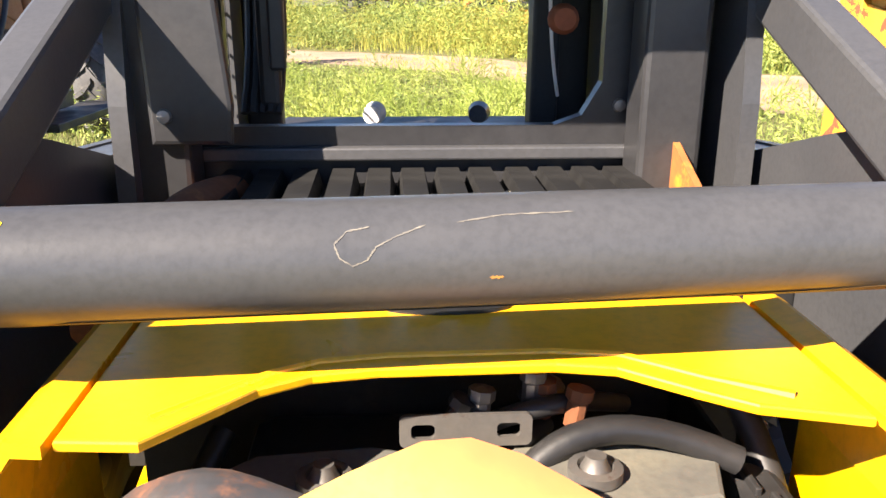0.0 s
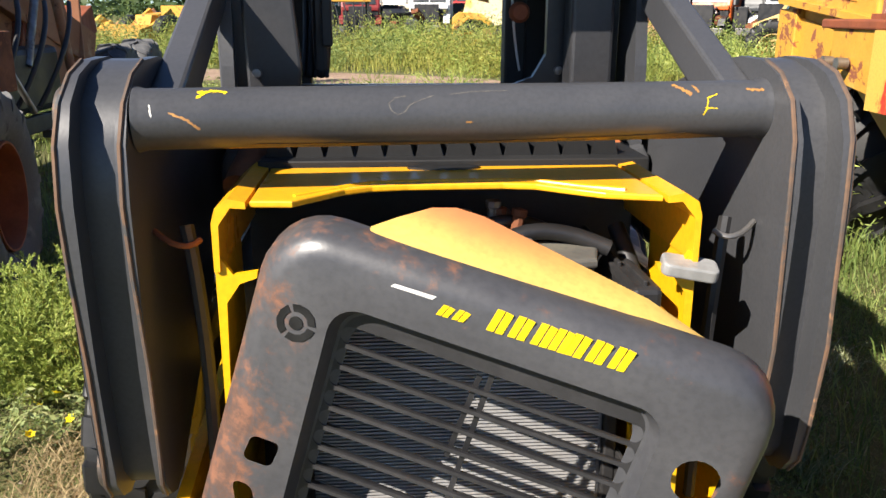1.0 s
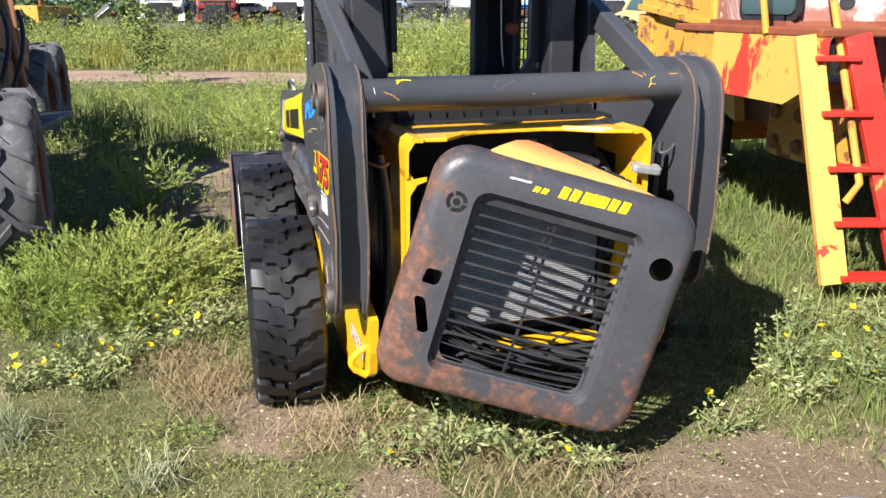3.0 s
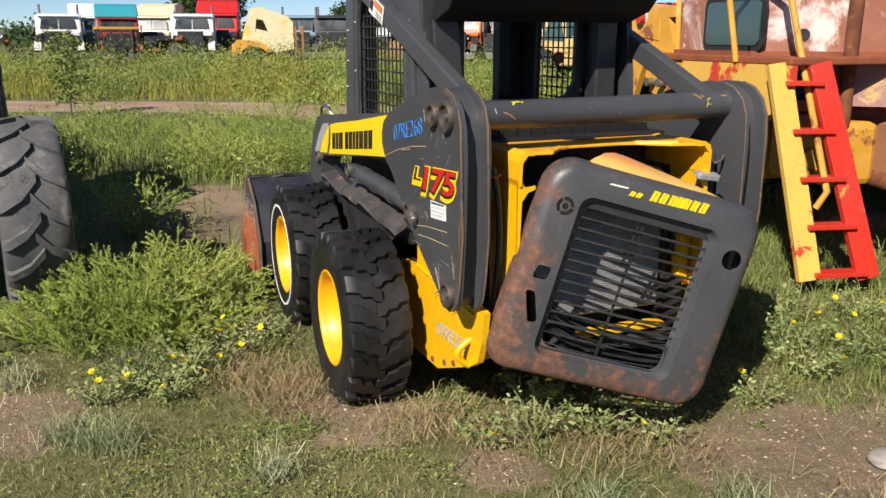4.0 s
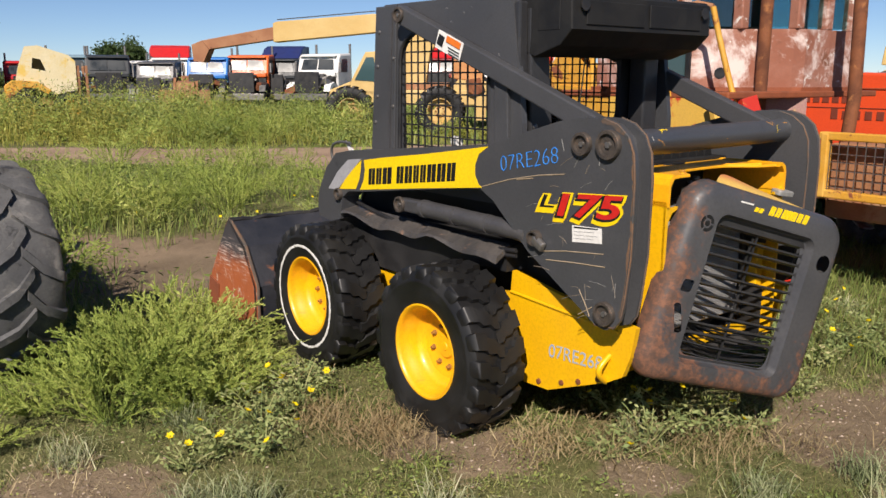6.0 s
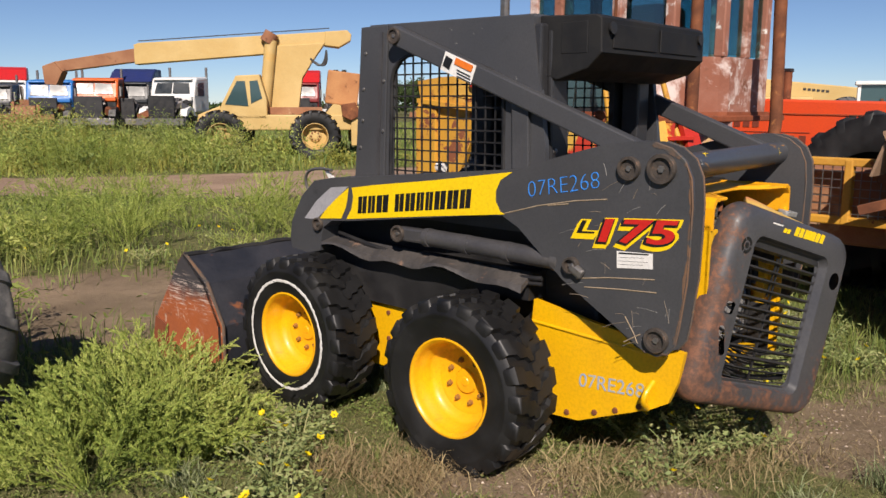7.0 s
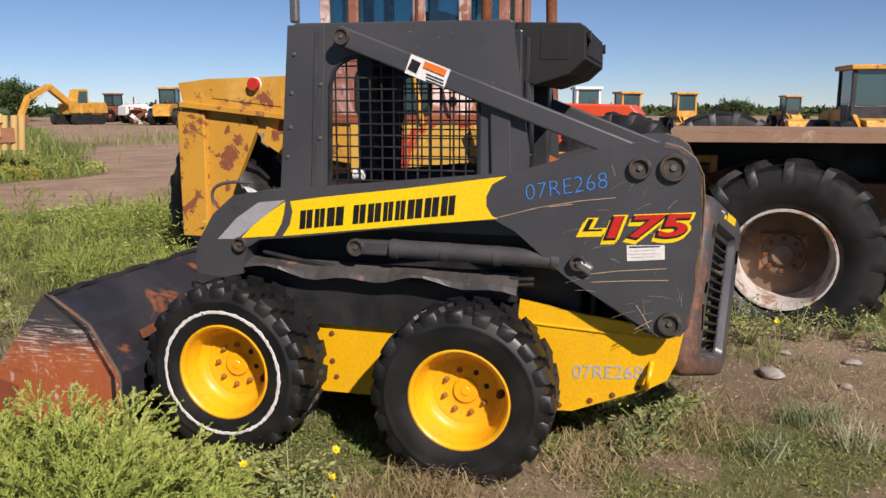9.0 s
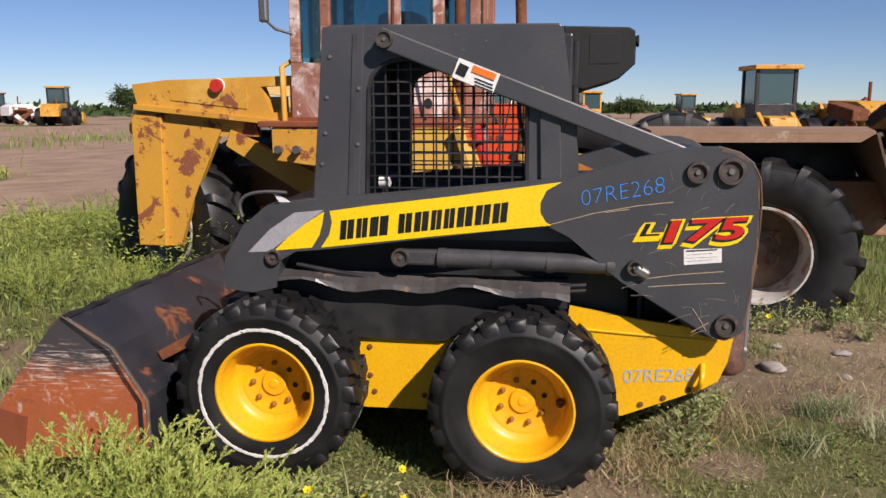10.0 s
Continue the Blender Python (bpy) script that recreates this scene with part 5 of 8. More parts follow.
lettering("stock_mark", "07RE268", 0.100, "ink_blue", arm, left_face(0.655, 1.195, -0.6735, 10.5), 0.001, 0.1, "blue handwritten stock mark", bold=-0.0028)
wide = Matrix.Diagonal((1.82, 0.94, 1, 1))
tall = Matrix.Diagonal((1.45, 0.56, 1, 1))
for words, v0, z0, fit_, red in (("L", 0.418, 1.072, tall, "ink_black"), ("175", 0.345, 1.046, wide, "decal_red")):
    big = words != "L"
    for k in range(3):
        lettering("model_outline", words, 0.135, "decal_yellow", arm, left_face(v0 + 0.012 - 0.008 * k, z0 - 0.022 + 0.010 * k, -0.6736 - 0.0002 * k, 4.0) @ fit_, 0.0003, 0.22, bold=0.010)
    lettering("model_shadow", words, 0.135, "ink_black", arm, left_face(v0 + (0.006 if big else 0.0), z0 - (0.006 if big else 0.002), -0.6752, 4.0) @ fit_, 0.0004, 0.22, bold=0.008 if big else 0.001)
    if big:
        lettering("model_number", words, 0.135, red, arm, left_face(v0, z0, -0.6762, 4.0) @ fit_, 0.0005, 0.22, "red model number with a yellow edge", bold=0.0035)
for dz, mt in ((0.0, "white"),):
    q = B()
    slab(q, [[(0.218, 1.018), (0.214, 0.950), (0.060, 0.965), (0.063, 1.025)]], 0.0, 0.0015, on_arm)
    plate = part("data_label", q, mt, arm, "small white label with unreadable print")
    for k in range(4):
        q = B()
        z = 1.008 - 0.014 * k
        slab(q, [[(0.208, z - 0.001), (0.208, z + (0.006 if k == 0 else 0.0)), (0.08 + 0.02 * (k % 2), z + 0.010 + (0.004 if k == 0 else 0.0)), (0.08 + 0.02 * (k % 2), z + 0.009)]], 0.0015, 0.0024, on_arm)
        part("print_bar", q, "ink_black", plate)
for pts in ([(0.78, 1.115), (0.60, 1.165), (0.42, 1.20), (0.27, 1.218)], [(0.40, 0.88), (0.25, 0.905), (0.05, 0.925)], [(0.36, 0.85), (0.2, 0.865), (0.04, 0.875)], [(0.17, 0.76), (0.13, 0.70), (0.11, 0.66)], [(0.10, 0.70), (0.17, 0.655)], [(0.55, 1.17), (0.45, 1.185)]):
    q = B()
    pipe(q, [on_arm(v, z, 0.0) for v, z in pts], 0.0028, 5)
    part("scratch", q, surface("tan_scratch", (0.24, 0.18, 0.11), (0.33, 0.26, 0.18), 30, (0.7, 0.8), bump=0.0), arm, "tan scratch")
# finer scratches over the arm and the cab side
sr = random.Random(17)
fine_tan = surface("fine_tan_scratch", (0.22, 0.17, 0.12), (0.13, 0.11, 0.09), 40, (0.7, 0.8), bump=0.0)
fine_pale = surface("fine_pale_scratch", (0.26, 0.25, 0.23), (0.12, 0.12, 0.12), 40, (0.6, 0.7), bump=0.0)
for k in range(34):
    v, z = sr.uniform(0.0, 0.42), sr.uniform(0.78, 1.36)
    if k > 22:
        v, z = sr.uniform(-0.02, 0.18), sr.uniform(0.66, 0.80)
    a, L = sr.gauss(-0.12, 0.35) if k % 3 else sr.uniform(0.8, 2.2), sr.uniform(0.02, 0.11)
    ends = [(v, z), (v + L * 0.5 * math.cos(a), z + L * 0.5 * math.sin(a) + 0.004), (v + L * math.cos(a), z + L * math.sin(a))]
    if any(abs(e[0] - 0.25) > 0.3 or e[1] > 1.40 for e in ends):
        continue
    q = B()
    pipe(q, [on_arm(x_, y_, -0.0002) for x_, y_ in ends], sr.uniform(0.0007, 0.0015), 4)
    part("scratch", q, fine_tan if k % 2 else fine_pale, arm)
for k in range(16):
    v, z = (sr.uniform(0.72, 0.87), sr.uniform(1.15, 1.85)) if k % 2 else (sr.uniform(1.0, 1.6), sr.uniform(1.85, 1.95))
    a, L = sr.uniform(0, 3.1), sr.uniform(0.02, 0.09)
    q = B()
    pipe(q, [(-0.5352, v, z), (-0.5352, v + L * 0.3 * math.cos(a), z + L * 0.3 * math.sin(a) * (1 if k % 2 else 0.3))], 0.001, 4)
    part("scratch", q, fine_pale, loader, "pale scratch on the cab side")
# rust band where the paint has gone along the arm's rear edge
rim = [(v, z) for v, z in ARM if v < 0.09 and 0.65 < z < 1.45]
for d0 in (-0.6722, 0.6722):
    q = B()
    outer, inner_ = [], []
    n = len(rim) * 6
    for k in range(n + 1):
        f = k / n * (len(rim) - 1)
        i = min(int(f), len(rim) - 2)
        v = rim[i][0] + (rim[i + 1][0] - rim[i][0]) * (f - i)
        z = rim[i][1] + (rim[i + 1][1] - rim[i][1]) * (f - i)
        w = max(0.002, 0.010 + 0.016 * noise.noise(Vector((0.3, v * 9, z * 9))) + 0.008 * noise.noise(Vector((1.7, v * 40, z * 40))))
        cx_, cz_ = 0.20, 1.05
        dl = math.hypot(cx_ - v, (cz_ - z) * 0.35)
        outer.append((v, z))
        inner_.append((v + (cx_ - v) / dl * w, z + (cz_ - z) * 0.35 / dl * w))
    rows = [[q.verts.new((d0 + (0.0012 if d0 > 0 else -0.0012), a_[0], a_[1])), q.verts.new((d0 + (0.0012 if d0 > 0 else -0.0012), b2[0], b2[1]))] for a_, b2 in zip(outer, inner_)]
    for p, r_ in zip(rows, rows[1:]):
        q.faces.new((p[0], p[1], r_[1], r_[0]))
    part("rust_band", q, "edge_rust", arms[-1 if d0 < 0 else 1], "rusty band along the arm edge")
lettering("stock_mark", "07RE268", 0.088, "ink_pale", loader, left_face(0.445, 0.375, -0.5575, 4), 0.0008, 0.1, "faded blue handwritten stock mark")

# ---- machines in the yard ----
M["old_yellow"] = surface("weathered_yellow_paint", (0.60, 0.31, 0.035), (0.52, 0.25, 0.03), 2.0, (0.5, 0.75), patches=[((0.64, 0.39, 0.09), 1.3, 0.5, 0.7, 0.7), ((0.22, 0.07, 0.03), 3.4, 0.58, 0.62, 0.9), ((0.12, 0.05, 0.03), 5, 0.66, 0.72, 0.9)], bump=0.08)
M["dark_rust_yellow"] = surface("rusted_wheel_centre", (0.28, 0.19, 0.125), (0.17, 0.10, 0.065), 3, (0.75, 0.9), patches=[((0.36, 0.20, 0.05), 4, 0.60, 0.68, 0.8)])
M["leg_paint"] = surface("peeling_yellow_paint", (0.60, 0.31, 0.035), (0.54, 0.27, 0.03), 2.0, (0.5, 0.75), patches=[((0.22, 0.07, 0.03), 4.2, 0.535, 0.565, 0.9), ((0.12, 0.05, 0.03), 9, 0.64, 0.69, 0.9)], bump=0.08)
M["cream"] = surface("faded_cream_paint", (0.56, 0.40, 0.16), (0.48, 0.32, 0.11), 0.9, (0.55, 0.75), patches=[((0.55, 0.30, 0.06), 0.8, 0.58, 0.72, 0.7), (RUST_D, 3.5, 0.68, 0.74, 0.9)], bump=0.06)
M["cab_rust"] = surface("rusted_white_cab", (0.32, 0.145, 0.10), (0.24, 0.085, 0.05), 2.2, (0.7, 0.9), patches=[((0.60, 0.50, 0.46), 1.6, 0.48, 0.60, 0.7), ((0.66, 0.62, 0.58), 6, 0.58, 0.66, 0.7), ((0.18, 0.07, 0.04), 5, 0.60, 0.66, 0.9)], bump=0.15)
M["old_red"] = surface("red_paint", (0.55, 0.028, 0.015), (0.45, 0.03, 0.018), 3, (0.4, 0.6), patches=[((0.62, 0.34, 0.06), 3, 0.60, 0.66, 0.7)])
M["orange_red"] = surface("orange_red_paint", (0.72, 0.075, 0.018), (0.65, 0.065, 0.018), 1.5, (0.4, 0.55), patches=[((0.35, 0.06, 0.02), 4, 0.65, 0.8, 0.7)])
M["tan_rust"] = surface("rusty_tan_paint", (0.32, 0.15, 0.07), (0.24, 0.10, 0.05), 2, (0.7, 0.9), patches=[((0.40, 0.26, 0.15), 2.4, 0.55, 0.7, 0.8), (RUST_D, 5, 0.6, 0.7, 0.9)])
M["rusty_sheet"] = surface("brown_rusty_sheet", (0.30, 0.19, 0.12), (0.24, 0.14, 0.085), 1.6, (0.75, 0.9), patches=[((0.42, 0.33, 0.25), 4, 0.58, 0.75, 0.9)])


def box_part(name, lo, hi, mt, parent, label="", bevel=0.01, m=None):
    bm = B()
    box(bm, lo, hi, bevel)
    return part(name, bm, mt, parent, label, False, m)


def plate_part(name, loops, a, b, place, mt, parent, label="", bevel=0.0):
    bm = B()
    slab(bm, loops, a, b, place, bevel)
    return part(name, bm, mt, parent, label)


def pipe_part(name, pts, r, mt, parent, label="", n=10):
    bm = B()
    pipe(bm, pts, r, n)
    return part(name, bm, mt, parent, label, True)


def yard_wheel(parent, x, y, z, R, w, rim_mat, turn=0, tyre_mat="old_tyre", lugs=18, flange="dirty_white", label=""):
    """A large wheel with its axle along x, pressed on the ground."""
    m = pose(x, y, z, 0, 0, turn)
    bm = B()
    rim = R * 0.50
    lathe(bm, [(-w * 0.02, 0.0), (-w * 0.02, rim * 0.20), (w * 0.02, rim * 0.24), (w * 0.04, rim * 0.42), (w * 0.13, rim * 0.50), (w * 0.17, rim * 0.9), (w * 0.22, rim * 0.9), (w * 0.22, 0.0)], 28)
    wheel = part("wheel", bm, rim_mat, parent, label or "large wheel with a worn lugged tyre", True, m)
    part("tyre", tyre_mesh(R, w, rim, lugs, 0.30, R * (0.07 if tyre_mat == "tyre" else 0.045), R * 0.055, low=z - 0.01), tyre_mat, wheel, "weathered black lugged tyre", True)
    bm = B()
    lathe(bm, [(-w * 0.40, rim * 1.025), (-w * 0.44, rim * 1.015), (-w * 0.44, rim * 0.975), (-w * 0.40, rim * 0.955), (-w * 0.30, rim * 0.945), (w * 0.20, rim * 0.86), (w * 0.20, rim * 0.90), (-w * 0.34, rim * 0.99)], 40, closed=True)
    part("rim", bm, flange, wheel, "", True)
    for k in range(8):
        a = 2 * math.pi * k / 8
        bm = B()
        lathe(bm, [(w * 0.04 - 0.03, 0.0), (w * 0.04 - 0.03, 0.02), (w * 0.05, 0.022)], 6)
        part("bolt", bm, "rust", wheel, "", False, pose(0, rim * 0.33 * math.cos(a), rim * 0.33 * math.sin(a)))
    return wheel


def yard_tractor():
    """The big old yellow tractor that stands beside the loader."""
    t = thing("yellow_tractor", pose(0, 0, 0), "large weathered yellow tractor with a rusted cab and flat tyres", "tractor")
    # nose frame
    plate_part("nose_beam", [[(5.43, 1.82), (5.10, 1.855), (3.0, 1.90), (3.0, 1.50), (3.75, 1.46), (5.38, 1.62)], [(4.19, 1.79), (3.92, 1.80), (3.92, 1.57), (4.10, 1.57)]], 2.50, 2.62, lateral, "old_yellow", t, "yellow nose beam with a square opening")
    plate_part("beam_panel", [[(5.05, 1.77), (4.32, 1.79), (4.32, 1.60), (5.05, 1.68)]], 2.492, 2.50, lateral, "old_yellow", t)
    plate_part("beam_flange", [[(5.40, 1.645), (3.75, 1.475), (3.75, 1.435), (5.40, 1.60)]], 2.46, 2.62, lateral, "old_yellow", t)
    box_part("nose_top", (2.62, 3.0, 1.48), (3.75, 5.35, 1.56), "old_yellow", t, "yellow frame deck")
    plate_part("nose_beam", [[(5.43, 1.72), (4.5, 1.72), (4.5, 1.50), (5.38, 1.62)]], 3.75, 3.85, lateral, "old_yellow", t)
    # leg and its brace
    plate_part("leg", [[(5.46, 1.56), (5.16, 1.56), (5.18, 0.36), (5.46, 0.36)]], 2.50, 2.64, lateral, "leg_paint", t, "yellow upright leg with peeling paint", 0.01)
    plate_part("leg_cheek", [[(5.18, 1.50), (4.60, 1.42), (4.66, 1.30), (4.90, 0.80), (5.06, 0.36), (5.18, 0.36)]], 2.54, 2.60, lateral, "leg_paint", t)
    plate_part("leg_top", [[(5.44, 1.60), (4.30, 1.52), (4.25, 1.36), (4.62, 1.36), (5.44, 1.50)]], 2.56, 2.64, lateral, "old_yellow", t)
    plate_part("steer_link", [[(4.50, 1.42), (3.72, 1.05), (3.66, 0.80), (3.80, 0.84), (4.55, 1.28)]], 2.52, 2.60, lateral, "old_yellow", t, "yellow link arm with rust")
    bm = B()
    lathe(bm, [(-0.05, 0.03), (-0.035, 0.055), (0.03, 0.06), (0.03, 0.0)], 16)
    part("head_lamp", bm, "old_yellow", t, "small yellow-bodied lamp", True, pose(2.62, 5.50, 1.43, 0, 0, -60))
    bm = B()
    lathe(bm, [(-0.03, 0.0), (-0.03, 0.055), (0.01, 0.06), (0.01, 0.0)], 20)
    rd = part("side_marker", bm, "old_red", t, "round red marker lamp with a pale rim", True, pose(2.47, 4.585, 1.80))
    bm = B()
    lathe(bm, [(0.011, 0.058), (0.025, 0.066), (0.03, 0.0)], 20)
    part("rim", bm, "white", rd)
    yard_wheel(t, 3.05, 5.28, 0.52, 0.83, 0.58, "tan_rust", -25, "tyre", 16)
    yard_wheel(t, 4.75, 5.28, 0.52, 0.83, 0.58, "tan_rust", 155, "tyre", 16)
    box_part("front_axle", (2.9, 4.9, 0.45), (4.6, 5.2, 0.8), "old_yellow", t)
    # yellow-brown frame in a darker tone: shade under the platform is in the colour
    box_part("under_frame", (3.2, 1.0, 0.66), (3.75, 4.9, 1.05), "tan_rust", t, "under frame in a darker brown tone for the shade under the platform", 0.02)
    box_part("gear_case", (2.95, 3.35, 0.50), (3.6, 3.95, 1.10), "old_yellow", t, "yellow gear case", 0.06)
    for y, z in ((3.5, 0.85), (3.8, 0.85), (3.5, 0.62), (3.8, 0.62)):
        bm = B()
        lathe(bm, [(0.0, 0.06), (0.03, 0.05), (0.035, 0.0)], 12)
        part("gear_cap", bm, "tan_rust", t, "", True, pose(2.95, y, z, 0, 0, 180))
    pipe_part("drive_shaft", [(3.2, 2.2, 0.62), (3.2, 3.35, 0.68)], 0.06, "rust", t, "rusty drive shaft", 12)
    box_part("fuel_tank", (2.75, 2.45, 0.60), (3.15, 3.1, 1.05), "old_yellow", t, "dented yellow tank", 0.05)
    # platform and control box
    plate_part("platform_end", [[(3.98, 1.45), (3.50, 1.45), (3.50, 1.12), (3.98, 1.18)]], 2.22, 2.26, lateral, "old_yellow", t, "", 0.004)
    plate_part("platform_side", [[(3.495, 1.45), (2.30, 1.45), (2.30, 1.20), (2.6, 1.05), (3.495, 1.05)]], 2.20, 2.26, lateral, surface("yellow_over_red", (0.66, 0.40, 0.07), (0.60, 0.36, 0.07), 2, (0.5, 0.7), patches=[((0.50, 0.04, 0.02), 0.9, 0.50, 0.53, 0.6), (RUST_D, 4, 0.66, 0.72, 0.9)]), t, "platform side in peeling yellow over red")
    for y in (3.90, 3.74):
        bm = B()
        lathe(bm, [(0.0, 0.03), (0.06, 0.034), (0.06, 0.0)], 12)
        part("rubber_stop", bm, "steel", t, "", True, pose(2.20, y, 1.27, 0, 0, 180))
    box_part("platform", (2.20, 2.30, 1.45), (4.2, 4.1, 1.50), "rust_red", t, "rusty red platform deck")
    # cab: straight side, slanting rear corner
    plan = [(2.42, 3.87), (2.42, 2.97), (2.45, 2.90), (3.10, 2.40), (3.20, 2.36), (3.9, 2.36), (3.9, 3.87)]
    cab = plate_part("cab", [plan], 1.50, 1.98, flat, "cab_rust", t, "rusted cab with peeling white paint")
    for px, py in ((2.46, 3.83), (2.46, 3.56), (2.46, 2.97), (2.78, 2.67), (3.14, 2.42), (3.50, 2.40), (3.86, 2.40), (3.86, 2.85), (3.86, 3.35), (3.86, 3.83), (3.35, 3.83), (2.90, 3.83)):
        box_part("cab_post", (px - 0.045, py - 0.045, 1.98), (px + 0.045, py + 0.045, 3.10), "cab_rust", cab, "rusted window post", 0.012)
    box_part("seat", (3.0, 2.9, 1.98), (3.45, 3.3, 2.45), "black", cab, "torn black seat", 0.08)
    for px0, py0, px1, py1 in ((3.25, 2.40, 3.85, 2.41), (3.86, 2.45, 3.87, 3.80), (2.52, 3.83, 3.82, 3.84)):
        box_part("window", (px0, py0, 2.0), (px1, py1, 3.08), "clear_glass", cab, "dusty teal window", 0.0)
    plate_part("roof", [[(2.35, 3.95), (2.35, 2.92), (3.15, 2.30), (4.0, 2.30), (4.0, 3.95)]], 3.10, 3.2, flat, "cab_rust", cab)

    def corner(x, y, d):
        """Profiles on the slanting rear corner."""
        return (2.45 + 0.793 * x - 0.610 * d, 2.90 - 0.610 * x - 0.793 * d, y)
    for w in ([(3.79, 2.02), (3.61, 2.02), (3.61, 3.08), (3.79, 3.08)], [(3.51, 2.02), (3.02, 2.02), (3.02, 3.08), (3.51, 3.08)]):
        plate_part("window", [w], 2.44, 2.448, lateral, "clear_glass", cab, "dusty teal window")
    plate_part("window_frame", [rounded(2.84, 1.53, 3.54, 1.92, 0.07)], 2.402, 2.425, lateral, "black", cab)
    plate_part("window", [rounded(2.88, 1.57, 3.50, 1.88, 0.05)], 2.392, 2.404, lateral, "glass", cab, "dark door window")
    for x0, x1 in ((0.06, 0.37), (0.46, 0.80)):
        plate_part("window", [[(x0, 2.0), (x1, 2.0), (x1, 3.08), (x0, 3.08)]], -0.05, -0.042, corner, "clear_glass", cab, "dusty teal window")
    plate_part("door_edge", [[(2.97, 1.53), (2.99, 1.53), (2.97, 3.0), (2.95, 3.0)]], 2.402, 2.422, lateral, "rust", cab)
    plate_part("filler_hole", [ring_of(0.26, 1.64, 0.045, 18)], -0.002, 0.004, corner, "ink_black", cab, "round dark hole")
    plate_part("cab_sill", [[(2.38, 3.90), (2.38, 2.93), (3.15, 2.34), (3.95, 2.34), (3.95, 3.90)]], 1.455, 1.53, flat, "rust_red", cab)
    plate_part("purple_panel", [[(0.45, 1.16), (0.45, 1.47), (0.95, 1.47), (0.95, 1.16)]], 0.0, 0.02, corner, surface("faded_purple_paint", (0.26, 0.11, 0.15), (0.34, 0.20, 0.16), 3, (0.6, 0.8), patches=[((0.5, 0.33, 0.12), 4, 0.55, 0.62, 0.8)]), cab, "faded purple panel")
    box_part("mirror", (2.22, 3.98, 2.30), (2.28, 4.06, 2.62), "steel", cab, "tall side mirror", 0.02)
    pipe_part("mirror_arm", [(2.25, 4.01, 2.32), (2.32, 3.95, 2.25), (2.42, 3.85, 2.22)], 0.012, "steel", cab)
    # stairs with rails
    st_m = {"a": (2.10, 2.16), "b": (2.52, 1.88)}
    for nm, (bx, by), (tx, ty), mt in (("ladder_side", (2.255, 1.99), (2.17, 2.38), surface("yellow_ladder_paint", (0.70, 0.42, 0.08), (0.62, 0.36, 0.07), 3, (0.5, 0.7), patches=[((0.50, 0.04, 0.02), 6, 0.60, 0.64, 0.6)])), ("ladder_side", (2.66, 1.92), (2.42, 2.30), "old_red")):
        bm = B()
        beam(bm, (bx, by, 0.10), (tx, ty, 1.46), 0.05, 0.15, up=(0.97, -0.2, 0), bevel=0.004)
        part(nm, bm, mt, t, "sloping ladder side")
    for k in range(5):
        f = 0.03 + 0.22 * k
        bm = B()
        a = Vector((2.255, 1.99, 0.10)).lerp(Vector((2.17, 2.38, 1.46)), f)
        b = Vector((2.66, 1.92, 0.10)).lerp(Vector((2.42, 2.30, 1.46)), f)
        beam(bm, a.lerp(b, 0.07), a.lerp(b, 0.95), 0.12, 0.03, bevel=0.004)
        part("ladder_step", bm, "old_red", t, "red ladder step")
    pipe_part("handrail", [(2.20, 2.85, 1.46), (2.14, 2.90, 1.9), (2.14, 2.90, 2.05), (2.2, 2.80, 2.12)] , 0.022, "old_yellow", t, "bent yellow handrail")
    pipe_part("handrail", bend((2.28, 2.55, 2.12), (2.36, 2.48, 1.7), (2.38, 2.20, 1.0)) + [Vector((2.40, 2.08, 0.66)), Vector((2.34, 2.10, 0.55))], 0.022, "old_yellow", t, "bent yellow handrail")
    pipe_part("handrail", [(2.2, 2.80, 2.12), (2.24, 2.66, 2.15), (2.28, 2.55, 2.12)], 0.022, "tan_rust", t, "bent handrail top")
    for y in (3.96,):
        pipe_part("front_rail", [(2.46, y, 1.42), (2.44, y, 1.95), (2.50, y - 0.1, 2.02)], 0.025, "old_yellow", t, "yellow hand rail")
    # stack
    pipe_part("stack_pipe", [(2.86, 2.50, 0.70), (2.86, 2.50, 3.2)], 0.048, "rust", t, "brown rusted stack pipe", 14)
    pipe_part("stack_pipe", [(3.30, 2.02, 1.0), (3.33, 2.0, 1.45), (3.36, 2.06, 3.0)], 0.05, "rust", t, "brown rusted exhaust pipe", 14)
    # engine frame with guards
    for z in (0.72, 1.15):
        box_part("guard_rail", (2.90, 0.55, z), (2.97, 2.0, z + 0.06), "old_yellow", t)
    for y in (0.58, 1.25, 1.95):
        box_part("guard_post", (2.895, y - 0.03, 0.72), (2.965, y + 0.03, 1.20), "old_yellow", t)
    gd = B()
    for k in range(20):
        y = 0.62 + 0.068 * k
        box(gd, (2.925, y, 0.78), (2.931, y + 0.006, 1.15))
    for k in range(6):
        z = 0.80 + 0.062 * k
        box(gd, (2.926, 0.60, z), (2.930, 1.93, z + 0.006))
    tagged(part("wire_guard", gd, "steel", t, "bent wire mesh guard"), kind="stuff")
    box_part("engine", (3.05, 0.6, 0.55), (3.75, 2.0, 1.12), "tan_rust", t, "rusty engine", 0.03)
    for a, b in (((2.75, 1.0, 1.10), (2.95, 0.2, 0.95)), ((2.72, 1.1, 0.86), (2.95, 0.1, 1.20)), ((2.70, 0.9, 0.75), (2.9, 0.3, 0.72))):
        bm = B()
        beam(bm, a, b, 0.05, 0.07, bevel=0.004)
        part("loose_angle_bar", bm, "rust", t, "rusty loose angle bar")
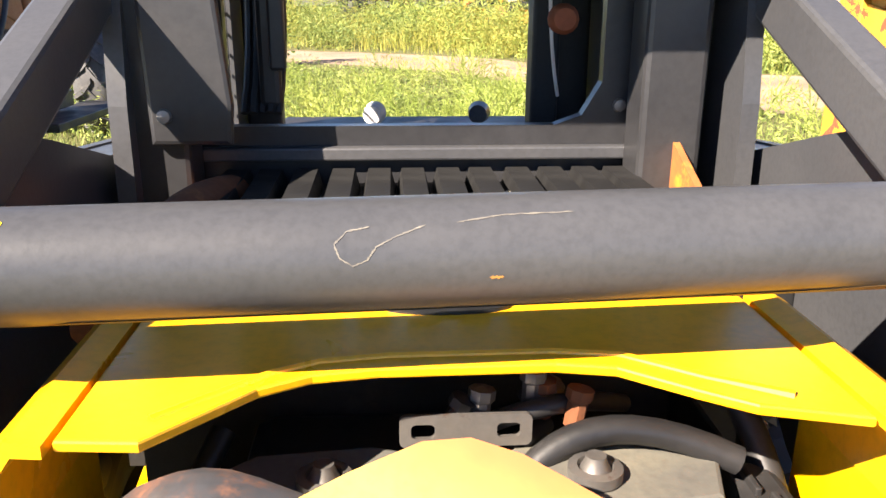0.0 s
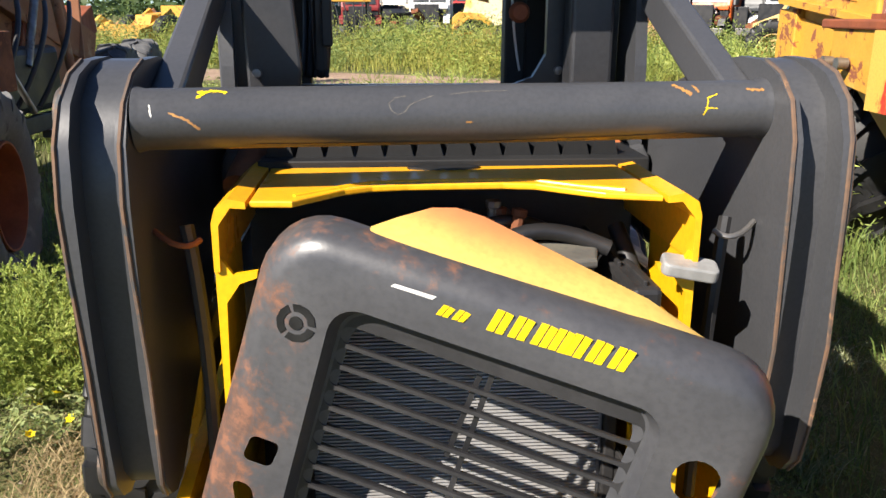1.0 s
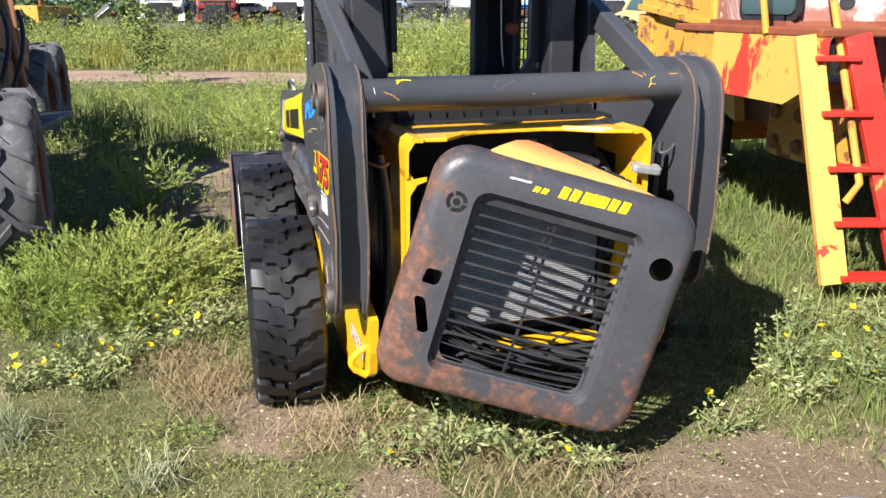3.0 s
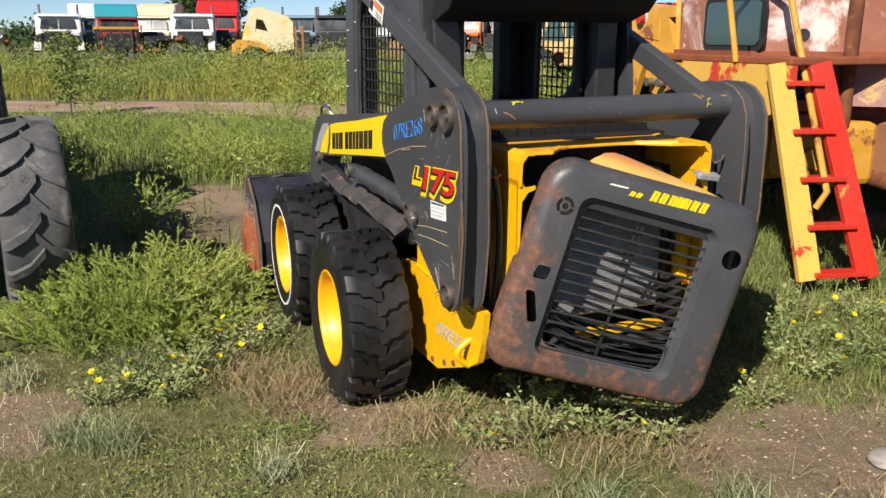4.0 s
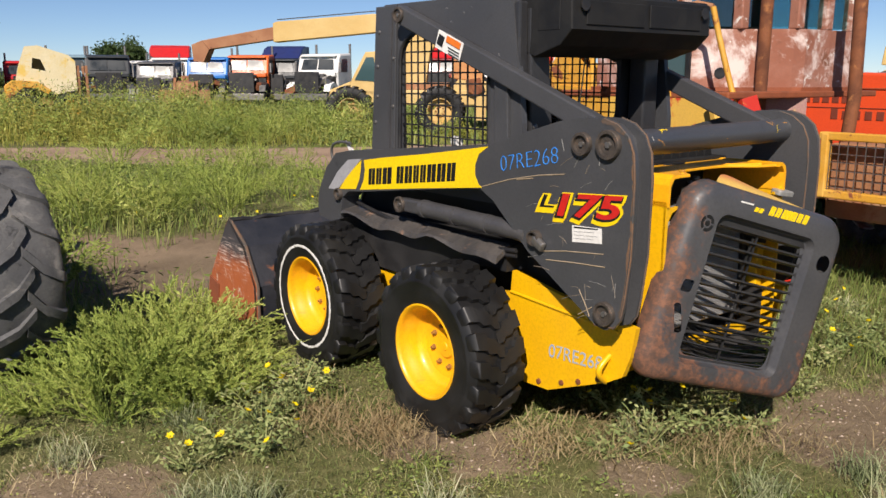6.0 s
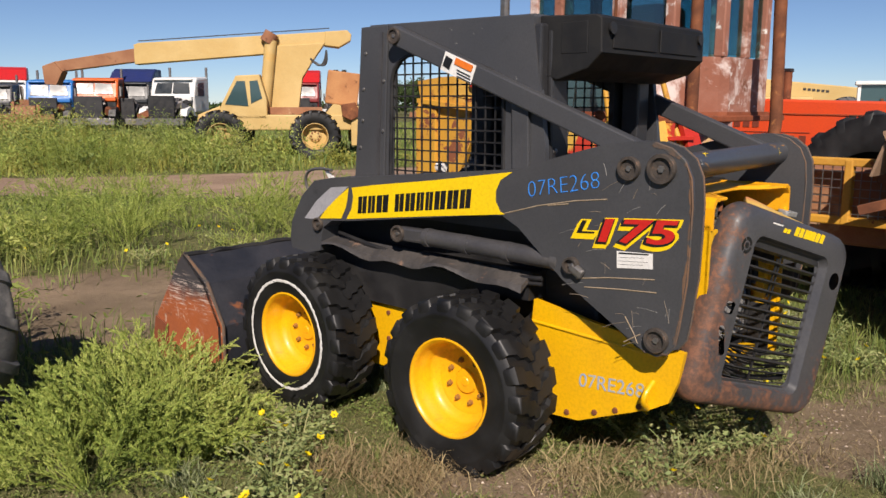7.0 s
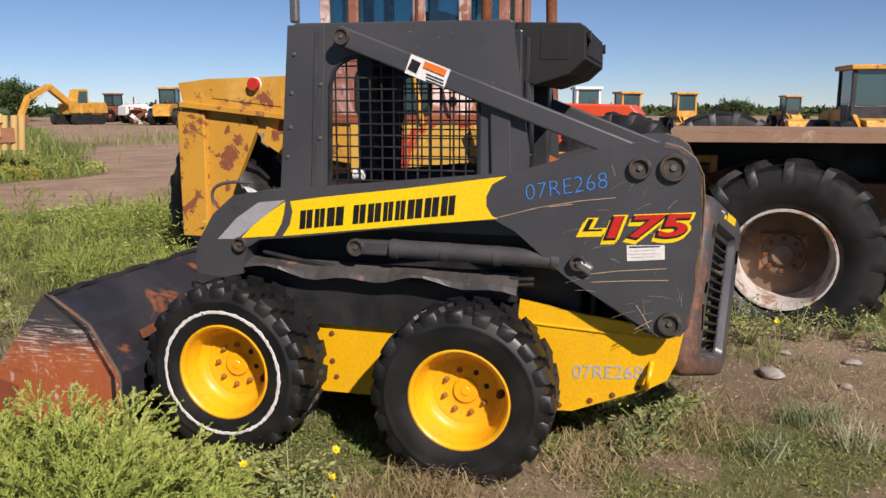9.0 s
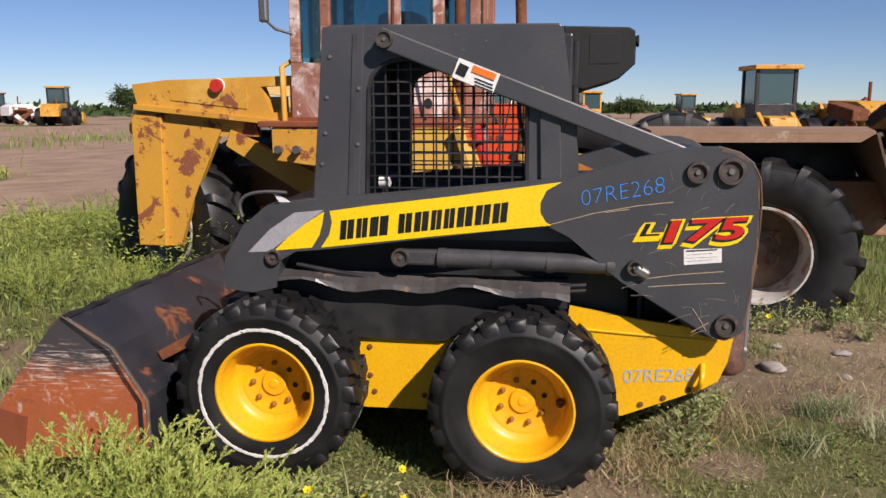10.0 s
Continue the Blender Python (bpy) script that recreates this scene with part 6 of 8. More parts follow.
    # fender and rear wheel
    plate_part("fender_top", [[(2.45, 0.90), (3.75, 0.95), (3.75, -1.0), (2.45, -0.72)]], 1.405, 1.425, flat, "rusty_sheet", t, "broad brown rusty fender sheet")
    # black panel added under the fender, standing in for the shade there
    box_part("fender_wall", (3.56, -1.0, 0.45), (3.60, 0.93, 1.40), "black", t, "added black panel for the shade under the fender", 0.004)
    plate_part("fender_edge", [[(0.90, 1.404), (0.86, 1.33), (-0.62, 1.34), (-0.72, 1.404)]], 2.45, 2.465, lateral, "rusty_sheet", t)
    plate_part("fender_end", [[(2.46, 1.40), (3.7, 1.40), (3.4, 0.70), (2.80, 0.70)]], -0.75, -0.73, lambda x, y, d: (x, d - 0.45 * (1.40 - y), y), "rusty_sheet", t, "sloping fender end plate")
    plate_part("fender_front", [[(2.47, 1.40), (3.7, 1.40), (3.65, 1.12), (2.50, 1.12)]], 0.86, 0.88, lambda x, y, d: (x, d + 0.35 * (1.40 - y), y), "rusty_sheet", t, "sloping rusty fender plate")
    yard_wheel(t, 2.66, 0.03, 0.46, 0.76, 0.60, "dark_rust_yellow", -4, "tyre", 16, "dirty_white", "flat lugged wheel with a white painted rim")
    yard_wheel(t, 4.4, 0.03, 0.46, 0.76, 0.60, "tan_rust", 176, "tyre", 16)
    box_part("rear_axle", (2.7, -0.15, 0.32), (4.4, 0.2, 0.62), "tan_rust", t)
    box_part("rear_frame", (3.05, -1.2, 0.55), (3.75, 0.6, 1.0), "tan_rust", t)
    return t


yard_tractor()


def loose_tyre(x, y, z, R, w, m):
    ob = thing("loose_tyre", m, "large worn black tyre standing loose in the yard", "tyre", "loose tyres")
    part("tyre", tyre_mesh(R, w, R * 0.5, 18, 0.30, R * 0.05, R * 0.055), "tyre", ob, "", True)
    return ob


loose_tyre(0, 0, 0, 0.78, 0.52, pose(4.35, 1.55, 0.76, 0, 24, -10))
loose_tyre(0, 0, 0, 0.78, 0.55, pose(5.3, 0.55, 0.77, 0, 6, 4))


def compressor():
    t = thing("towed_compressor", pose(5.75, 3.2, 0, 0, 0, 3), "orange-red towed air compressor with faded black lettering bars", "compressor")
    plate_part("canopy", [[(-1.75, 0.62), (-1.75, 1.52), (-1.65, 1.62), (1.65, 1.70), (1.75, 1.6), (1.75, 0.62)]], -0.7, 0.7, lateral, "orange_red", t, "orange-red sheet canopy", 0.02)
    for z in (1.62,):
        bm = B()
        beam(bm, (-0.712, -1.6, z - 0.13), (-0.712, 1.6, z - 0.09), 0.004, 0.008)
        part("panel_seam", bm, "rust_red", t)
    for y0, y1, z in ((0.45, -0.25, 1.36), (0.05, -0.75, 1.20)):
        for k in range(7):
            yy = y0 + (y1 - y0) * (k + 0.1) / 7
            box_part("letter_bar", (-0.706, yy - 0.07, z), (-0.702, yy, z + 0.085 + 0.02 * (k == 0)), surface("faded_lettering", (0.16, 0.035, 0.02), (0.2, 0.04, 0.02), 9, (0.5, 0.6)) if k == 0 and z > 1.3 else bpy.data.materials["faded_lettering"], t, "", 0.002)
    box_part("underline", (-0.706, -0.75, 1.31), (-0.702, 0.45, 1.318), bpy.data.materials["faded_lettering"], t, "", 0.001)
    for k in range(6):
        for j in range(4):
            box_part("vent_pane", (-0.708, -1.60 + 0.085 * k, 1.22 + 0.075 * j), (-0.702, -1.535 + 0.085 * k, 1.275 + 0.075 * j), "black" if j % 2 else "steel", t, "", 0.002)
    pipe_part("exhaust_pipe", [(0.1, -0.2, 1.6), (0.1, -0.2, 1.95)], 0.045, "rust", t, "short exhaust stack", 14)
    box_part("stack_cap", (0.06, -0.25, 1.95), (0.14, -0.15, 1.99), "black", t)
    box_part("chassis", (-0.6, -1.9, 0.45), (0.6, 1.9, 0.62), "black", t)
    for y in (-0.5, 0.5):
        for s in (-1, 1):
            yard_wheel(t, s * 0.75, y, 0.34, 0.36, 0.22, "white", 0 if s < 0 else 180, "old_tyre", 20)
    return t


compressor()


def boom_lift():
    t = thing("boom_lift", pose(38.0, 16.7, 0, 0, 0, -68) @ Matrix.Scale(2.05, 4), "cream boom lift with a long boxed arm", "boom lift")
    bm = B()
    beam(bm, (-1.6, 0, 1.31), (2.35, 0, 0.90), 0.4, 0.42, bevel=0.02)
    arm_ = part("boom", bm, "cream", t, "long cream boxed boom")
    for k in range(6):
        box_part("letter_bar", (0.35 + 0.1 * k, -0.206, 1.13 - 0.0104 * k), (0.42 + 0.1 * k, -0.201, 1.19 - 0.0104 * k), "black", arm_, "", 0.002)
    box_part("turret", (-1.5, -0.9, 0.6), (0.6, 0.9, 0.98), "cream", t, "cream turret body", 0.05)
    box_part("chassis", (-1.7, -1.0, 0.32), (1.7, 1.0, 0.6), "black", t)
    for x in (-1.3, 1.3):
        for s in (-1, 1):
            m = yard_wheel(t, x, s * 1.0, 0.48, 0.5, 0.35, "white", 90 * s)
    return t


boom_lift()


def mobile_crane():
    """The cream crane, built along its own boom."""
    d = Vector((0.575, 0.818, 0))
    t = thing("mobile_crane", pose(10.95, 19.3, 0, 0, 0, -36) @ Matrix.Scale(1.22, 4), "faded cream mobile crane with a long boxed boom", "crane")
    plate_part("boom", [[(-3.95, 2.18), (-3.95, 2.62), (-3.85, 2.66), (0.45, 2.98), (0.55, 2.80), (-0.15, 2.40), (-0.9, 2.46)]], -0.25, 0.25, across, "cream", t, "long faded cream boom", 0.01)
    plate_part("boom_tip", [[(0.40, 2.98), (0.92, 3.02), (1.02, 2.92), (1.0, 2.78), (0.72, 2.62), (0.38, 2.66)]], -0.3, 0.3, across, "cream", t, "", 0.02)
    plate_part("inner_boom", [[(-5.8, 1.98), (-5.75, 2.22), (-3.9, 2.55), (-3.9, 2.25)]], -0.17, 0.17, across, "tan_rust", t, "rusty inner boom section", 0.01)
    plate_part("boom_head", [[(-5.95, 1.72), (-5.98, 2.12), (-5.72, 2.22), (-5.55, 2.0), (-5.7, 1.7)]], -0.22, 0.22, across, "tan_rust", t, "", 0.01)
    plate_part("mast", [[(-0.95, 2.62), (0.40, 2.72), (0.10, 2.30), (-0.15, 1.9), (-0.25, 1.20), (-1.0, 1.20), (-0.92, 1.9)]], -0.32, 0.32, across, "cream", t, "cream mast", 0.02)
    pipe_part("lift_cylinder", [(-1.05, -0.36, 1.15), (-0.85, -0.36, 2.75)], 0.14, "cream", t, "thick cream lift cylinder", 18)
    pipe_part("lift_cylinder_cap", [(-0.95, -0.36, 2.70), (-0.82, -0.36, 2.92)], 0.17, "tan_rust", t, "", 18)
    for k in range(3):
        pipe_part("hose", bend((0.05, -0.33, 2.35), (0.35 + 0.08 * k, -0.4, 1.95), (0.42, -0.33, 2.55)), 0.02, "black", t)
    pipe_part("winch_rope", [(-3.9, 0, 2.72), (0.5, 0, 3.08)], 0.012, "black", t)
    # cab
    plate_part("cab", [[(-2.05, 0.95), (-1.95, 1.30), (-1.62, 1.92), (-1.1, 1.95), (-0.95, 1.40), (-0.95, 0.95)]], -1.05, -0.35, across, "cream", t, "cream cab", 0.02)
    plate_part("cab_window", [[(-1.88, 1.28), (-1.60, 1.80), (-1.42, 1.80), (-1.36, 1.24)]], -1.062, -1.05, across, "glass", t)
    plate_part("cab_window", [[(-1.30, 1.30), (-1.32, 1.80), (-1.14, 1.82), (-1.05, 1.42)]], -1.062, -1.05, across, "glass", t)
    plate_part("nose", [[(-2.55, 0.75), (-2.5, 1.05), (-2.0, 1.25), (-1.9, 0.75)]], -0.9, 0.9, across, "cream", t, "", 0.03)
    box_part("deck", (-2.4, -1.05, 0.70), (1.25, 1.05, 1.05), "cream", t, "cream carrier deck", 0.03)
    box_part("slew_ring", (-1.3, -0.7, 1.05), (0.3, 0.7, 1.22), "tan_rust", t)
    rusty = surface("orange_tan_rust", (0.46, 0.22, 0.08), (0.36, 0.15, 0.06), 1.6, (0.7, 0.9), patches=[(RUST_D, 3, 0.58, 0.66, 0.9)])
    box_part("counterweight", (-0.40, -0.65, -0.35), (0.36, 0.65, 0.42), rusty, t, "rusty counterweight box", 0.03, pose(0.80, 0, 1.62, 0, 7, 0))
    plate_part("deck_plate", [[(0.35, 1.05), (0.55, 1.30), (1.30, 1.18), (1.30, 1.0)]], -1.0, 1.0, across, "cream", t, "sloping cream deck plate", 0.01)
    plate_part("hook_block", [[(0.75, 1.02), (0.72, 1.28), (1.05, 1.34), (1.18, 1.05), (0.95, 0.92)]], -1.22, -1.05, across, "rust", t, "dark rusty hook block", 0.02)
    for xx in (1.30, 1.48, 1.62):
        pipe_part("tow_post", [(xx, -0.9, 0.45), (xx + 0.05, -0.9, 1.15)], 0.07, "cream", t, "cream outrigger post", 10)
    for xx in (-1.55, -1.35):
        pipe_part("air_cleaner", [(xx + 2.2, 0.3, 2.0), (xx + 2.2, 0.3, 2.12)], 0.06, "black", t, "", 10)
    box_part("outrigger", (0.95, -1.15, 0.35), (1.2, -0.95, 1.25), "cream", t, "cream outrigger leg")
    box_part("outrigger", (0.95, 0.95, 0.35), (1.2, 1.15, 1.25), "cream", t, "cream outrigger leg")
    box_part("bumper", (1.1, -1.0, 0.6), (1.5, 1.0, 0.9), "tan_rust", t)
    for x in (-2.0, 0.12):
        for s in (-1, 1):
            yard_wheel(t, x, s * 1.0, 0.56, 0.60, 0.40, "cream", 90 if s < 0 else -90, "tyre", 18, "cream")
    return t


mobile_crane()


# ---- row of scrapped trucks ----
COL = {}


def paint(name, c):
    if name not in COL:
        COL[name] = surface(name + "_truck_paint", c, [x * 0.85 for x in c], 1.5, (0.35, 0.6), patches=[([x * 0.5 + 0.05 for x in c], 2.5, 0.6, 0.75, 0.8)])
    return COL[name]


def truck(x, y, turn, colour, rgb, top=None, hood=True, words="", scale=1.0):
    """A scrapped road tractor with its hood off; its nose points along -y before it is turned."""
    mt = paint(colour, rgb)
    t = thing("truck", pose(x, y, 0, 0, 0, turn) @ Matrix.Scale(scale, 4), words or "scrapped %s truck tractor without its hood" % colour, "truck", "row of scrapped trucks")
    plate_part("cab", [[(-0.9, 1.0), (-1.0, 1.72), (-0.74, 2.45), (-0.55, 2.58), (0.75, 2.65), (0.8, 1.0)]], -1.05, 1.05, lateral, mt, t, "", 0.09)
    box_part("roof_visor", (-0.92, -0.92, 2.46), (0.92, -0.70, 2.52), mt, t, "", 0.02)
    plate_part("windscreen", [[(-0.84, 1.86), (-0.03, 1.86), (-0.03, 2.36), (-0.76, 2.33)]], -0.03, 0.0, lambda a, b, d: (a, -1.0 + (b - 1.75) * 0.35 + d, b), "truck_glass", t, "dark windscreen pane")
    plate_part("windscreen", [[(0.84, 1.86), (0.03, 1.86), (0.03, 2.36), (0.76, 2.33)]], -0.03, 0.0, lambda a, b, d: (a, -1.0 + (b - 1.75) * 0.35 + d, b), "truck_glass", t, "dark windscreen pane")
    box_part("cowl", (-0.98, -1.16, 1.52), (0.98, -0.95, 1.74), mt, t, "painted cowl below the windscreen", 0.05)
    for s in (-1, 1):
        plate_part("fender", [[(-2.15, 0.85), (-2.0, 1.15), (-1.6, 1.28), (-1.2, 1.15), (-1.05, 0.85), (-1.2, 0.85), (-1.6, 1.12), (-2.0, 0.85)]], s * 1.12, s * 0.80, lateral, mt if x % 1.0 > 0.35 else "black", t, "", 0.01)
    for s in (-1, 1):
        plate_part("side_window", [[(-0.62, 1.75), (-0.45, 2.35), (0.20, 2.38), (0.20, 1.75)]], s * 1.056, s * 1.05, lateral, "truck_glass", t)
        box_part("mirror", (s * 1.12, -0.95, 1.75), (s * 1.2, -0.88, 2.2), "steel", t)
        box_part("fuel_tank", (s * 1.1, 0.2, 0.5), (s * 0.65, 1.5, 0.98), "steel", t, "", 0.08)
        pipe_part("exhaust_stack", [(s * 0.9, 0.95, 0.9), (s * 0.9, 0.95, 3.1)], 0.06, "steel", t)
    if top:
        plate_part("roof_fairing", [[(-0.55, 2.60), (0.35, 3.15), (0.9, 3.3), (2.0, 3.3), (2.0, 1.0), (0.8, 1.0), (0.78, 2.6)]], -1.08, 1.08, lateral, paint(*top), t, "tall sleeper fairing", 0.08)
    box_part("engine", (-0.45, -2.1, 0.75), (0.45, -0.9, 1.6), "black", t, "bare dark engine", 0.05)
    box_part("firewall", (-0.95, -1.08, 0.8), (0.95, -0.97, 1.50), "black", t, "dark open engine wall", 0.01)
    box_part("front_axle", (-1.0, -1.75, 0.4), (1.0, -1.45, 0.62), "black", t, "", 0.02)
    for k in range(7):
        s = random.uniform(0.10, 0.28)
        box_part("engine_piece", (-s, -s, -s * 0.7), (s, s, s * 0.7), ("black", "black", "steel", "rust")[k % 4], t, "", 0.03, pose(random.uniform(-0.85, 0.85), random.uniform(-2.1, -1.1), random.uniform(0.7, 1.55), random.uniform(-40, 40), random.uniform(-40, 40), random.uniform(0, 90)))
    box_part("radiator", (-0.6, -2.25, 0.8), (0.6, -2.1, 1.75), "black", t, "", 0.02)
    for k in range(5):
        pipe_part("hose", bend((random.uniform(-0.6, 0.6), -2.1, 1.0), (random.uniform(-0.9, 0.9), -1.5, 1.9), (random.uniform(-0.6, 0.6), -1.0, 1.5)), 0.05, "black" if k % 2 else "steel", t)
    box_part("frame_rail", (-0.45, -2.3, 0.6), (0.45, 3.2, 0.8), "black", t)
    box_part("bumper", (-1.1, -2.45, 0.45), (1.1, -2.3, 0.75), "steel", t)
    for yy in (-1.6, 2.4):
        for s in (-1, 1):
            bm = B()
            lathe(bm, [(-0.14, 0.28), (-0.14, 0.46), (-0.10, 0.5), (0.10, 0.5), (0.14, 0.46), (0.14, 0.28)], 24, closed=True)
            part("tyre", bm, "tyre", t, "", True, pose(s * 0.95, yy, 0.5))
            bm = B()
            lathe(bm, [(-0.05, 0.0), (-0.05, 0.15), (0.03, 0.28), (0.05, 0.28), (0.05, 0.0)], 18)
            part("rim", bm, "steel", t, "", True, pose(s * 0.95, yy, 0.5, 0, 0, 0 if s < 0 else 180))
    return t

W_, R_ = ("white", (0.72, 0.72, 0.70)), ("red", (0.55, 0.02, 0.02))
truck(-7.6, 50.5, 4, *W_, scale=1.12)
truck(-6.0, 53.0, 10, *W_, top=W_, scale=1.1)
truck(-4.4, 48.6, 4, "dark red", (0.22, 0.02, 0.02), top=("teal", (0.03, 0.30, 0.36)), scale=1.05)
truck(-2.4, 53.5, -14, "cream", (0.62, 0.55, 0.38), top=("cream", (0.62, 0.55, 0.38)), scale=1.12)
truck(-0.3, 48.5, -6, *W_, scale=1.12)
truck(1.3, 52.5, -6, *R_, top=R_, scale=1.18)
truck(4.2, 53.5, -6, *R_, scale=1.0)
truck(5.7, 48.2, -10, "grey blue", (0.20, 0.30, 0.36), scale=1.1)
truck(7.7, 47.6, -12, "black", (0.03, 0.035, 0.04), scale=1.1)
truck(9.6, 49.5, -14, *W_, scale=1.0)
truck(9.4, 43.5, -30, "dark", (0.06, 0.06, 0.065), scale=0.95)
truck(12.0, 50.5, -20, *W_, top=R_, scale=1.1)
truck(12.2, 43.5, -32, "blue", (0.02, 0.17, 0.50), scale=1.05)
truck(14.3, 43.0, -34, "orange", (0.70, 0.13, 0.02), scale=1.1)
truck(16.4, 43.6, -38, "black", (0.02, 0.025, 0.05), top=("navy", (0.02, 0.03, 0.12)), scale=1.05)
truck(17.4, 40.0, -50, *W_, scale=1.12)
truck(26.0, 41.5, -38, "dark red", (0.22, 0.02, 0.02), top=R_, scale=1.1)
truck(28.5, 40.2, -52, *W_, scale=1.0)


def wreck_cab(x, y, turn):
    """A stripped dark cab frame with a yellow roof."""
    t = thing("stripped_cab", pose(x, y, 0, 0, 0, turn), "stripped black machine cab with a yellow roof", "cab")
    box_part("base", (-0.8, -0.8, 0.0), (0.8, 0.8, 0.7), "black", t)
    for sx in (-1, 1):
        for sy in (-1, 1):
            box_part("post", (sx * 0.75 - 0.04, sy * 0.75 - 0.04, 0.7), (sx * 0.75 + 0.04, sy * 0.75 + 0.04, 1.95), "black", t)
    box_part("roof", (-0.85, -0.85, 1.95), (0.85, 0.85, 2.05), "old_yellow", t, "yellow roof plate")
    box_part("console", (-0.3, -0.5, 0.7), (0.35, 0.2, 1.4), "black", t, "", 0.05)
    for k in range(4):
        pipe_part("torn_cable", bend((-0.7 + 0.4 * k, -0.8, 1.9), (-0.4 + 0.3 * k, -1.0, 1.2), (-0.6 + 0.4 * k, -0.8, 0.5)), 0.03, "black", t)
    return t


wreck_cab(-3.75, 36.0, 8)


def small_loader(x, y, turn, mt="old_yellow", cab=True, roof="old_yellow", scale=1.0, words="", arm=0.0, cab_mt="black"):
    """A wheel loader; its bucket points along -x before it is turned."""
    t = thing("wheel_loader", pose(x, y, 0, 0, 0, turn) @ Matrix.Scale(scale, 4), words or "old yellow wheel loader parked in the yard", "wheel loader", "parked wheel loaders")
    plate_part("body", [[(0.2, 0.9), (0.2, 1.75), (1.9, 1.70), (2.4, 1.5), (2.45, 0.75), (0.2, 0.7)]], -0.7, 0.7, across, mt, t, "", 0.04)
    plate_part("front_frame", [[(-1.5, 0.7), (-1.3, 1.4), (-0.2, 1.5), (0.2, 1.2), (0.2, 0.7)]], -0.45, 0.45, across, mt, t, "", 0.03)
    if cab:
        for sx in (-0.55, 0.65):
            for sy in (-0.62, 0.62):
                box_part("cab_post", (sx - 0.06, sy - 0.06, 1.5), (sx + 0.06, sy + 0.06, 2.95), cab_mt, t)
        box_part("cab_roof", (-0.75, -0.78, 2.95), (0.85, 0.78, 3.10), roof, t, "", 0.03)
        box_part("cab_base", (-0.6, -0.68, 1.2), (0.7, 0.68, 1.85), cab_mt, t, "", 0.02)
        for sy in (-1, 1):
            box_part("side_window", (-0.49, sy * 0.635, 1.86), (0.59, sy * 0.625, 2.94), "glass", t, "", 0.0)
        for sx in (-0.56, 0.66):
            box_part("window", (sx - 0.01, -0.56, 1.86), (sx + 0.01, 0.56, 2.94), "glass", t, "", 0.0)
        box_part("seat", (-0.1, -0.25, 1.85), (0.4, 0.25, 2.4), "black", t, "", 0.06)
    for s in (-1, 1):
        bm = B()
        beam(bm, (-0.4, s * 0.55, 1.55), (-2.0, s * 0.55, 0.55 + arm), 0.14, 0.26, bevel=0.02)
        part("lift_arm", bm, mt, t)
        for xx in (-0.95, 1.5):
            bm = B()
            lathe(bm, [(-0.26, 0.36), (-0.27, 0.60), (-0.2, 0.70), (0.2, 0.70), (0.27, 0.60), (0.26, 0.36)], 26, closed=True)
            part("tyre", bm, "tyre", t, "", True, pose(xx, s * 0.98, 0.70, 0, 0, 90))
            bm = B()
            lathe(bm, [(-0.14, 0.0), (-0.10, 0.2), (0.0, 0.37), (0.1, 0.37), (0.1, 0.0)], 18)
            part("rim", bm, mt, t, "", True, pose(xx, s * 1.0, 0.70, 0, 0, 90 if s < 0 else -90))
    plate_part("bucket", [[(-2.0, 1.05 + arm), (-2.6, 0.9 + arm), (-2.95, 0.1 + arm), (-2.2, 0.08 + arm), (-1.95, 0.35 + arm)]], -1.25, 1.25, across, mt, t, "", 0.02)
    pipe_part("exhaust", [(1.3, 0.2, 1.6), (1.3, 0.2, 2.4)], 0.06, "rust", t)
    return t


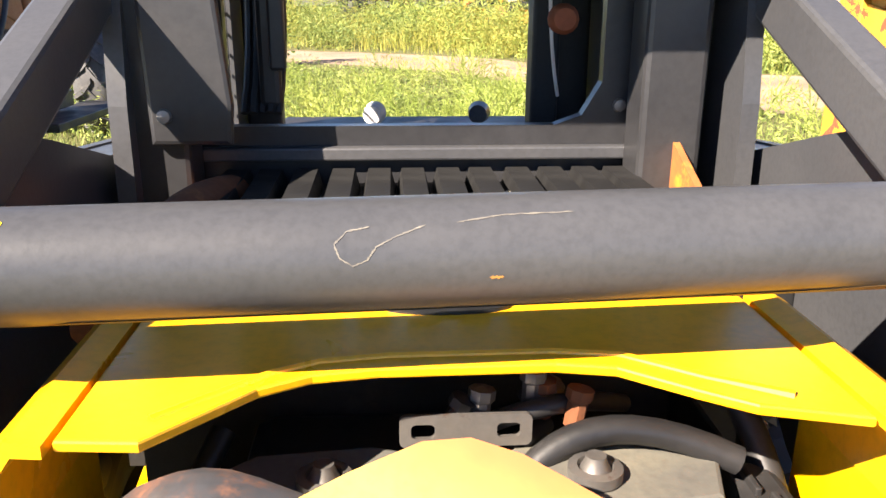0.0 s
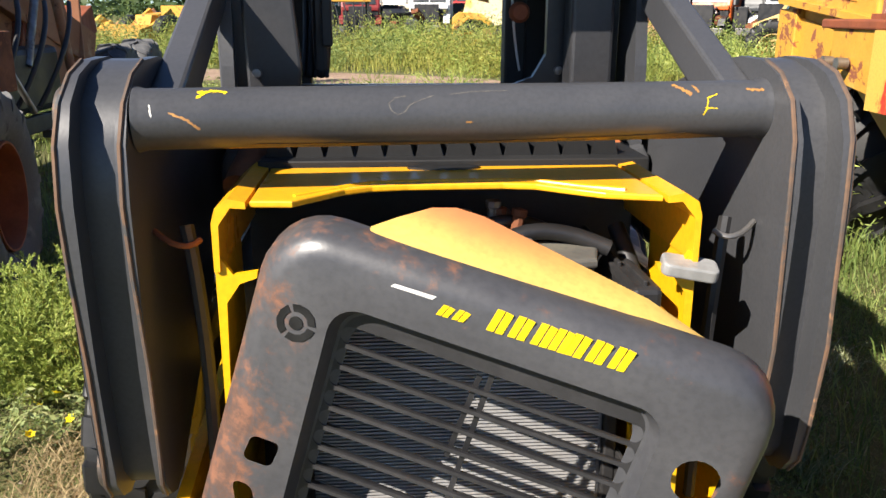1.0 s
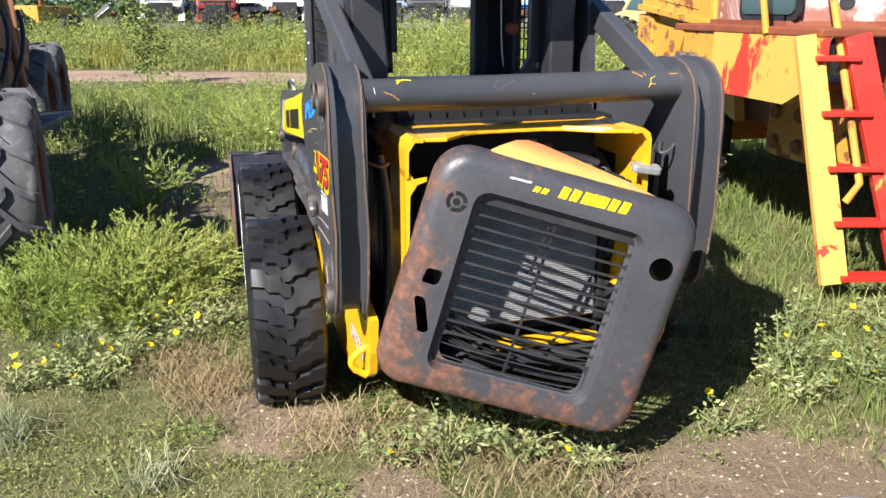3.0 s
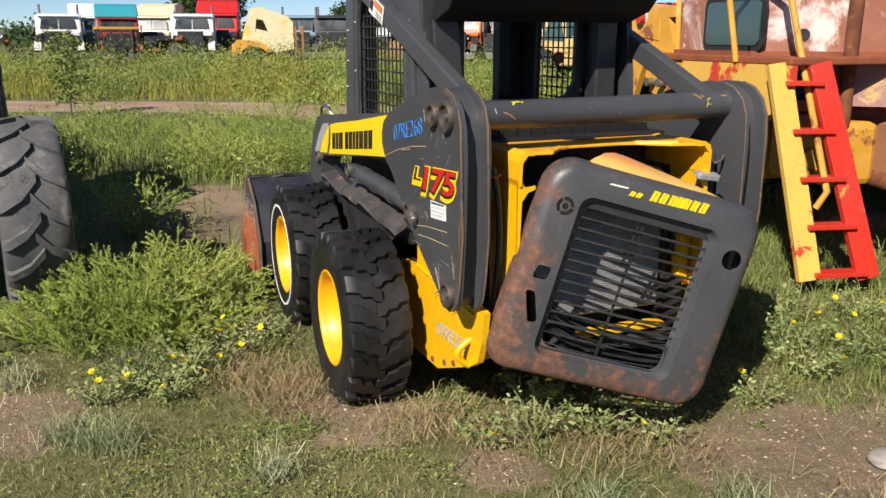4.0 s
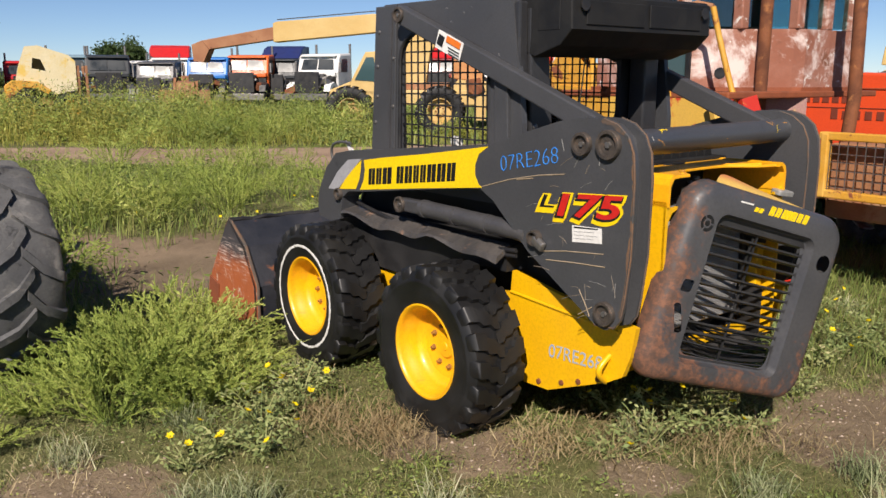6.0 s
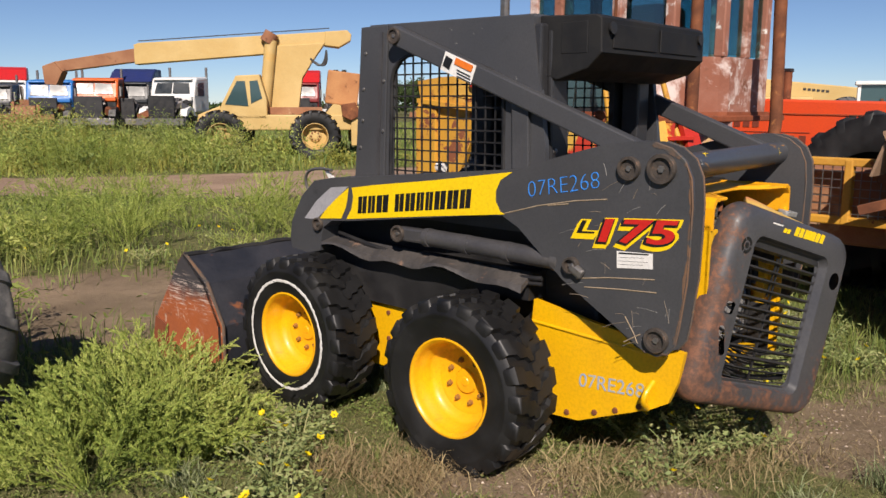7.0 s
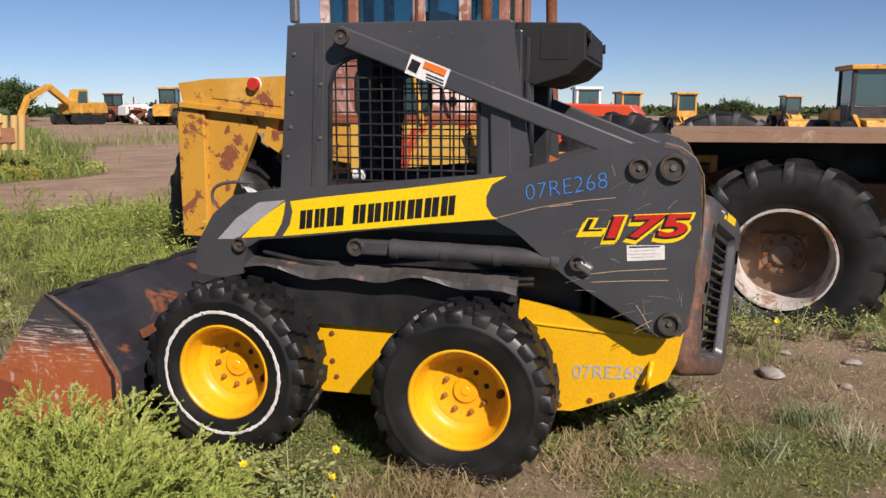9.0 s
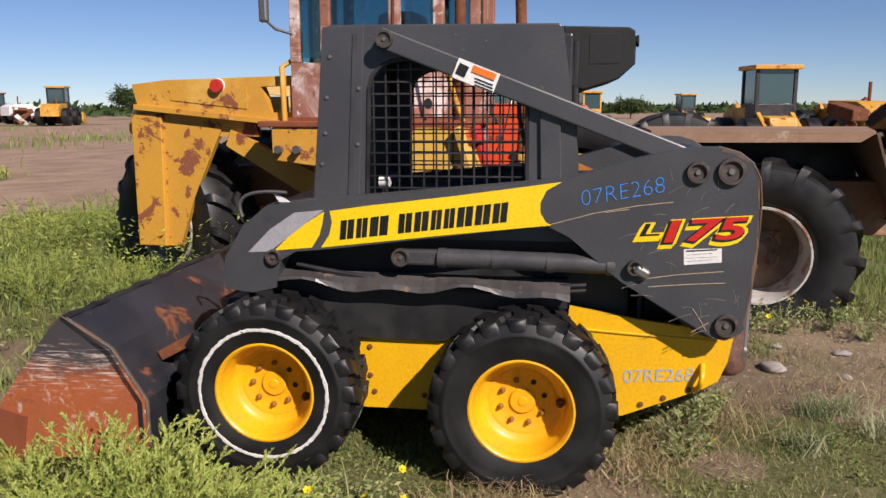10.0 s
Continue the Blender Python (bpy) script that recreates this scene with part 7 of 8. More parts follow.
M["pale_cream"] = surface("pale_cream_paint", (0.66, 0.58, 0.38), (0.60, 0.50, 0.28), 1.2, (0.55, 0.75), patches=[((0.60, 0.42, 0.10), 1.0, 0.5, 0.6, 0.7), (RUST_D, 3, 0.64, 0.7, 0.9)])
def stripped_machine(x, y, turn):
    """A stripped cream machine: its hood shell, a fender and bare posts."""
    t = thing("stripped_loader", pose(x, y, 0, 0, 0, turn), "stripped cream loader hull with a yellow fender among weeds", "loader")
    shell = [(-1.0, 1.35), (-0.85, 2.0), (-0.6, 2.68), (-0.2, 2.72), (0.75, 2.40), (0.95, 2.2), (0.95, 1.2), (0.2, 1.05)]
    hole = [(-0.45, 1.95), (-0.40, 2.30), (-0.15, 2.25), (0.0, 1.85)]
    plate_part("hood_shell", [shell, hole], -0.75, -0.70, across, "pale_cream", t, "cream hood shell with an opening")
    plate_part("hood_shell", [shell], 0.70, 0.75, across, "pale_cream", t, "cream hood shell")
    plate_part("hood_top", [[(-0.85, 2.0), (-0.6, 2.68), (-0.2, 2.72), (0.75, 2.40), (0.73, 2.34), (-0.2, 2.66), (-0.56, 2.62), (-0.8, 1.98)]], -0.70, 0.70, across, "pale_cream", t)
    plate_part("fender", [[(-1.35, 0.75), (-1.35, 1.35), (-1.1, 1.55), (-0.3, 1.5), (0.1, 1.2), (0.0, 1.05), (-0.3, 1.25), (-0.75, 1.30), (-1.0, 1.1), (-1.05, 0.75)]], -0.95, -0.72, across, "old_yellow", t, "yellow curved fender", 0.02)
    box_part("frame", (-1.1, -0.6, 0.5), (1.2, 0.6, 0.95), "tan_rust", t, "rusty frame", 0.04)
    box_part("engine", (-0.5, -0.5, 0.95), (0.7, 0.5, 1.75), "black", t, "dark greasy engine", 0.08)
    for xx in (0.98, 1.25):
        for yy in (-0.7, 0.6):
            box_part("post", (xx, yy, 0.5), (xx + 0.09, yy + 0.09, 2.05), "tan_rust", t, "rusty upright post")
    for xx in (-0.75, 0.7):
        for sy in (-1, 1):
            yard_wheel(t, xx, sy * 0.95, 0.55, 0.6, 0.4, "old_yellow", 90 if sy < 0 else -90, "tyre", 16, "old_yellow")
    return t


stripped_machine(2.0, 31.0, -6)
small_loader(60.0, 49.5, 200, "old_yellow", True, scale=1.1)
small_loader(66.5, 57.5, 160, "white", False, scale=1.1, words="white stripped loader far across the yard")
small_loader(70.0, 64.5, 170, "rust_red", True, "rust_red", words="rusty red wheel loader far across the yard")
small_loader(38.5, 5.4, 30, "old_yellow", True, "old_yellow", cab_mt="old_yellow", scale=0.76)
small_loader(41.5, 2.8, 20, "old_yellow", True, "old_yellow", cab_mt="old_yellow", scale=0.76)
small_loader(56.0, -3.3, 20, "old_yellow", True, "old_yellow", scale=0.76)
small_loader(21.6, -3.1, 12, "old_yellow", True, "old_yellow", scale=0.88, words="yellow wheel loader with a black glazed cab")
small_loader(29.5, -7.0, 200, "old_yellow", False, words="dismantled yellow wheel loader")
small_loader(24.0, 8.0, 200, "white", True, "white", scale=0.75, cab_mt="white", words="small white machine behind the compressor")
small_loader(33.0, 6.6, 200, "white", True, "white", scale=0.8, cab_mt="white", words="small white machine far across the yard")
small_loader(10.5, 42.5, 70, "tan_rust", False, words="rusty stripped loader among the trucks")


def excavator(x, y, turn, scale=1.0):
    t = thing("excavator", pose(x, y, 0, 0, 0, turn) @ Matrix.Scale(scale, 4), "yellow tracked excavator with its arm bent low", "excavator", "parked excavators")
    for s in (-1, 1):
        plate_part("track", [rounded(-1.7, 0.0, 1.7, 0.8, 0.38)], s * 1.3, s * 0.8, across, "black", t, "dark steel track")
    plate_part("house", [[(-0.9, 0.9), (-0.9, 1.7), (1.9, 1.8), (2.1, 1.5), (2.1, 0.9)]], -1.2, 1.2, across, "old_yellow", t, "", 0.06)
    plate_part("cab", [[(-1.3, 0.95), (-1.35, 1.9), (-1.1, 2.8), (0.0, 2.85), (0.05, 0.95)]], -1.15, -0.3, across, "old_yellow", t, "", 0.04)
    plate_part("cab_window", [[(-1.2, 1.75), (-1.0, 2.65), (-0.15, 2.68), (-0.15, 1.75)]], -1.17, -1.15, across, "glass", t)
    for a, b, w in (((-0.8, 0, 1.6), (-3.0, 0, 3.0), 0.5), ((-3.0, 0, 3.0), (-5.0, 0, 2.1), 0.42), ((-5.0, 0, 2.2), (-5.9, 0, 0.7), 0.34)):
        bm = B()
        beam(bm, a, b, 0.4, w, bevel=0.03)
        part("boom", bm, "old_yellow", t)
    plate_part("bucket", [[(-5.6, 0.8), (-6.4, 0.7), (-6.5, 0.2), (-5.9, 0.05), (-5.5, 0.35)]], -0.5, 0.5, across, "tan_rust", t, "", 0.03)
    return t


excavator(58.5, 58.8, 0, 1.15)
excavator(25.5, -9.5, 170, 0.9)


def scrap_pile(x, y, turn, n, mt, seed):
    """Loose scrapped machine parts heaped together."""
    rnd = random.Random(seed)
    t = thing("scrap_heap", pose(x, y, 0, 0, 0, turn), "heap of scrapped dark machine parts", "scrap", "scrap heaps")
    for k in range(n):
        s = rnd.uniform(0.25, 0.8)
        box_part("scrap_piece", (-s, -s * 0.5, -s * 0.3), (s, s * 0.5, s * 0.3), mt[k % len(mt)], t, "", 0.05, pose(rnd.uniform(-2.5, 2.5), rnd.uniform(-1, 1), rnd.uniform(0.2, 1.5), rnd.uniform(-40, 40), rnd.uniform(-40, 40), rnd.uniform(0, 180)))
    return t


scrap_pile(-11.5, 48, 0, 14, ["black", "rust", "steel"], 1)
scrap_pile(-2.0, 46, 0, 12, ["black", "rust"], 2)
scrap_pile(7.0, 52, 0, 14, ["black", "tan_rust", "steel"], 3)
scrap_pile(-17.5, 47, 0, 14, ["tan_rust", "old_yellow", "black"], 4)
scrap_pile(31.0, -6.0, 60, 16, ["black", "old_yellow", "rust"], 5)
scrap_pile(24.5, -5.2, 80, 10, ["black", "rust"], 6)
scrap_pile(63.0, 56.0, 40, 12, ["rust", "tan_rust", "white"], 7)


def old_tractor():
    """Rusty tractor in the weeds on the loader's left."""
    t = thing("rusty_tractor", pose(0, 0, 0), "rusty tan articulated tractor on big worn tyres", "tractor")
    yard_wheel(t, -2.49, 3.58, 0.56, 0.59, 0.40, "rust_red", 192, "old_tyre", 16, "rust_red")
    yard_wheel(t, -4.65, 3.25, 0.575, 0.60, 0.42, "rust_red", 12, "old_tyre", 16, "rust_red")
    yard_wheel(t, -3.82, 9.25, 0.565, 0.60, 0.38, "rust_red", 186, "old_tyre", 16, "rust_red")
    yard_wheel(t, -4.05, 10.70, 0.575, 0.60, 0.42, "rust_red", 186, "old_tyre", 16, "rust_red")
    yard_wheel(t, -6.6, 10.9, 0.64, 0.68, 0.42, "rust_red", -6, "old_tyre", 16, "rust_red")
    box_part("axle", (-4.6, 3.32, 0.48), (-2.62, 3.58, 0.76), "rust_red", t, "rusty axle", 0.03)
    box_part("axle", (-6.5, 8.6, 0.55), (-4.1, 8.9, 0.8), "tan_rust", t, "rusty axle", 0.03)
    box_part("frame_beam", (-4.9, 3.0, 0.80), (-4.2, 7.2, 1.15), "tan_rust", t, "long rusty frame beam", 0.03)
    plate_part("hood", [[(2.6, 1.15), (2.6, 1.75), (4.4, 1.9), (4.5, 1.15)]], -4.35, -3.25, lateral, "tan_rust", t, "rusty tan hood", 0.04)
    plate_part("cab", [[(4.8, 1.1), (4.8, 2.2), (6.3, 2.25), (6.4, 1.1)]], -4.6, -3.55, lateral, "tan_rust", t, "rusty cab shell", 0.04)
    plate_part("cab_window", [[(5.0, 1.55), (5.0, 2.05), (6.1, 2.1), (6.1, 1.55)]], -3.545, -3.535, lateral, "glass", t)
    plate_part("fender", [[(3.3, 1.25), (3.5, 1.5), (4.3, 1.58), (4.9, 1.3), (4.8, 1.22), (4.25, 1.50), (3.55, 1.40)]], -3.2, -3.0, lateral, "tan_rust", t)
    plate_part("wing_plate", [[(6.5, 0.75), (6.4, 1.5), (7.1, 1.75), (7.35, 1.0), (7.2, 0.75)]], -3.6, -3.45, lateral, "tan_rust", t, "pinkish rusty side plate")
    for a, b, r in (((-3.1, 4.5, 0.9), (-3.2, 4.0, 1.7), 0.03), ((-3.0, 5.4, 0.8), (-3.2, 4.9, 1.8), 0.025), ((-3.0, 3.8, 1.0), (-2.95, 3.6, 1.6), 0.03), ((-3.2, 6.6, 0.9), (-3.3, 6.5, 2.2), 0.04)):
        pipe_part("control_rod", [a, b], r, "steel" if r < 0.03 else "tan_rust", t, "slanting rod")
    box_part("engine", (-4.1, 2.8, 0.8), (-3.2, 4.6, 1.5), "black", t, "dark greasy engine", 0.05)
    box_part("tool_box", (-3.2, 4.2, 1.0), (-2.9, 5.0, 1.4), "rust", t)
    # black block, strip and level bar are added for the body's shaded side
    box_part("pump_block", (-3.75, 5.2, 0.72), (-3.3, 6.6, 1.25), "black", t, "added black block for the shaded side of the body", 0.06)
    box_part("side_step", (-3.5, 6.5, 0.45), (-3.1, 7.9, 0.52), "black", t)
    for a, b, w, h, mt in (((-3.6, 4.9, 2.2), (-3.45, 7.6, 1.15), 0.12, 0.34, "tan_rust"), ((-3.5, 6.2, 1.0), (-3.6, 7.0, 2.3), 0.10, 0.16, "rust_red"), ((-3.4, 7.2, 0.7), (-3.5, 7.5, 1.9), 0.10, 0.12, "tan_rust"), ((-3.9, 7.4, 1.0), (-4.0, 8.8, 1.45), 0.3, 0.3, "rust_red"), ((-3.35, 5.0, 0.62), (-3.4, 7.4, 0.62), 0.08, 0.14, "black")):
        bm = B()
        beam(bm, a, b, w, h, bevel=0.01)
        part("frame_arm", bm, mt, t, "slanting rusty frame arm or added black bar")
    for a, b in (((-3.35, 4.6, 1.0), (-3.3, 5.2, 2.1)), ((-3.3, 6.0, 1.1), (-3.35, 6.5, 1.9))):
        pipe_part("hydraulic_rod", [a, b], 0.035, "steel", t, "bare steel rod", 10)
    for k in range(6):
        pipe_part("hose", bend((-3.15, 3.8 + 0.4 * k, 0.8), (-2.9, 4.0 + 0.4 * k, 1.3), (-3.15, 4.3 + 0.45 * k, 1.6)), 0.02, "black", t)
    return t


old_tractor()
small_loader(-10.6, 33.0, 60, "old_yellow", False, words="dismantled orange-yellow loader across the track")


# ---- plants ----
def foliage(name, tones, rough=0.6, glow=0.18):
    """Leaf material: tone chosen leaf by leaf, partly lit from behind."""
    m = bpy.data.materials.new(name)
    m.use_nodes = True
    nt = m.node_tree
    bsdf, out = nt.nodes["Principled BSDF"], nt.nodes["Material Output"]
    geo = nt.nodes.new("ShaderNodeNewGeometry")
    rp = nt.nodes.new("ShaderNodeValToRGB")
    el = rp.color_ramp.elements
    while len(el) < len(tones):
        el.new(0.5)
    for k, c in enumerate(tones):
        el[k].position = k / (len(tones) - 1)
        el[k].color = (*c, 1)
    n = noise_of(nt, geo.outputs["Position"], 0.9, 3, 0.6)
    mixed = math_of(nt, "ADD", math_of(nt, "MULTIPLY", geo.outputs["Random Per Island"], 0.62), math_of(nt, "MULTIPLY", ramp_of(nt, n, 0.3, 0.7), 0.38))
    nt.links.new(mixed, rp.inputs[0])
    nt.links.new(rp.outputs[0], bsdf.inputs["Base Color"])
    bsdf.inputs["Roughness"].default_value = rough
    bsdf.inputs["Specular IOR Level"].default_value = 0.25
    tr = nt.nodes.new("ShaderNodeBsdfTranslucent")
    nt.links.new(rp.outputs[0], tr.inputs["Color"])
    mx = nt.nodes.new("ShaderNodeMixShader")
    mx.inputs[0].default_value = glow
    nt.links.new(bsdf.outputs[0], mx.inputs[1])
    nt.links.new(tr.outputs[0], mx.inputs[2])
    nt.links.new(mx.outputs[0], out.inputs["Surface"])
    return m


M["grass"] = foliage("short_grass", [(0.070, 0.100, 0.030), (0.155, 0.190, 0.058), (0.27, 0.275, 0.11), (0.50, 0.45, 0.26)])
M["lush"] = foliage("lush_grass", [(0.070, 0.118, 0.028), (0.135, 0.190, 0.046), (0.220, 0.260, 0.070), (0.34, 0.32, 0.12)])
M["weed"] = foliage("weed_leaves", [(0.075, 0.115, 0.036), (0.140, 0.195, 0.050), (0.225, 0.270, 0.072), (0.34, 0.325, 0.11)])
M["goldweed"] = foliage("golden_weeds", [(0.105, 0.145, 0.028), (0.215, 0.230, 0.044), (0.32, 0.30, 0.062), (0.41, 0.355, 0.11)])
M["kochia"] = foliage("feathery_weed", [(0.095, 0.150, 0.031), (0.225, 0.300, 0.060), (0.365, 0.42, 0.098), (0.50, 0.51, 0.17)])
M["broadleaf"] = foliage("broad_leaves", [(0.10, 0.14, 0.05), (0.19, 0.24, 0.085), (0.30, 0.33, 0.13), (0.42, 0.37, 0.20)])
M["dry"] = foliage("dead_stems", [(0.20, 0.145, 0.075), (0.34, 0.26, 0.135), (0.50, 0.42, 0.25)], 0.8, 0.1)
M["pale_grass"] = foliage("grey_green_grass", [(0.10, 0.135, 0.06), (0.20, 0.24, 0.11), (0.34, 0.36, 0.20), (0.56, 0.53, 0.36)])
M["petal"] = foliage("yellow_petals", [(0.85, 0.62, 0.01), (0.90, 0.72, 0.02)], 0.6, 0.3)
M["treeleaf"] = foliage("tree_leaves", [(0.025, 0.05, 0.016), (0.045, 0.075, 0.022), (0.07, 0.10, 0.03)])
M["bark"] = surface("bark", (0.13, 0.09, 0.06), (0.08, 0.055, 0.04), 8, (0.9, 1.0), bump=0.5, bump_scale=25)


def blades_mesh(name, base, height, width, lean, rng):
    """Grass blades as one mesh: arrays of base points, heights, widths and leans."""
    n = len(base)
    a = rng.uniform(0, 2 * np.pi, n)
    side = np.stack([np.cos(a), np.sin(a), np.zeros(n)], 1)
    b = rng.uniform(0, 2 * np.pi, n)
    out = np.stack([np.cos(b), np.sin(b), np.zeros(n)], 1) * (height * lean)[:, None]
    up = np.array([0, 0, 1.0])
    mid = base + out * 0.35 + up * (height * 0.6)[:, None]
    tip = base + out + up * (height * np.sqrt(np.clip(1 - 0.6 * lean ** 2, 0.15, 1)))[:, None]
    w = side * (width / 2)[:, None]
    co = np.stack([base - w, base + w, mid + w * 0.8, mid - w * 0.8, tip], 1).reshape(-1, 3)
    i = np.arange(n) * 5
    loops = np.stack([i, i + 1, i + 2, i + 3, i + 3, i + 2, i + 4], 1).reshape(-1)
    starts = np.stack([np.arange(n) * 7, np.arange(n) * 7 + 4], 1).reshape(-1)
    me = bpy.data.meshes.new(name)
    me.vertices.add(n * 5)
    me.vertices.foreach_set("co", co.reshape(-1))
    me.loops.add(n * 7)
    me.loops.foreach_set("vertex_index", loops.astype(np.int32))
    me.polygons.add(n * 2)
    me.polygons.foreach_set("loop_start", starts.astype(np.int32))
    me.update(calc_edges=True)
    return me


def leaves_mesh(name, centre, length, width, rng, flatness=0.6, bias=None):
    """Loose leaves, each a bent diamond, with random turns."""
    n = len(centre)
    d = rng.normal(size=(n, 3))
    d[:, 2] *= flatness
    if bias is not None:
        d = d * 0.55 + bias
    d /= np.linalg.norm(d, axis=1)[:, None]
    s = np.cross(d, rng.normal(size=(n, 3)))
    s /= np.linalg.norm(s, axis=1)[:, None]
    up = np.cross(s, d)
    L, W = length[:, None], width[:, None]
    co = np.stack([centre, centre + d * L * 0.5 + s * W / 2 + up * W * 0.15, centre + d * L, centre + d * L * 0.5 - s * W / 2 + up * W * 0.15], 1).reshape(-1, 3)
    me = bpy.data.meshes.new(name)
    me.vertices.add(n * 4)
    me.vertices.foreach_set("co", co.reshape(-1))
    i = np.arange(n) * 4
    me.loops.add(n * 6)
    me.loops.foreach_set("vertex_index", np.stack([i, i + 1, i + 2, i, i + 2, i + 3], 1).reshape(-1).astype(np.int32))
    me.polygons.add(n * 2)
    me.polygons.foreach_set("loop_start", (np.arange(n * 2) * 3).astype(np.int32))
    me.update(calc_edges=True)
    return me


def scatter(rng, n, x0, x1, y0, y1, keep):
    """Random ground points, thinned by keep(x, y)."""
    pts = []
    xs, ys, cs = rng.uniform(x0, x1, n), rng.uniform(y0, y1, n), rng.uniform(0, 1, n)
    for x, y, c in zip(xs, ys, cs):
        if c < keep(x, y):
            pts.append((x, y, ground_z(x, y) - 0.004))
    return np.array(pts)


def stuff(name, me, mt, label, category):
    me.materials.append(M[mt])
    return tagged(new(name, me), label, category, kind="stuff")


rng = np.random.default_rng(5)


def patchy(x, y, s=1.0, k=0.0):
    return noise.noise(Vector((x * s, y * s, 11.0 + k)))


def near_keep(x, y):
    return max(0.0, 1 - 1.15 * bare(x, y)) * (0.55 + 0.6 * patchy(x, y, 1.2))


# short grass round the loader, mostly lying flat
p = scatter(rng, 300000, -5.0, 3.4, -2.6, 5.0, near_keep)
h = rng.uniform(0.014, 0.050, len(p)) * (1.0 + 1.1 * np.array([max(0, patchy(x, y, 0.9, 4)) for x, y, z in p]))
stuff("short_grass", blades_mesh("short_grass", p, h, rng.uniform(0.0020, 0.0042, len(p)), rng.uniform(0.4, 1.7, len(p)), rng), "grass", "short green and straw-coloured grass on the yard ground", "grass")
# longer tufts, gathered in patches
p = scatter(rng, 4200, -5.0, 3.4, -2.6, 5.0, lambda x, y: max(0.0, 0.75 - 1.2 * bare(x, y)) * max(0.0, 0.25 + 1.6 * patchy(x, y, 0.9, 8)))
q = np.repeat(p, 24, axis=0)
q[:, :2] += rng.normal(0, 0.032, (len(q), 2))
stuff("grass_tuft", blades_mesh("grass_tuft", q, rng.uniform(0.035, 0.105, len(q)), rng.uniform(0.003, 0.0055, len(q)), rng.uniform(0.4, 1.5, len(q)), rng), "lush", "longer green grass tufts", "grass")
# creeping broad-leaved weeds between the grass
p = scatter(rng, 4600, -4.5, 3.2, -2.4, 4.8, lambda x, y: max(0.0, 0.85 - bare(x, y)) * max(0.0, 0.35 + 1.4 * patchy(x, y, 1.1, 15)))
q = np.repeat(p, 46, axis=0)
q[:, :2] += rng.normal(0, 0.050, (len(q), 2))
q[:, 2] += rng.uniform(0.004, 0.05, len(q))
stuff("creeping_weed", leaves_mesh("creeping_weed", q, rng.uniform(0.009, 0.026, len(q)), rng.uniform(0.005, 0.012, len(q)), rng, 0.35), "weed", "low creeping green weeds among the grass", "weeds")
# broad tufts of long pale grass
p = scatter(rng, 34, -3.2, 2.6, -1.0, 3.0, lambda x, y: max(0.0, 0.7 - bare(x, y)))
p = np.concatenate([p, np.array([(x, y, ground_z(x, y)) for x, y in ((-1.98, 1.28), (-1.88, 1.20), (-2.10, 1.36), (-1.30, 0.80), (-0.20, 0.20), (-2.42, 2.05), (0.30, 0.05), (0.35, -0.10), (-0.55, 1.90))])])
q = np.repeat(p, 150, axis=0)
q[:, :2] += rng.normal(0, 0.05, (len(q), 2))
stuff("long_grass", blades_mesh("long_grass", q, rng.uniform(0.06, 0.19, len(q)), rng.uniform(0.0025, 0.0055, len(q)), rng.uniform(0.4, 1.4, len(q)), rng), "pale_grass", "broad tufts of long grey-green grass", "grass")
# brown crumbs of dead leaf and stem
p = scatter(rng, 42000, -4.5, 3.2, -2.4, 4.0, lambda x, y: 0.30 + 0.5 * min(1.0, 2 * bare(x, y)))
p[:, 2] += rng.uniform(0.004, 0.018, len(p))
stuff("dead_litter", leaves_mesh("dead_litter", p, rng.uniform(0.006, 0.022, len(p)), rng.uniform(0.002, 0.007, len(p)), rng, 0.25), "dry", "brown crumbs of dead leaves and stems", "litter")
# dry stems on the bare patches
p = scatter(rng, 1500, -5.0, 3.4, -2.6, 4.0, lambda x, y: 0.25 + 0.5 * bare(x, y) if bare(x, y) > 0.12 else 0.1)
q = np.repeat(p, 9, axis=0)
q[:, :2] += rng.normal(0, 0.05, (len(q), 2))
stuff("dead_stems", blades_mesh("dead_stems", q, rng.uniform(0.03, 0.13, len(q)), rng.uniform(0.002, 0.004, len(q)), rng.uniform(0.6, 1.6, len(q)), rng), "dry", "dead straw-coloured stems on bare earth", "grass")


# meadow between the loader and the track
def beside(x, y):
    """Plants stay lower towards the track."""
    return min(1.0, max(0.22, (along(NEAR_EDGE, x) - y) / 5.0))


def mid_keep(x, y):
    if -5.2 < x < -2.1 and 2.5 < y < 8.4:
        return 0.35
    return max(0.0, 1 - 1.3 * bare(x, y)) * (0.55 + 0.7 * patchy(x, y, 0.5, 2))


p = scatter(rng, 130000, -13.0, 9.0, 4.0, 17.0, mid_keep)
hh = np.array([(0.20 + 0.22 * patchy(x, y, 0.35, 3)) * beside(x, y) for x, y, z in p])
stuff("meadow_grass", blades_mesh("meadow_grass", p, np.clip(hh, 0.05, 0.5) * rng.uniform(0.6, 1.4, len(p)), rng.uniform(0.006, 0.013, len(p)), rng.uniform(0.1, 0.8, len(p)), rng), "lush", "lush green meadow grass", "grass")
p = scatter(rng, 60000, -13.0, 9.0, 4.2, 16.5, lambda x, y: mid_keep(x, y) * (1.0 if patchy(x, y, 0.45, 6) > 0.05 else 0.12))
hh = np.array([(0.40 + 0.5 * patchy(x, y, 0.5, 7)) * beside(x, y) for x, y, z in p])
p[:, 2] += np.clip(hh, 0.06, 0.75) * rng.uniform(0.05, 1, len(p))
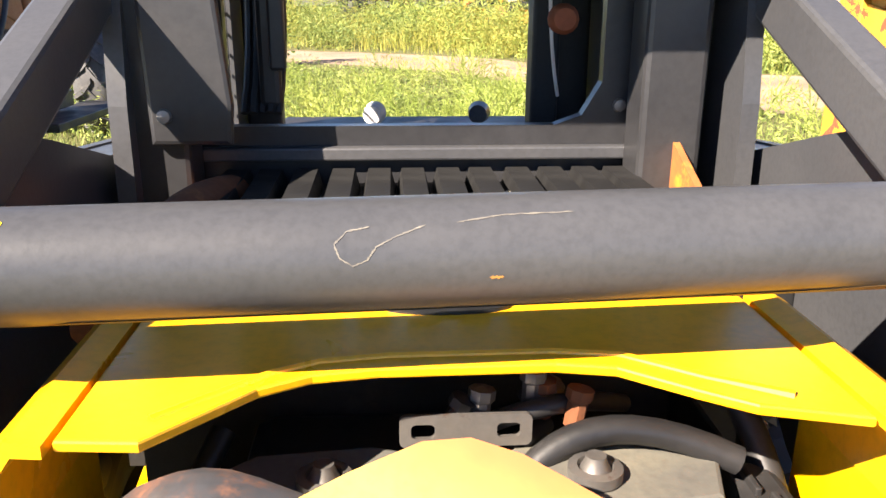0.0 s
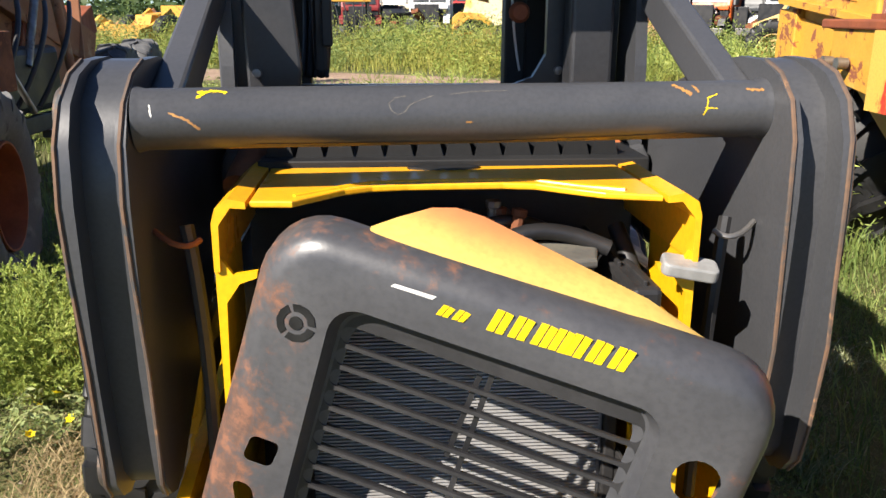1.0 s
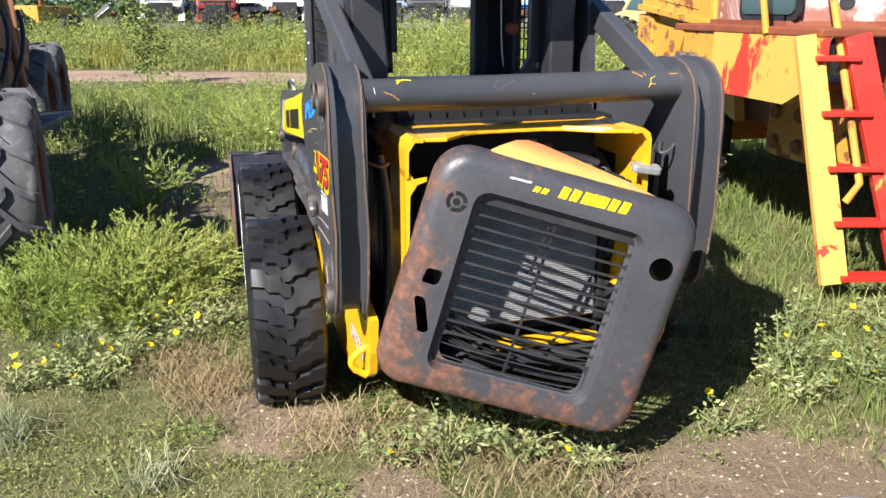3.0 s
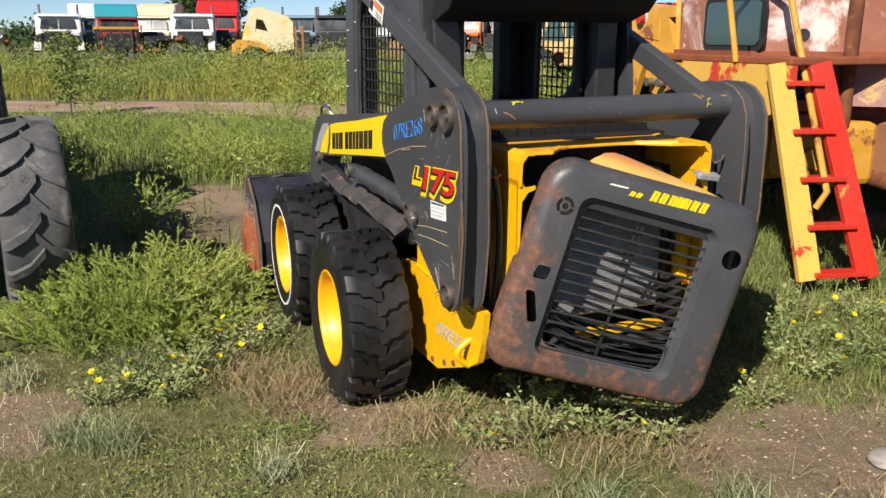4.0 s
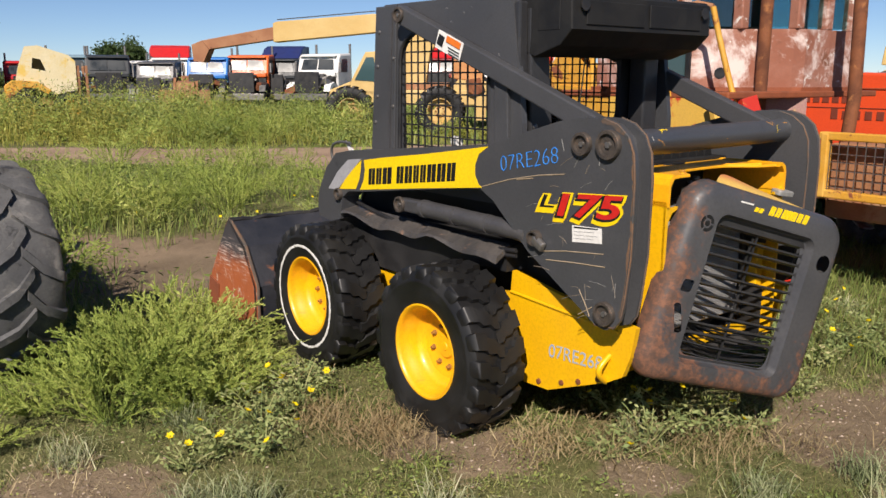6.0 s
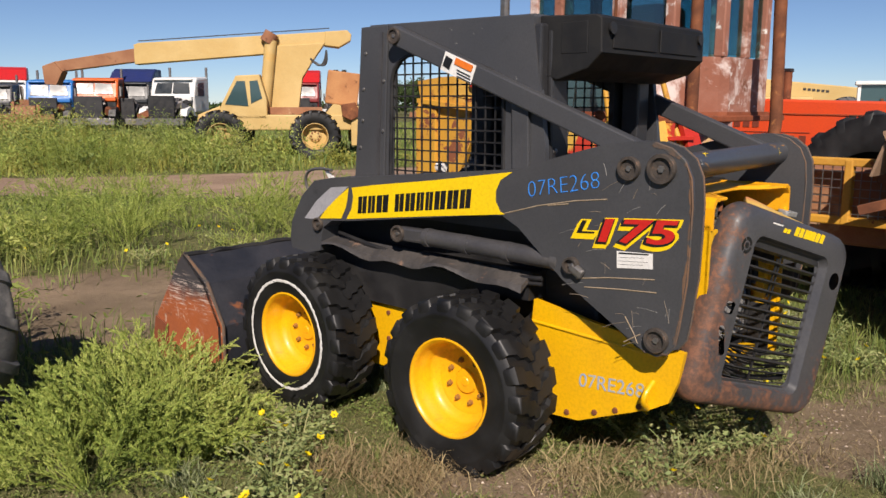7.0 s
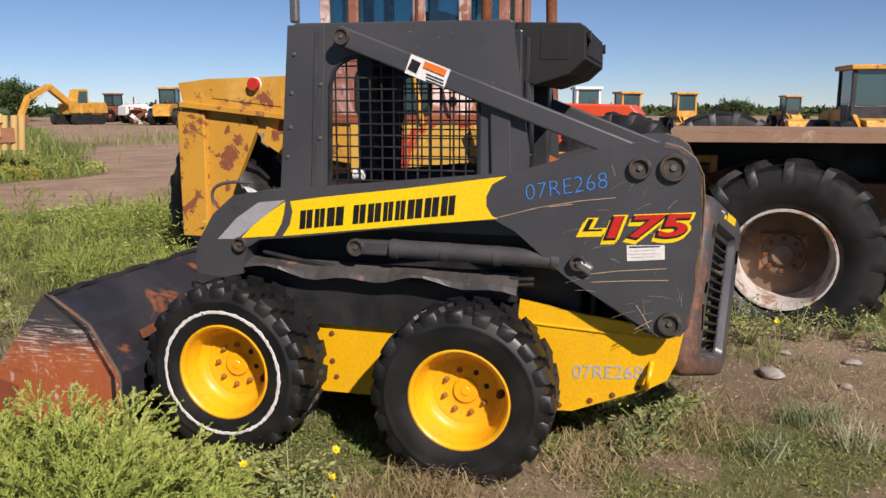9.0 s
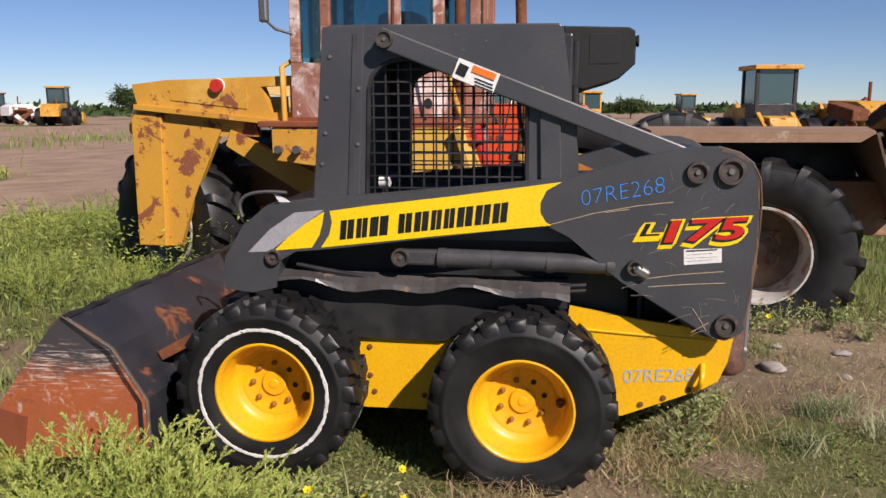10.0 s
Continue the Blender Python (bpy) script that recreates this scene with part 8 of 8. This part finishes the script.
stuff("meadow_weeds", leaves_mesh("meadow_weeds", p, rng.uniform(0.04, 0.10, len(p)), rng.uniform(0.010, 0.025, len(p)), rng), "weed", "bushy green weeds in the meadow", "weeds")


# rounded weed bushes in the meadow
bc = scatter(rng, 900, -12.0, 8.0, 4.3, 15.5, lambda x, y: mid_keep(x, y) * (0.75 if patchy(x, y, 0.4, 6) > -0.1 else 0.15))
pts = []
for x, y, z in bc:
    r = rng.uniform(0.18, 0.55)
    hgt = rng.uniform(0.25, 0.75) * beside(x, y)
    n = int(420 * r)
    d = rng.normal(size=(n, 3))
    d /= np.linalg.norm(d, axis=1)[:, None]
    rad = rng.uniform(0.55, 1.0, n)[:, None]
    pts.append(np.array([x, y, z]) + d * rad * np.array([r, r, hgt * 0.55]) + np.array([0, 0, hgt * 0.5]))
pts = np.concatenate(pts)
half = rng.uniform(0, 1, len(pts)) < 0.6
for nm, sel, mt, lab in (("weed_bushes", half, "weed", "rounded bushy weeds in the meadow"), ("pale_weed_bushes", ~half, "kochia", "pale bushy weeds in the meadow")):
    stuff(nm, leaves_mesh(nm, pts[sel], rng.uniform(0.03, 0.08, sel.sum()), rng.uniform(0.008, 0.02, sel.sum()), rng), mt, lab, "weeds")
# dead brown mats beside the loader
mats = []
for cx_, cy_, r, n in ((-1.15, 1.55, 0.22, 800), (-1.30, 1.85, 0.18, 350), (-0.62, 1.02, 0.2, 380), (-0.30, 0.85, 0.22, 380), (-0.02, 0.60, 0.22, 300), (0.3, 0.45, 0.25, 200), (0.7, -0.2, 0.3, 150)):
    q = rng.normal(0, r * 0.55, (n, 2)) + np.array([cx_, cy_])
    mats.append(np.column_stack([q, [ground_z(a_, b_) + rng.uniform(0, 0.05) for a_, b_ in q]]))
mats = np.concatenate(mats)
stuff("dead_mat", blades_mesh("dead_mat", mats, rng.uniform(0.03, 0.12, len(mats)), rng.uniform(0.002, 0.005, len(mats)), rng.uniform(0.8, 2.2, len(mats)), rng), "dry", "matted dead brown stems beside the loader", "grass")


# tall weeds beyond the track
def beyond(x, y):
    d = y - along(FAR_EDGE, x) - 0.2
    lot = x + 2.6 - 0.93 * y
    return max(0.0, min(1.0, d / 0.8)) * (1.0 if lot < 0.8 + 1.2 * patchy(x, y, 0.4) else 0.0)


def weed_height(x, y):
    """Lower along the track and towards the lot, tall behind."""
    d = y - along(FAR_EDGE, x)
    return (0.55 + 0.75 * min(1.0, d / 1.8) + 0.28 * patchy(x, y, 0.33, 1)) * (1.0 if x < 8.2 else max(0.20, 1 - 0.34 * (x - 8.2)))


clumps = scatter(rng, 1500, -24.0, 15.0, 13.5, 33.0, lambda x, y: beyond(x, y) * (0.75 if patchy(x, y, 0.3, 12) > -0.25 else 0.25))
weed_sets = {"weed": [], "kochia": [], "goldweed": []}
for x, y, z in clumps:
    hgt = min(1.45, max(0.25, weed_height(x, y) * rng.uniform(0.6, 1.15)))
    r = hgt * rng.uniform(0.5, 1.05)
    n = int(150 + 330 * r)
    d = rng.normal(size=(n, 3))
    d /= np.linalg.norm(d, axis=1)[:, None]
    d[:, 2] = np.abs(d[:, 2])
    lobes = 1 + 0.22 * np.sin(3 * np.arctan2(d[:, 1], d[:, 0]) + x * 5) + 0.12 * np.sin(7 * d[:, 2] + y * 3)
    c = np.array([x, y, z]) + d * (rng.uniform(0.45, 1.0, n) ** 0.5 * lobes)[:, None] * np.array([r, r, hgt])
    tone = patchy(x, y, 0.28, 9) + rng.normal(0, 0.18)
    weed_sets["goldweed" if tone > 0.22 else "kochia" if tone > 0.0 else "weed"].append(c)
for mt, nm, lab in (("weed", "tall_weeds", "tall bushy green weeds along the track"), ("kochia", "pale_tall_weeds", "tall bushy pale green weeds along the track"), ("goldweed", "golden_weeds", "golden-green flowering weeds along the track")):
    c = np.concatenate(weed_sets[mt])
    stuff(nm, leaves_mesh(nm, c, rng.uniform(0.06, 0.14, len(c)), rng.uniform(0.016, 0.034, len(c)), rng, 1.1), mt, lab, "weeds")
p = scatter(rng, 56000, -24.0, 15.0, 13.5, 33.0, beyond)
hh = np.clip(np.array([0.50 * weed_height(x, y) * (1.0 if patchy(x, y, 0.4, 14) > 0 else 0.45) for x, y, z in p]), 0.10, 0.9)
stuff("tall_grass", blades_mesh("tall_grass", p, hh * rng.uniform(0.5, 1.15, len(p)), rng.uniform(0.010, 0.022, len(p)), rng.uniform(0.05, 0.6, len(p)), rng), "goldweed", "tall yellow-green grass along the track", "grass")


# thinner grass on the rest of the yard ground
def outer_keep(x, y):
    if -5.0 < x < 3.4 and -2.6 < y < 5.0:
        return 0.0
    return max(0.0, 0.75 - bare(x, y)) * (0.55 + 0.5 * patchy(x, y, 0.6, 16)) * min(1.0, max(0.0, 1.6 - math.hypot(x + 0.5, y - 1.5) / 14.0))


p = scatter(rng, 90000, -16.0, 13.0, -14.0, 4.2, outer_keep)
stuff("yard_grass", blades_mesh("yard_grass", p, rng.uniform(0.05, 0.18, len(p)), rng.uniform(0.006, 0.014, len(p)), rng.uniform(0.3, 1.1, len(p)), rng), "grass", "thin dry grass on the open yard", "grass")


# far grass strips across the lot
def far_keep(x, y):
    return (1 - bare(x, y)) ** 2 * (0.6 + 0.6 * patchy(x, y, 0.2))


p = scatter(rng, 60000, 6.0, 48.0, -14.0, 48.0, far_keep)
stuff("far_grass", blades_mesh("far_grass", p, rng.uniform(0.12, 0.45, len(p)), rng.uniform(0.03, 0.06, len(p)), rng.uniform(0.1, 0.7, len(p)), rng), "lush", "rough grass across the far lot", "grass")
p = scatter(rng, 30000, -60.0, 10.0, 26.0, 70.0, lambda x, y: 0.7)
stuff("far_grass", blades_mesh("far_grass", p, rng.uniform(0.2, 0.6, len(p)), rng.uniform(0.04, 0.08, len(p)), rng.uniform(0.1, 0.7, len(p)), rng), "goldweed", "rough grass behind the trucks", "grass")
# grass under and beside the yellow tractor
p = scatter(rng, 45000, 1.2, 7.5, -4.0, 7.0, lambda x, y: max(0.0, 1 - 1.2 * bare(x, y)) * 0.8)
stuff("side_grass", blades_mesh("side_grass", p, rng.uniform(0.05, 0.22, len(p)), rng.uniform(0.004, 0.008, len(p)), rng.uniform(0.2, 0.9, len(p)), rng), "lush", "green grass beside the yellow tractor", "grass")


def feathery_weed(seed, height, spread, stems):
    """An upright bushy weed with fine narrow leaves."""
    g = np.random.default_rng(seed)
    ob = thing("feathery_weed", pose(0, 0, 0), "pale green feathery bushy weed", "weed", "feathery weeds")
    st, cs, bias = B(), [], []
    def plume(base, knee, tip, n, reach):
        pipe(st, bend(base, knee, tip, 3), 0.003, 3, 0.001)
        for i in range(3, n):
            t = i / n
            c = base * (1 - t) ** 2 + knee * 2 * t * (1 - t) + tip * t * t
            along_ = ((knee - base) * (1 - t) + (tip - knee) * t).normalized()
            for _ in range(4):
                o = Vector(g.normal(0, 1, 3))
                o -= along_ * o.dot(along_)
                cs.append(c)
                bias.append(tuple(o.normalized() * 0.9 + along_ * 1.9))
                size.append(reach * (1.15 - 0.75 * t) * g.uniform(0.7, 1.2))
    size = []
    for k in range(stems):
        a, r = g.uniform(0, 2 * math.pi), g.uniform(0.10, 1.0) ** 0.6
        hgt = height * g.uniform(0.65, 1.0) * (1 - 0.45 * r)
        tip = Vector((spread * r * math.cos(a), spread * r * math.sin(a), hgt))
        base = Vector((0.04 * math.cos(a), 0.04 * math.sin(a), 0))
        knee = Vector((tip.x * 0.55, tip.y * 0.55, hgt * 0.75))
        plume(base, knee, tip, 30, 0.036)
        for j in range(6):
            t = 0.28 + 0.11 * j
            c = base * (1 - t) ** 2 + knee * 2 * t * (1 - t) + tip * t * t
            along_ = ((knee - base) * (1 - t) + (tip - knee) * t).normalized()
            o = Vector(g.normal(0, 1, 3))
            o -= along_ * o.dot(along_)
            L = 0.17 * (1.2 - t) * g.uniform(0.7, 1.3) * height / 0.7
            end = c + (o.normalized() * 0.75 + along_ * 0.8 + Vector((0, 0, 0.1))) * L
            plume(c, c.lerp(end, 0.5) + Vector((0, 0, 0.012)), end, 13, 0.028)
    tagged(part("stem", st, "kochia", ob, ""), kind="stuff")
    cs = np.array(cs)
    me = leaves_mesh("foliage", cs, np.array(size), g.uniform(0.0036, 0.0058, len(cs)), g, 0.8, np.array(bias))
    me.materials.append(M["kochia"])
    fo = new("foliage", me)
    fo.parent = ob
    return ob


kinds = [feathery_weed(21, 0.70, 0.62, 30), feathery_weed(22, 0.55, 0.66, 30), feathery_weed(23, 0.42, 0.52, 26), feathery_weed(24, 0.85, 0.60, 14)]
spots = [(-1.90, 2.62, 0, 0.95), (-1.62, 2.95, 0, 0.95), (-2.15, 2.45, 1, 0.9), (-1.62, 2.55, 1, 0.85), (-1.42, 3.25, 1, 0.75), (-1.85, 3.25, 1, 0.95), (-1.42, 2.85, 2, 0.85), (-1.20, 3.75, 2, 0.6), (-2.2, 3.0, 2, 1.0), (-1.52, 2.42, 2, 0.75),
         (-1.30, 3.05, 2, 0.7), (-2.05, 2.85, 0, 0.8), (-2.75, 2.35, 2, 0.6), (-2.45, 2.75, 2, 0.7), (-1.75, 2.40, 2, 0.9), (-1.28, 2.70, 2, 0.45), (-2.0, 5.2, 0, 1.0), (-1.2, 7.9, 0, 1.2)]
hedge = random.Random(23)
for k in range(22):
    f = hedge.random()
    spots.append((3.5 + 5.0 * f + hedge.uniform(-0.5, 0.5), 18.3 + 0.9 * f + hedge.uniform(-0.9, 0.9), 3, hedge.uniform(1.1, 1.75)))
meadow = random.Random(19)
while len(spots) < 88:
    x, y = meadow.uniform(-3.2, 4.6), meadow.uniform(5.0, 14.5)
    if bare(x, y) < 0.15 and y < along(NEAR_EDGE, x) - 0.8 and not (x < -2.3 and y < 11.5) and not (abs(x) < 1.6 and y < 4.6) and not (x > 2.0 and y < 6.5):
        spots.append((x, y, 3, meadow.uniform(0.7, 1.3) * (0.75 if y < 6.5 else 1.0)))
for k, (x, y, kind_, s) in enumerate(spots):
    m = pose(x, y, ground_z(x, y) - 0.01, 0, 0, 67 * k) @ Matrix.Scale(s, 4)
    ob = copy_thing(kinds[kind_], m)
    ob.matrix_basis = m
for o in kinds:
    for c in list(o.children):
        bpy.data.objects.remove(c)
    bpy.data.objects.remove(o)


def flower_weed(seed, r, height, leaves, flowers):
    """A low broad-leaved weed with small yellow flowers."""
    g = np.random.default_rng(seed)
    ob = thing("flowering_weed", pose(0, 0, 0), "low green broad-leaved weed with yellow flowers", "weed", "flowering weeds")
    st = B()
    cs, tips = [], []
    for k in range(9):
        a = 2 * math.pi * k / 9 + g.uniform(-0.3, 0.3)
        L = r * g.uniform(0.6, 1.0)
        tip = Vector((L * math.cos(a), L * math.sin(a), height * g.uniform(0.5, 1.0)))
        line = bend((0, 0, 0), (tip.x * 0.5, tip.y * 0.5, tip.z * 0.9), tip, 6)
        pipe(st, line, 0.004, 5, 0.002)
        tips.append(tip)
        for _ in range(leaves // 9):
            t = g.uniform(0.0, 1.0) ** 0.55
            c = line[min(6, int(t * 6))]
            cs.append(c + Vector(g.normal(0, 0.024, 3)))
    tagged(part("stem", st, "broadleaf", ob), kind="stuff")
    cs = np.array(cs)
    cs[:, 2] = np.clip(cs[:, 2], 0.01, None)
    me = leaves_mesh("foliage", cs, g.uniform(0.016, 0.042, len(cs)), g.uniform(0.008, 0.020, len(cs)), g, 0.5)
    me.materials.append(M["broadleaf"])
    fo = new("foliage", me)
    fo.parent = ob
    for k in range(flowers):
        bm = B()
        for j in range(6):
            b = 2 * math.pi * j / 6
            v = [bm.verts.new((s * math.cos(b + w), s * math.sin(b + w), z)) for s, w, z in ((0.002, 0, 0), (0.014, -0.6, 0.006), (0.020, 0, 0.010), (0.014, 0.6, 0.006))]
            bm.faces.new(v)
        part("flower", bm, "petal", ob, "yellow flower", False, Matrix.Translation(tips[(2 * k + 1) % len(tips)] + Vector((0, 0, 0.022))) @ pose(0, 0, 0, g.uniform(-40, 40), g.uniform(-40, 40), 0))
    return ob


kinds = [flower_weed(31, 0.20, 0.15, 230, 4), flower_weed(32, 0.24, 0.22, 280, 3), flower_weed(33, 0.16, 0.12, 150, 1), flower_weed(34, 0.22, 0.26, 240, 0)]
spots = [(-1.85, 1.80, 0), (-2.0, 1.70, 2), (-1.28, 2.15, 1), (-1.68, 1.66, 0), (-0.42, 0.80, 2), (-0.10, 1.10, 0), (0.02, 0.72, 1), (-0.22, 0.76, 3), (-1.42, 2.02, 0), (-1.60, 1.90, 3), (0.30, 0.62, 2), (-1.15, 2.40, 2),
         (1.35, 0.95, 1), (1.75, 1.05, 1), (1.45, 1.25, 3), (2.05, 1.0, 3), (1.75, 0.70, 0), (2.2, 1.5, 1), (1.75, 1.6, 3), (1.9, -0.05, 3), (2.05, -0.4, 1), (1.8, -0.6, 3), (1.7, 0.25, 1), (2.1, 0.35, 3), 
         (0.1, 6.8, 1), (-0.6, 7.8, 1), (0.9, 6.2, 3), (1.2, 7.4, 1), (0.2, 5.2, 3), (0.9, 0.75, 2)]
for k, (x, y, kind_) in enumerate(spots):
    copy_thing(kinds[kind_], pose(x, y, ground_z(x, y) - 0.004, 0, 0, 51 * k))
for o in kinds:
    for c in list(o.children):
        bpy.data.objects.remove(c)
    bpy.data.objects.remove(o)


def sapling(x, y, height):
    g = np.random.default_rng(9)
    ob = thing("sapling", pose(x, y, ground_z(x, y)), "slender leafy green sapling beside the track", "sapling")
    bm, cs = B(), []
    pipe(bm, [(0, 0, 0), (0.03, 0, height * 0.5), (-0.02, 0.03, height)], 0.02, 7, 0.006)
    for k in range(26):
        z = height * (0.12 + 0.85 * k / 26)
        a = k * 2.4
        L = 0.55 * (1 - 0.55 * k / 26)
        line = bend((0, 0, z), (L * 0.6 * math.cos(a), L * 0.6 * math.sin(a), z + 0.1), (L * math.cos(a), L * math.sin(a), z + 0.12), 5)
        pipe(bm, line, 0.007, 5, 0.003)
        for _ in range(34):
            cs.append(line[g.integers(1, 6)] + Vector(g.normal(0, 0.06, 3)))
    part("trunk", bm, "bark", ob)
    cs = np.array(cs)
    me = leaves_mesh("crown", cs, g.uniform(0.07, 0.12, len(cs)), g.uniform(0.04, 0.07, len(cs)), g, 0.5)
    me.materials.append(M["weed"])
    cr = new("crown", me)
    cr.parent = ob
    return ob


sapling(-3.75, 17.4, 1.75)


def tree(x, y, height, spread, seed):
    """A broad tree: tapered trunk, limbs and a loose crown of leaves."""
    g = np.random.default_rng(seed)
    ob = thing("tree", pose(x, y, 0), "dark green broad-leaved tree on the skyline", "tree", "trees on the skyline")
    bm, cs = B(), []
    pipe(bm, [(0, 0, 0), (0.1, 0, height * 0.3), (0, 0.1, height * 0.6)], height * 0.035, 8, height * 0.015)
    for k in range(22):
        a, e = g.uniform(0, 2 * math.pi), g.uniform(0.15, 1.0)
        tip = Vector((spread * math.cos(a) * math.cos(e) * g.uniform(0.6, 1), spread * math.sin(a) * math.cos(e) * g.uniform(0.6, 1), height * (0.42 + 0.55 * math.sin(e) * g.uniform(0.8, 1))))
        line = bend((0, 0, height * g.uniform(0.2, 0.5)), (tip.x * 0.5, tip.y * 0.5, tip.z * 0.9), tip, 5)
        pipe(bm, line, height * 0.012, 5, height * 0.003)
        for _ in range(3):
            c0 = line[g.integers(3, 6)] + Vector(g.normal(0, spread * 0.10, 3))
            for _ in range(95):
                cs.append(c0 + Vector(g.normal(0, spread * 0.115, 3)))
    part("trunk", bm, "bark", ob)
    cs = np.array(cs)
    me = leaves_mesh("crown", cs, g.uniform(0.3, 0.55, len(cs)) * max(height / 8, spread / 4.5), g.uniform(0.18, 0.32, len(cs)) * max(height / 8, spread / 4.5), g, 0.8)
    me.materials.append(M["treeleaf"])
    cr = new("crown", me)
    cr.parent = ob
    return ob


tree(2.9, 100, 9.6, 4.8, 41)
tree(15.2, 77, 5.2, 2.8, 42)
tree(72.5, 80.5, 4.9, 3.0, 43)
tree(78, 90, 5.0, 3.2, 44)
tree(92, 63, 4.2, 2.6, 45)
tree(104, 66, 3.4, 2.4, 49)
tree(96, 0.0, 2.2, 2.2, 46)


def far_woods():
    """The low line of woods along the horizon."""
    g = np.random.default_rng(77)
    cs = []
    for k in range(150):
        a = g.uniform(-25, 118)
        d = g.uniform(150, 420)
        c = np.array([d * math.sin(radians(a)), d * math.cos(radians(a)), 0])
        hgt = g.uniform(0.8, 2.2) * (2.4 if a < 3 else 0.5)
        pts = g.normal(0, 1, (190, 3)) * np.array([9.0, 9.0, hgt * 0.38]) + np.array([0, 0, hgt * 0.6])
        pts[:, 2] = np.abs(pts[:, 2])
        cs.append(c + pts)
    cs = np.concatenate(cs)
    me = leaves_mesh("far_woods", cs, g.uniform(1.2, 2.2, len(cs)), g.uniform(0.7, 1.3, len(cs)), g, 0.8)
    return stuff("far_woods", me, "treeleaf", "low dark woods along the horizon", "woods")


far_woods()

# gravel and one flat stone
g = np.random.default_rng(12)
pv, pf = [], []
pp = scatter(g, 16000, -3.5, 3.2, -2.4, 3.2, lambda x, y: 0.12 + 0.85 * bare(x, y))
tpl = np.array([(1, 0, 0), (0, 1, 0), (-1, 0, 0), (0, -1, 0), (0, 0, 0.8), (0, 0, -0.8)])
tf = [(0, 1, 4), (1, 2, 4), (2, 3, 4), (3, 0, 4), (1, 0, 5), (2, 1, 5), (3, 2, 5), (0, 3, 5)]
for k, c in enumerate(pp):
    s = g.uniform(0.003, 0.011) * np.array([1, g.uniform(0.6, 1), g.uniform(0.4, 0.8)])
    a = g.uniform(0, 6.28)
    r = np.array([[math.cos(a), -math.sin(a), 0], [math.sin(a), math.cos(a), 0], [0, 0, 1]])
    pv.append((tpl * s + g.normal(0, 0.001, (6, 3))) @ r + c + np.array([0, 0, 0.004]))
    pf += [tuple(i + 6 * k for i in f) for f in tf]
me = bpy.data.meshes.new("gravel")
me.from_pydata(np.concatenate(pv).tolist(), [], pf)
M["pebble"] = surface("pebbles", (0.30, 0.22, 0.16), (0.45, 0.37, 0.30), 15, (0.8, 0.95), island=0.45)
stuff("gravel", me, "pebble", "small brown and grey pebbles on bare earth", "gravel")


def field_stone(x, y, s, turn):
    bm = B()
    bmesh.ops.create_icosphere(bm, subdivisions=3, radius=1)
    for v in bm.verts:
        f = 1 + 0.28 * noise.noise(v.co * 1.3 + Vector((x, y, 0))) + 0.08 * noise.noise(v.co * 4)
        v.co = Vector((v.co.x * s * f, v.co.y * s * 0.7 * f, v.co.z * s * 0.35 * f))
    ob = part("stone", bm, surface("grey_stone", (0.36, 0.33, 0.30), (0.28, 0.25, 0.22), 12, (0.85, 0.95), bump=0.3), None, "", True, pose(x, y, ground_z(x, y) + 0.02 * s / 0.1, 0, 8, turn))
    return tagged(ob, "flat grey stone lying on the bare earth", "stone", "field stones")


for x, y, s, a in ((1.05, 0.15, 0.10, 20), (1.45, -0.35, 0.06, 80), (0.95, -0.25, 0.05, 10), (1.55, 0.05, 0.05, 50)):
    field_stone(x, y, s, a)
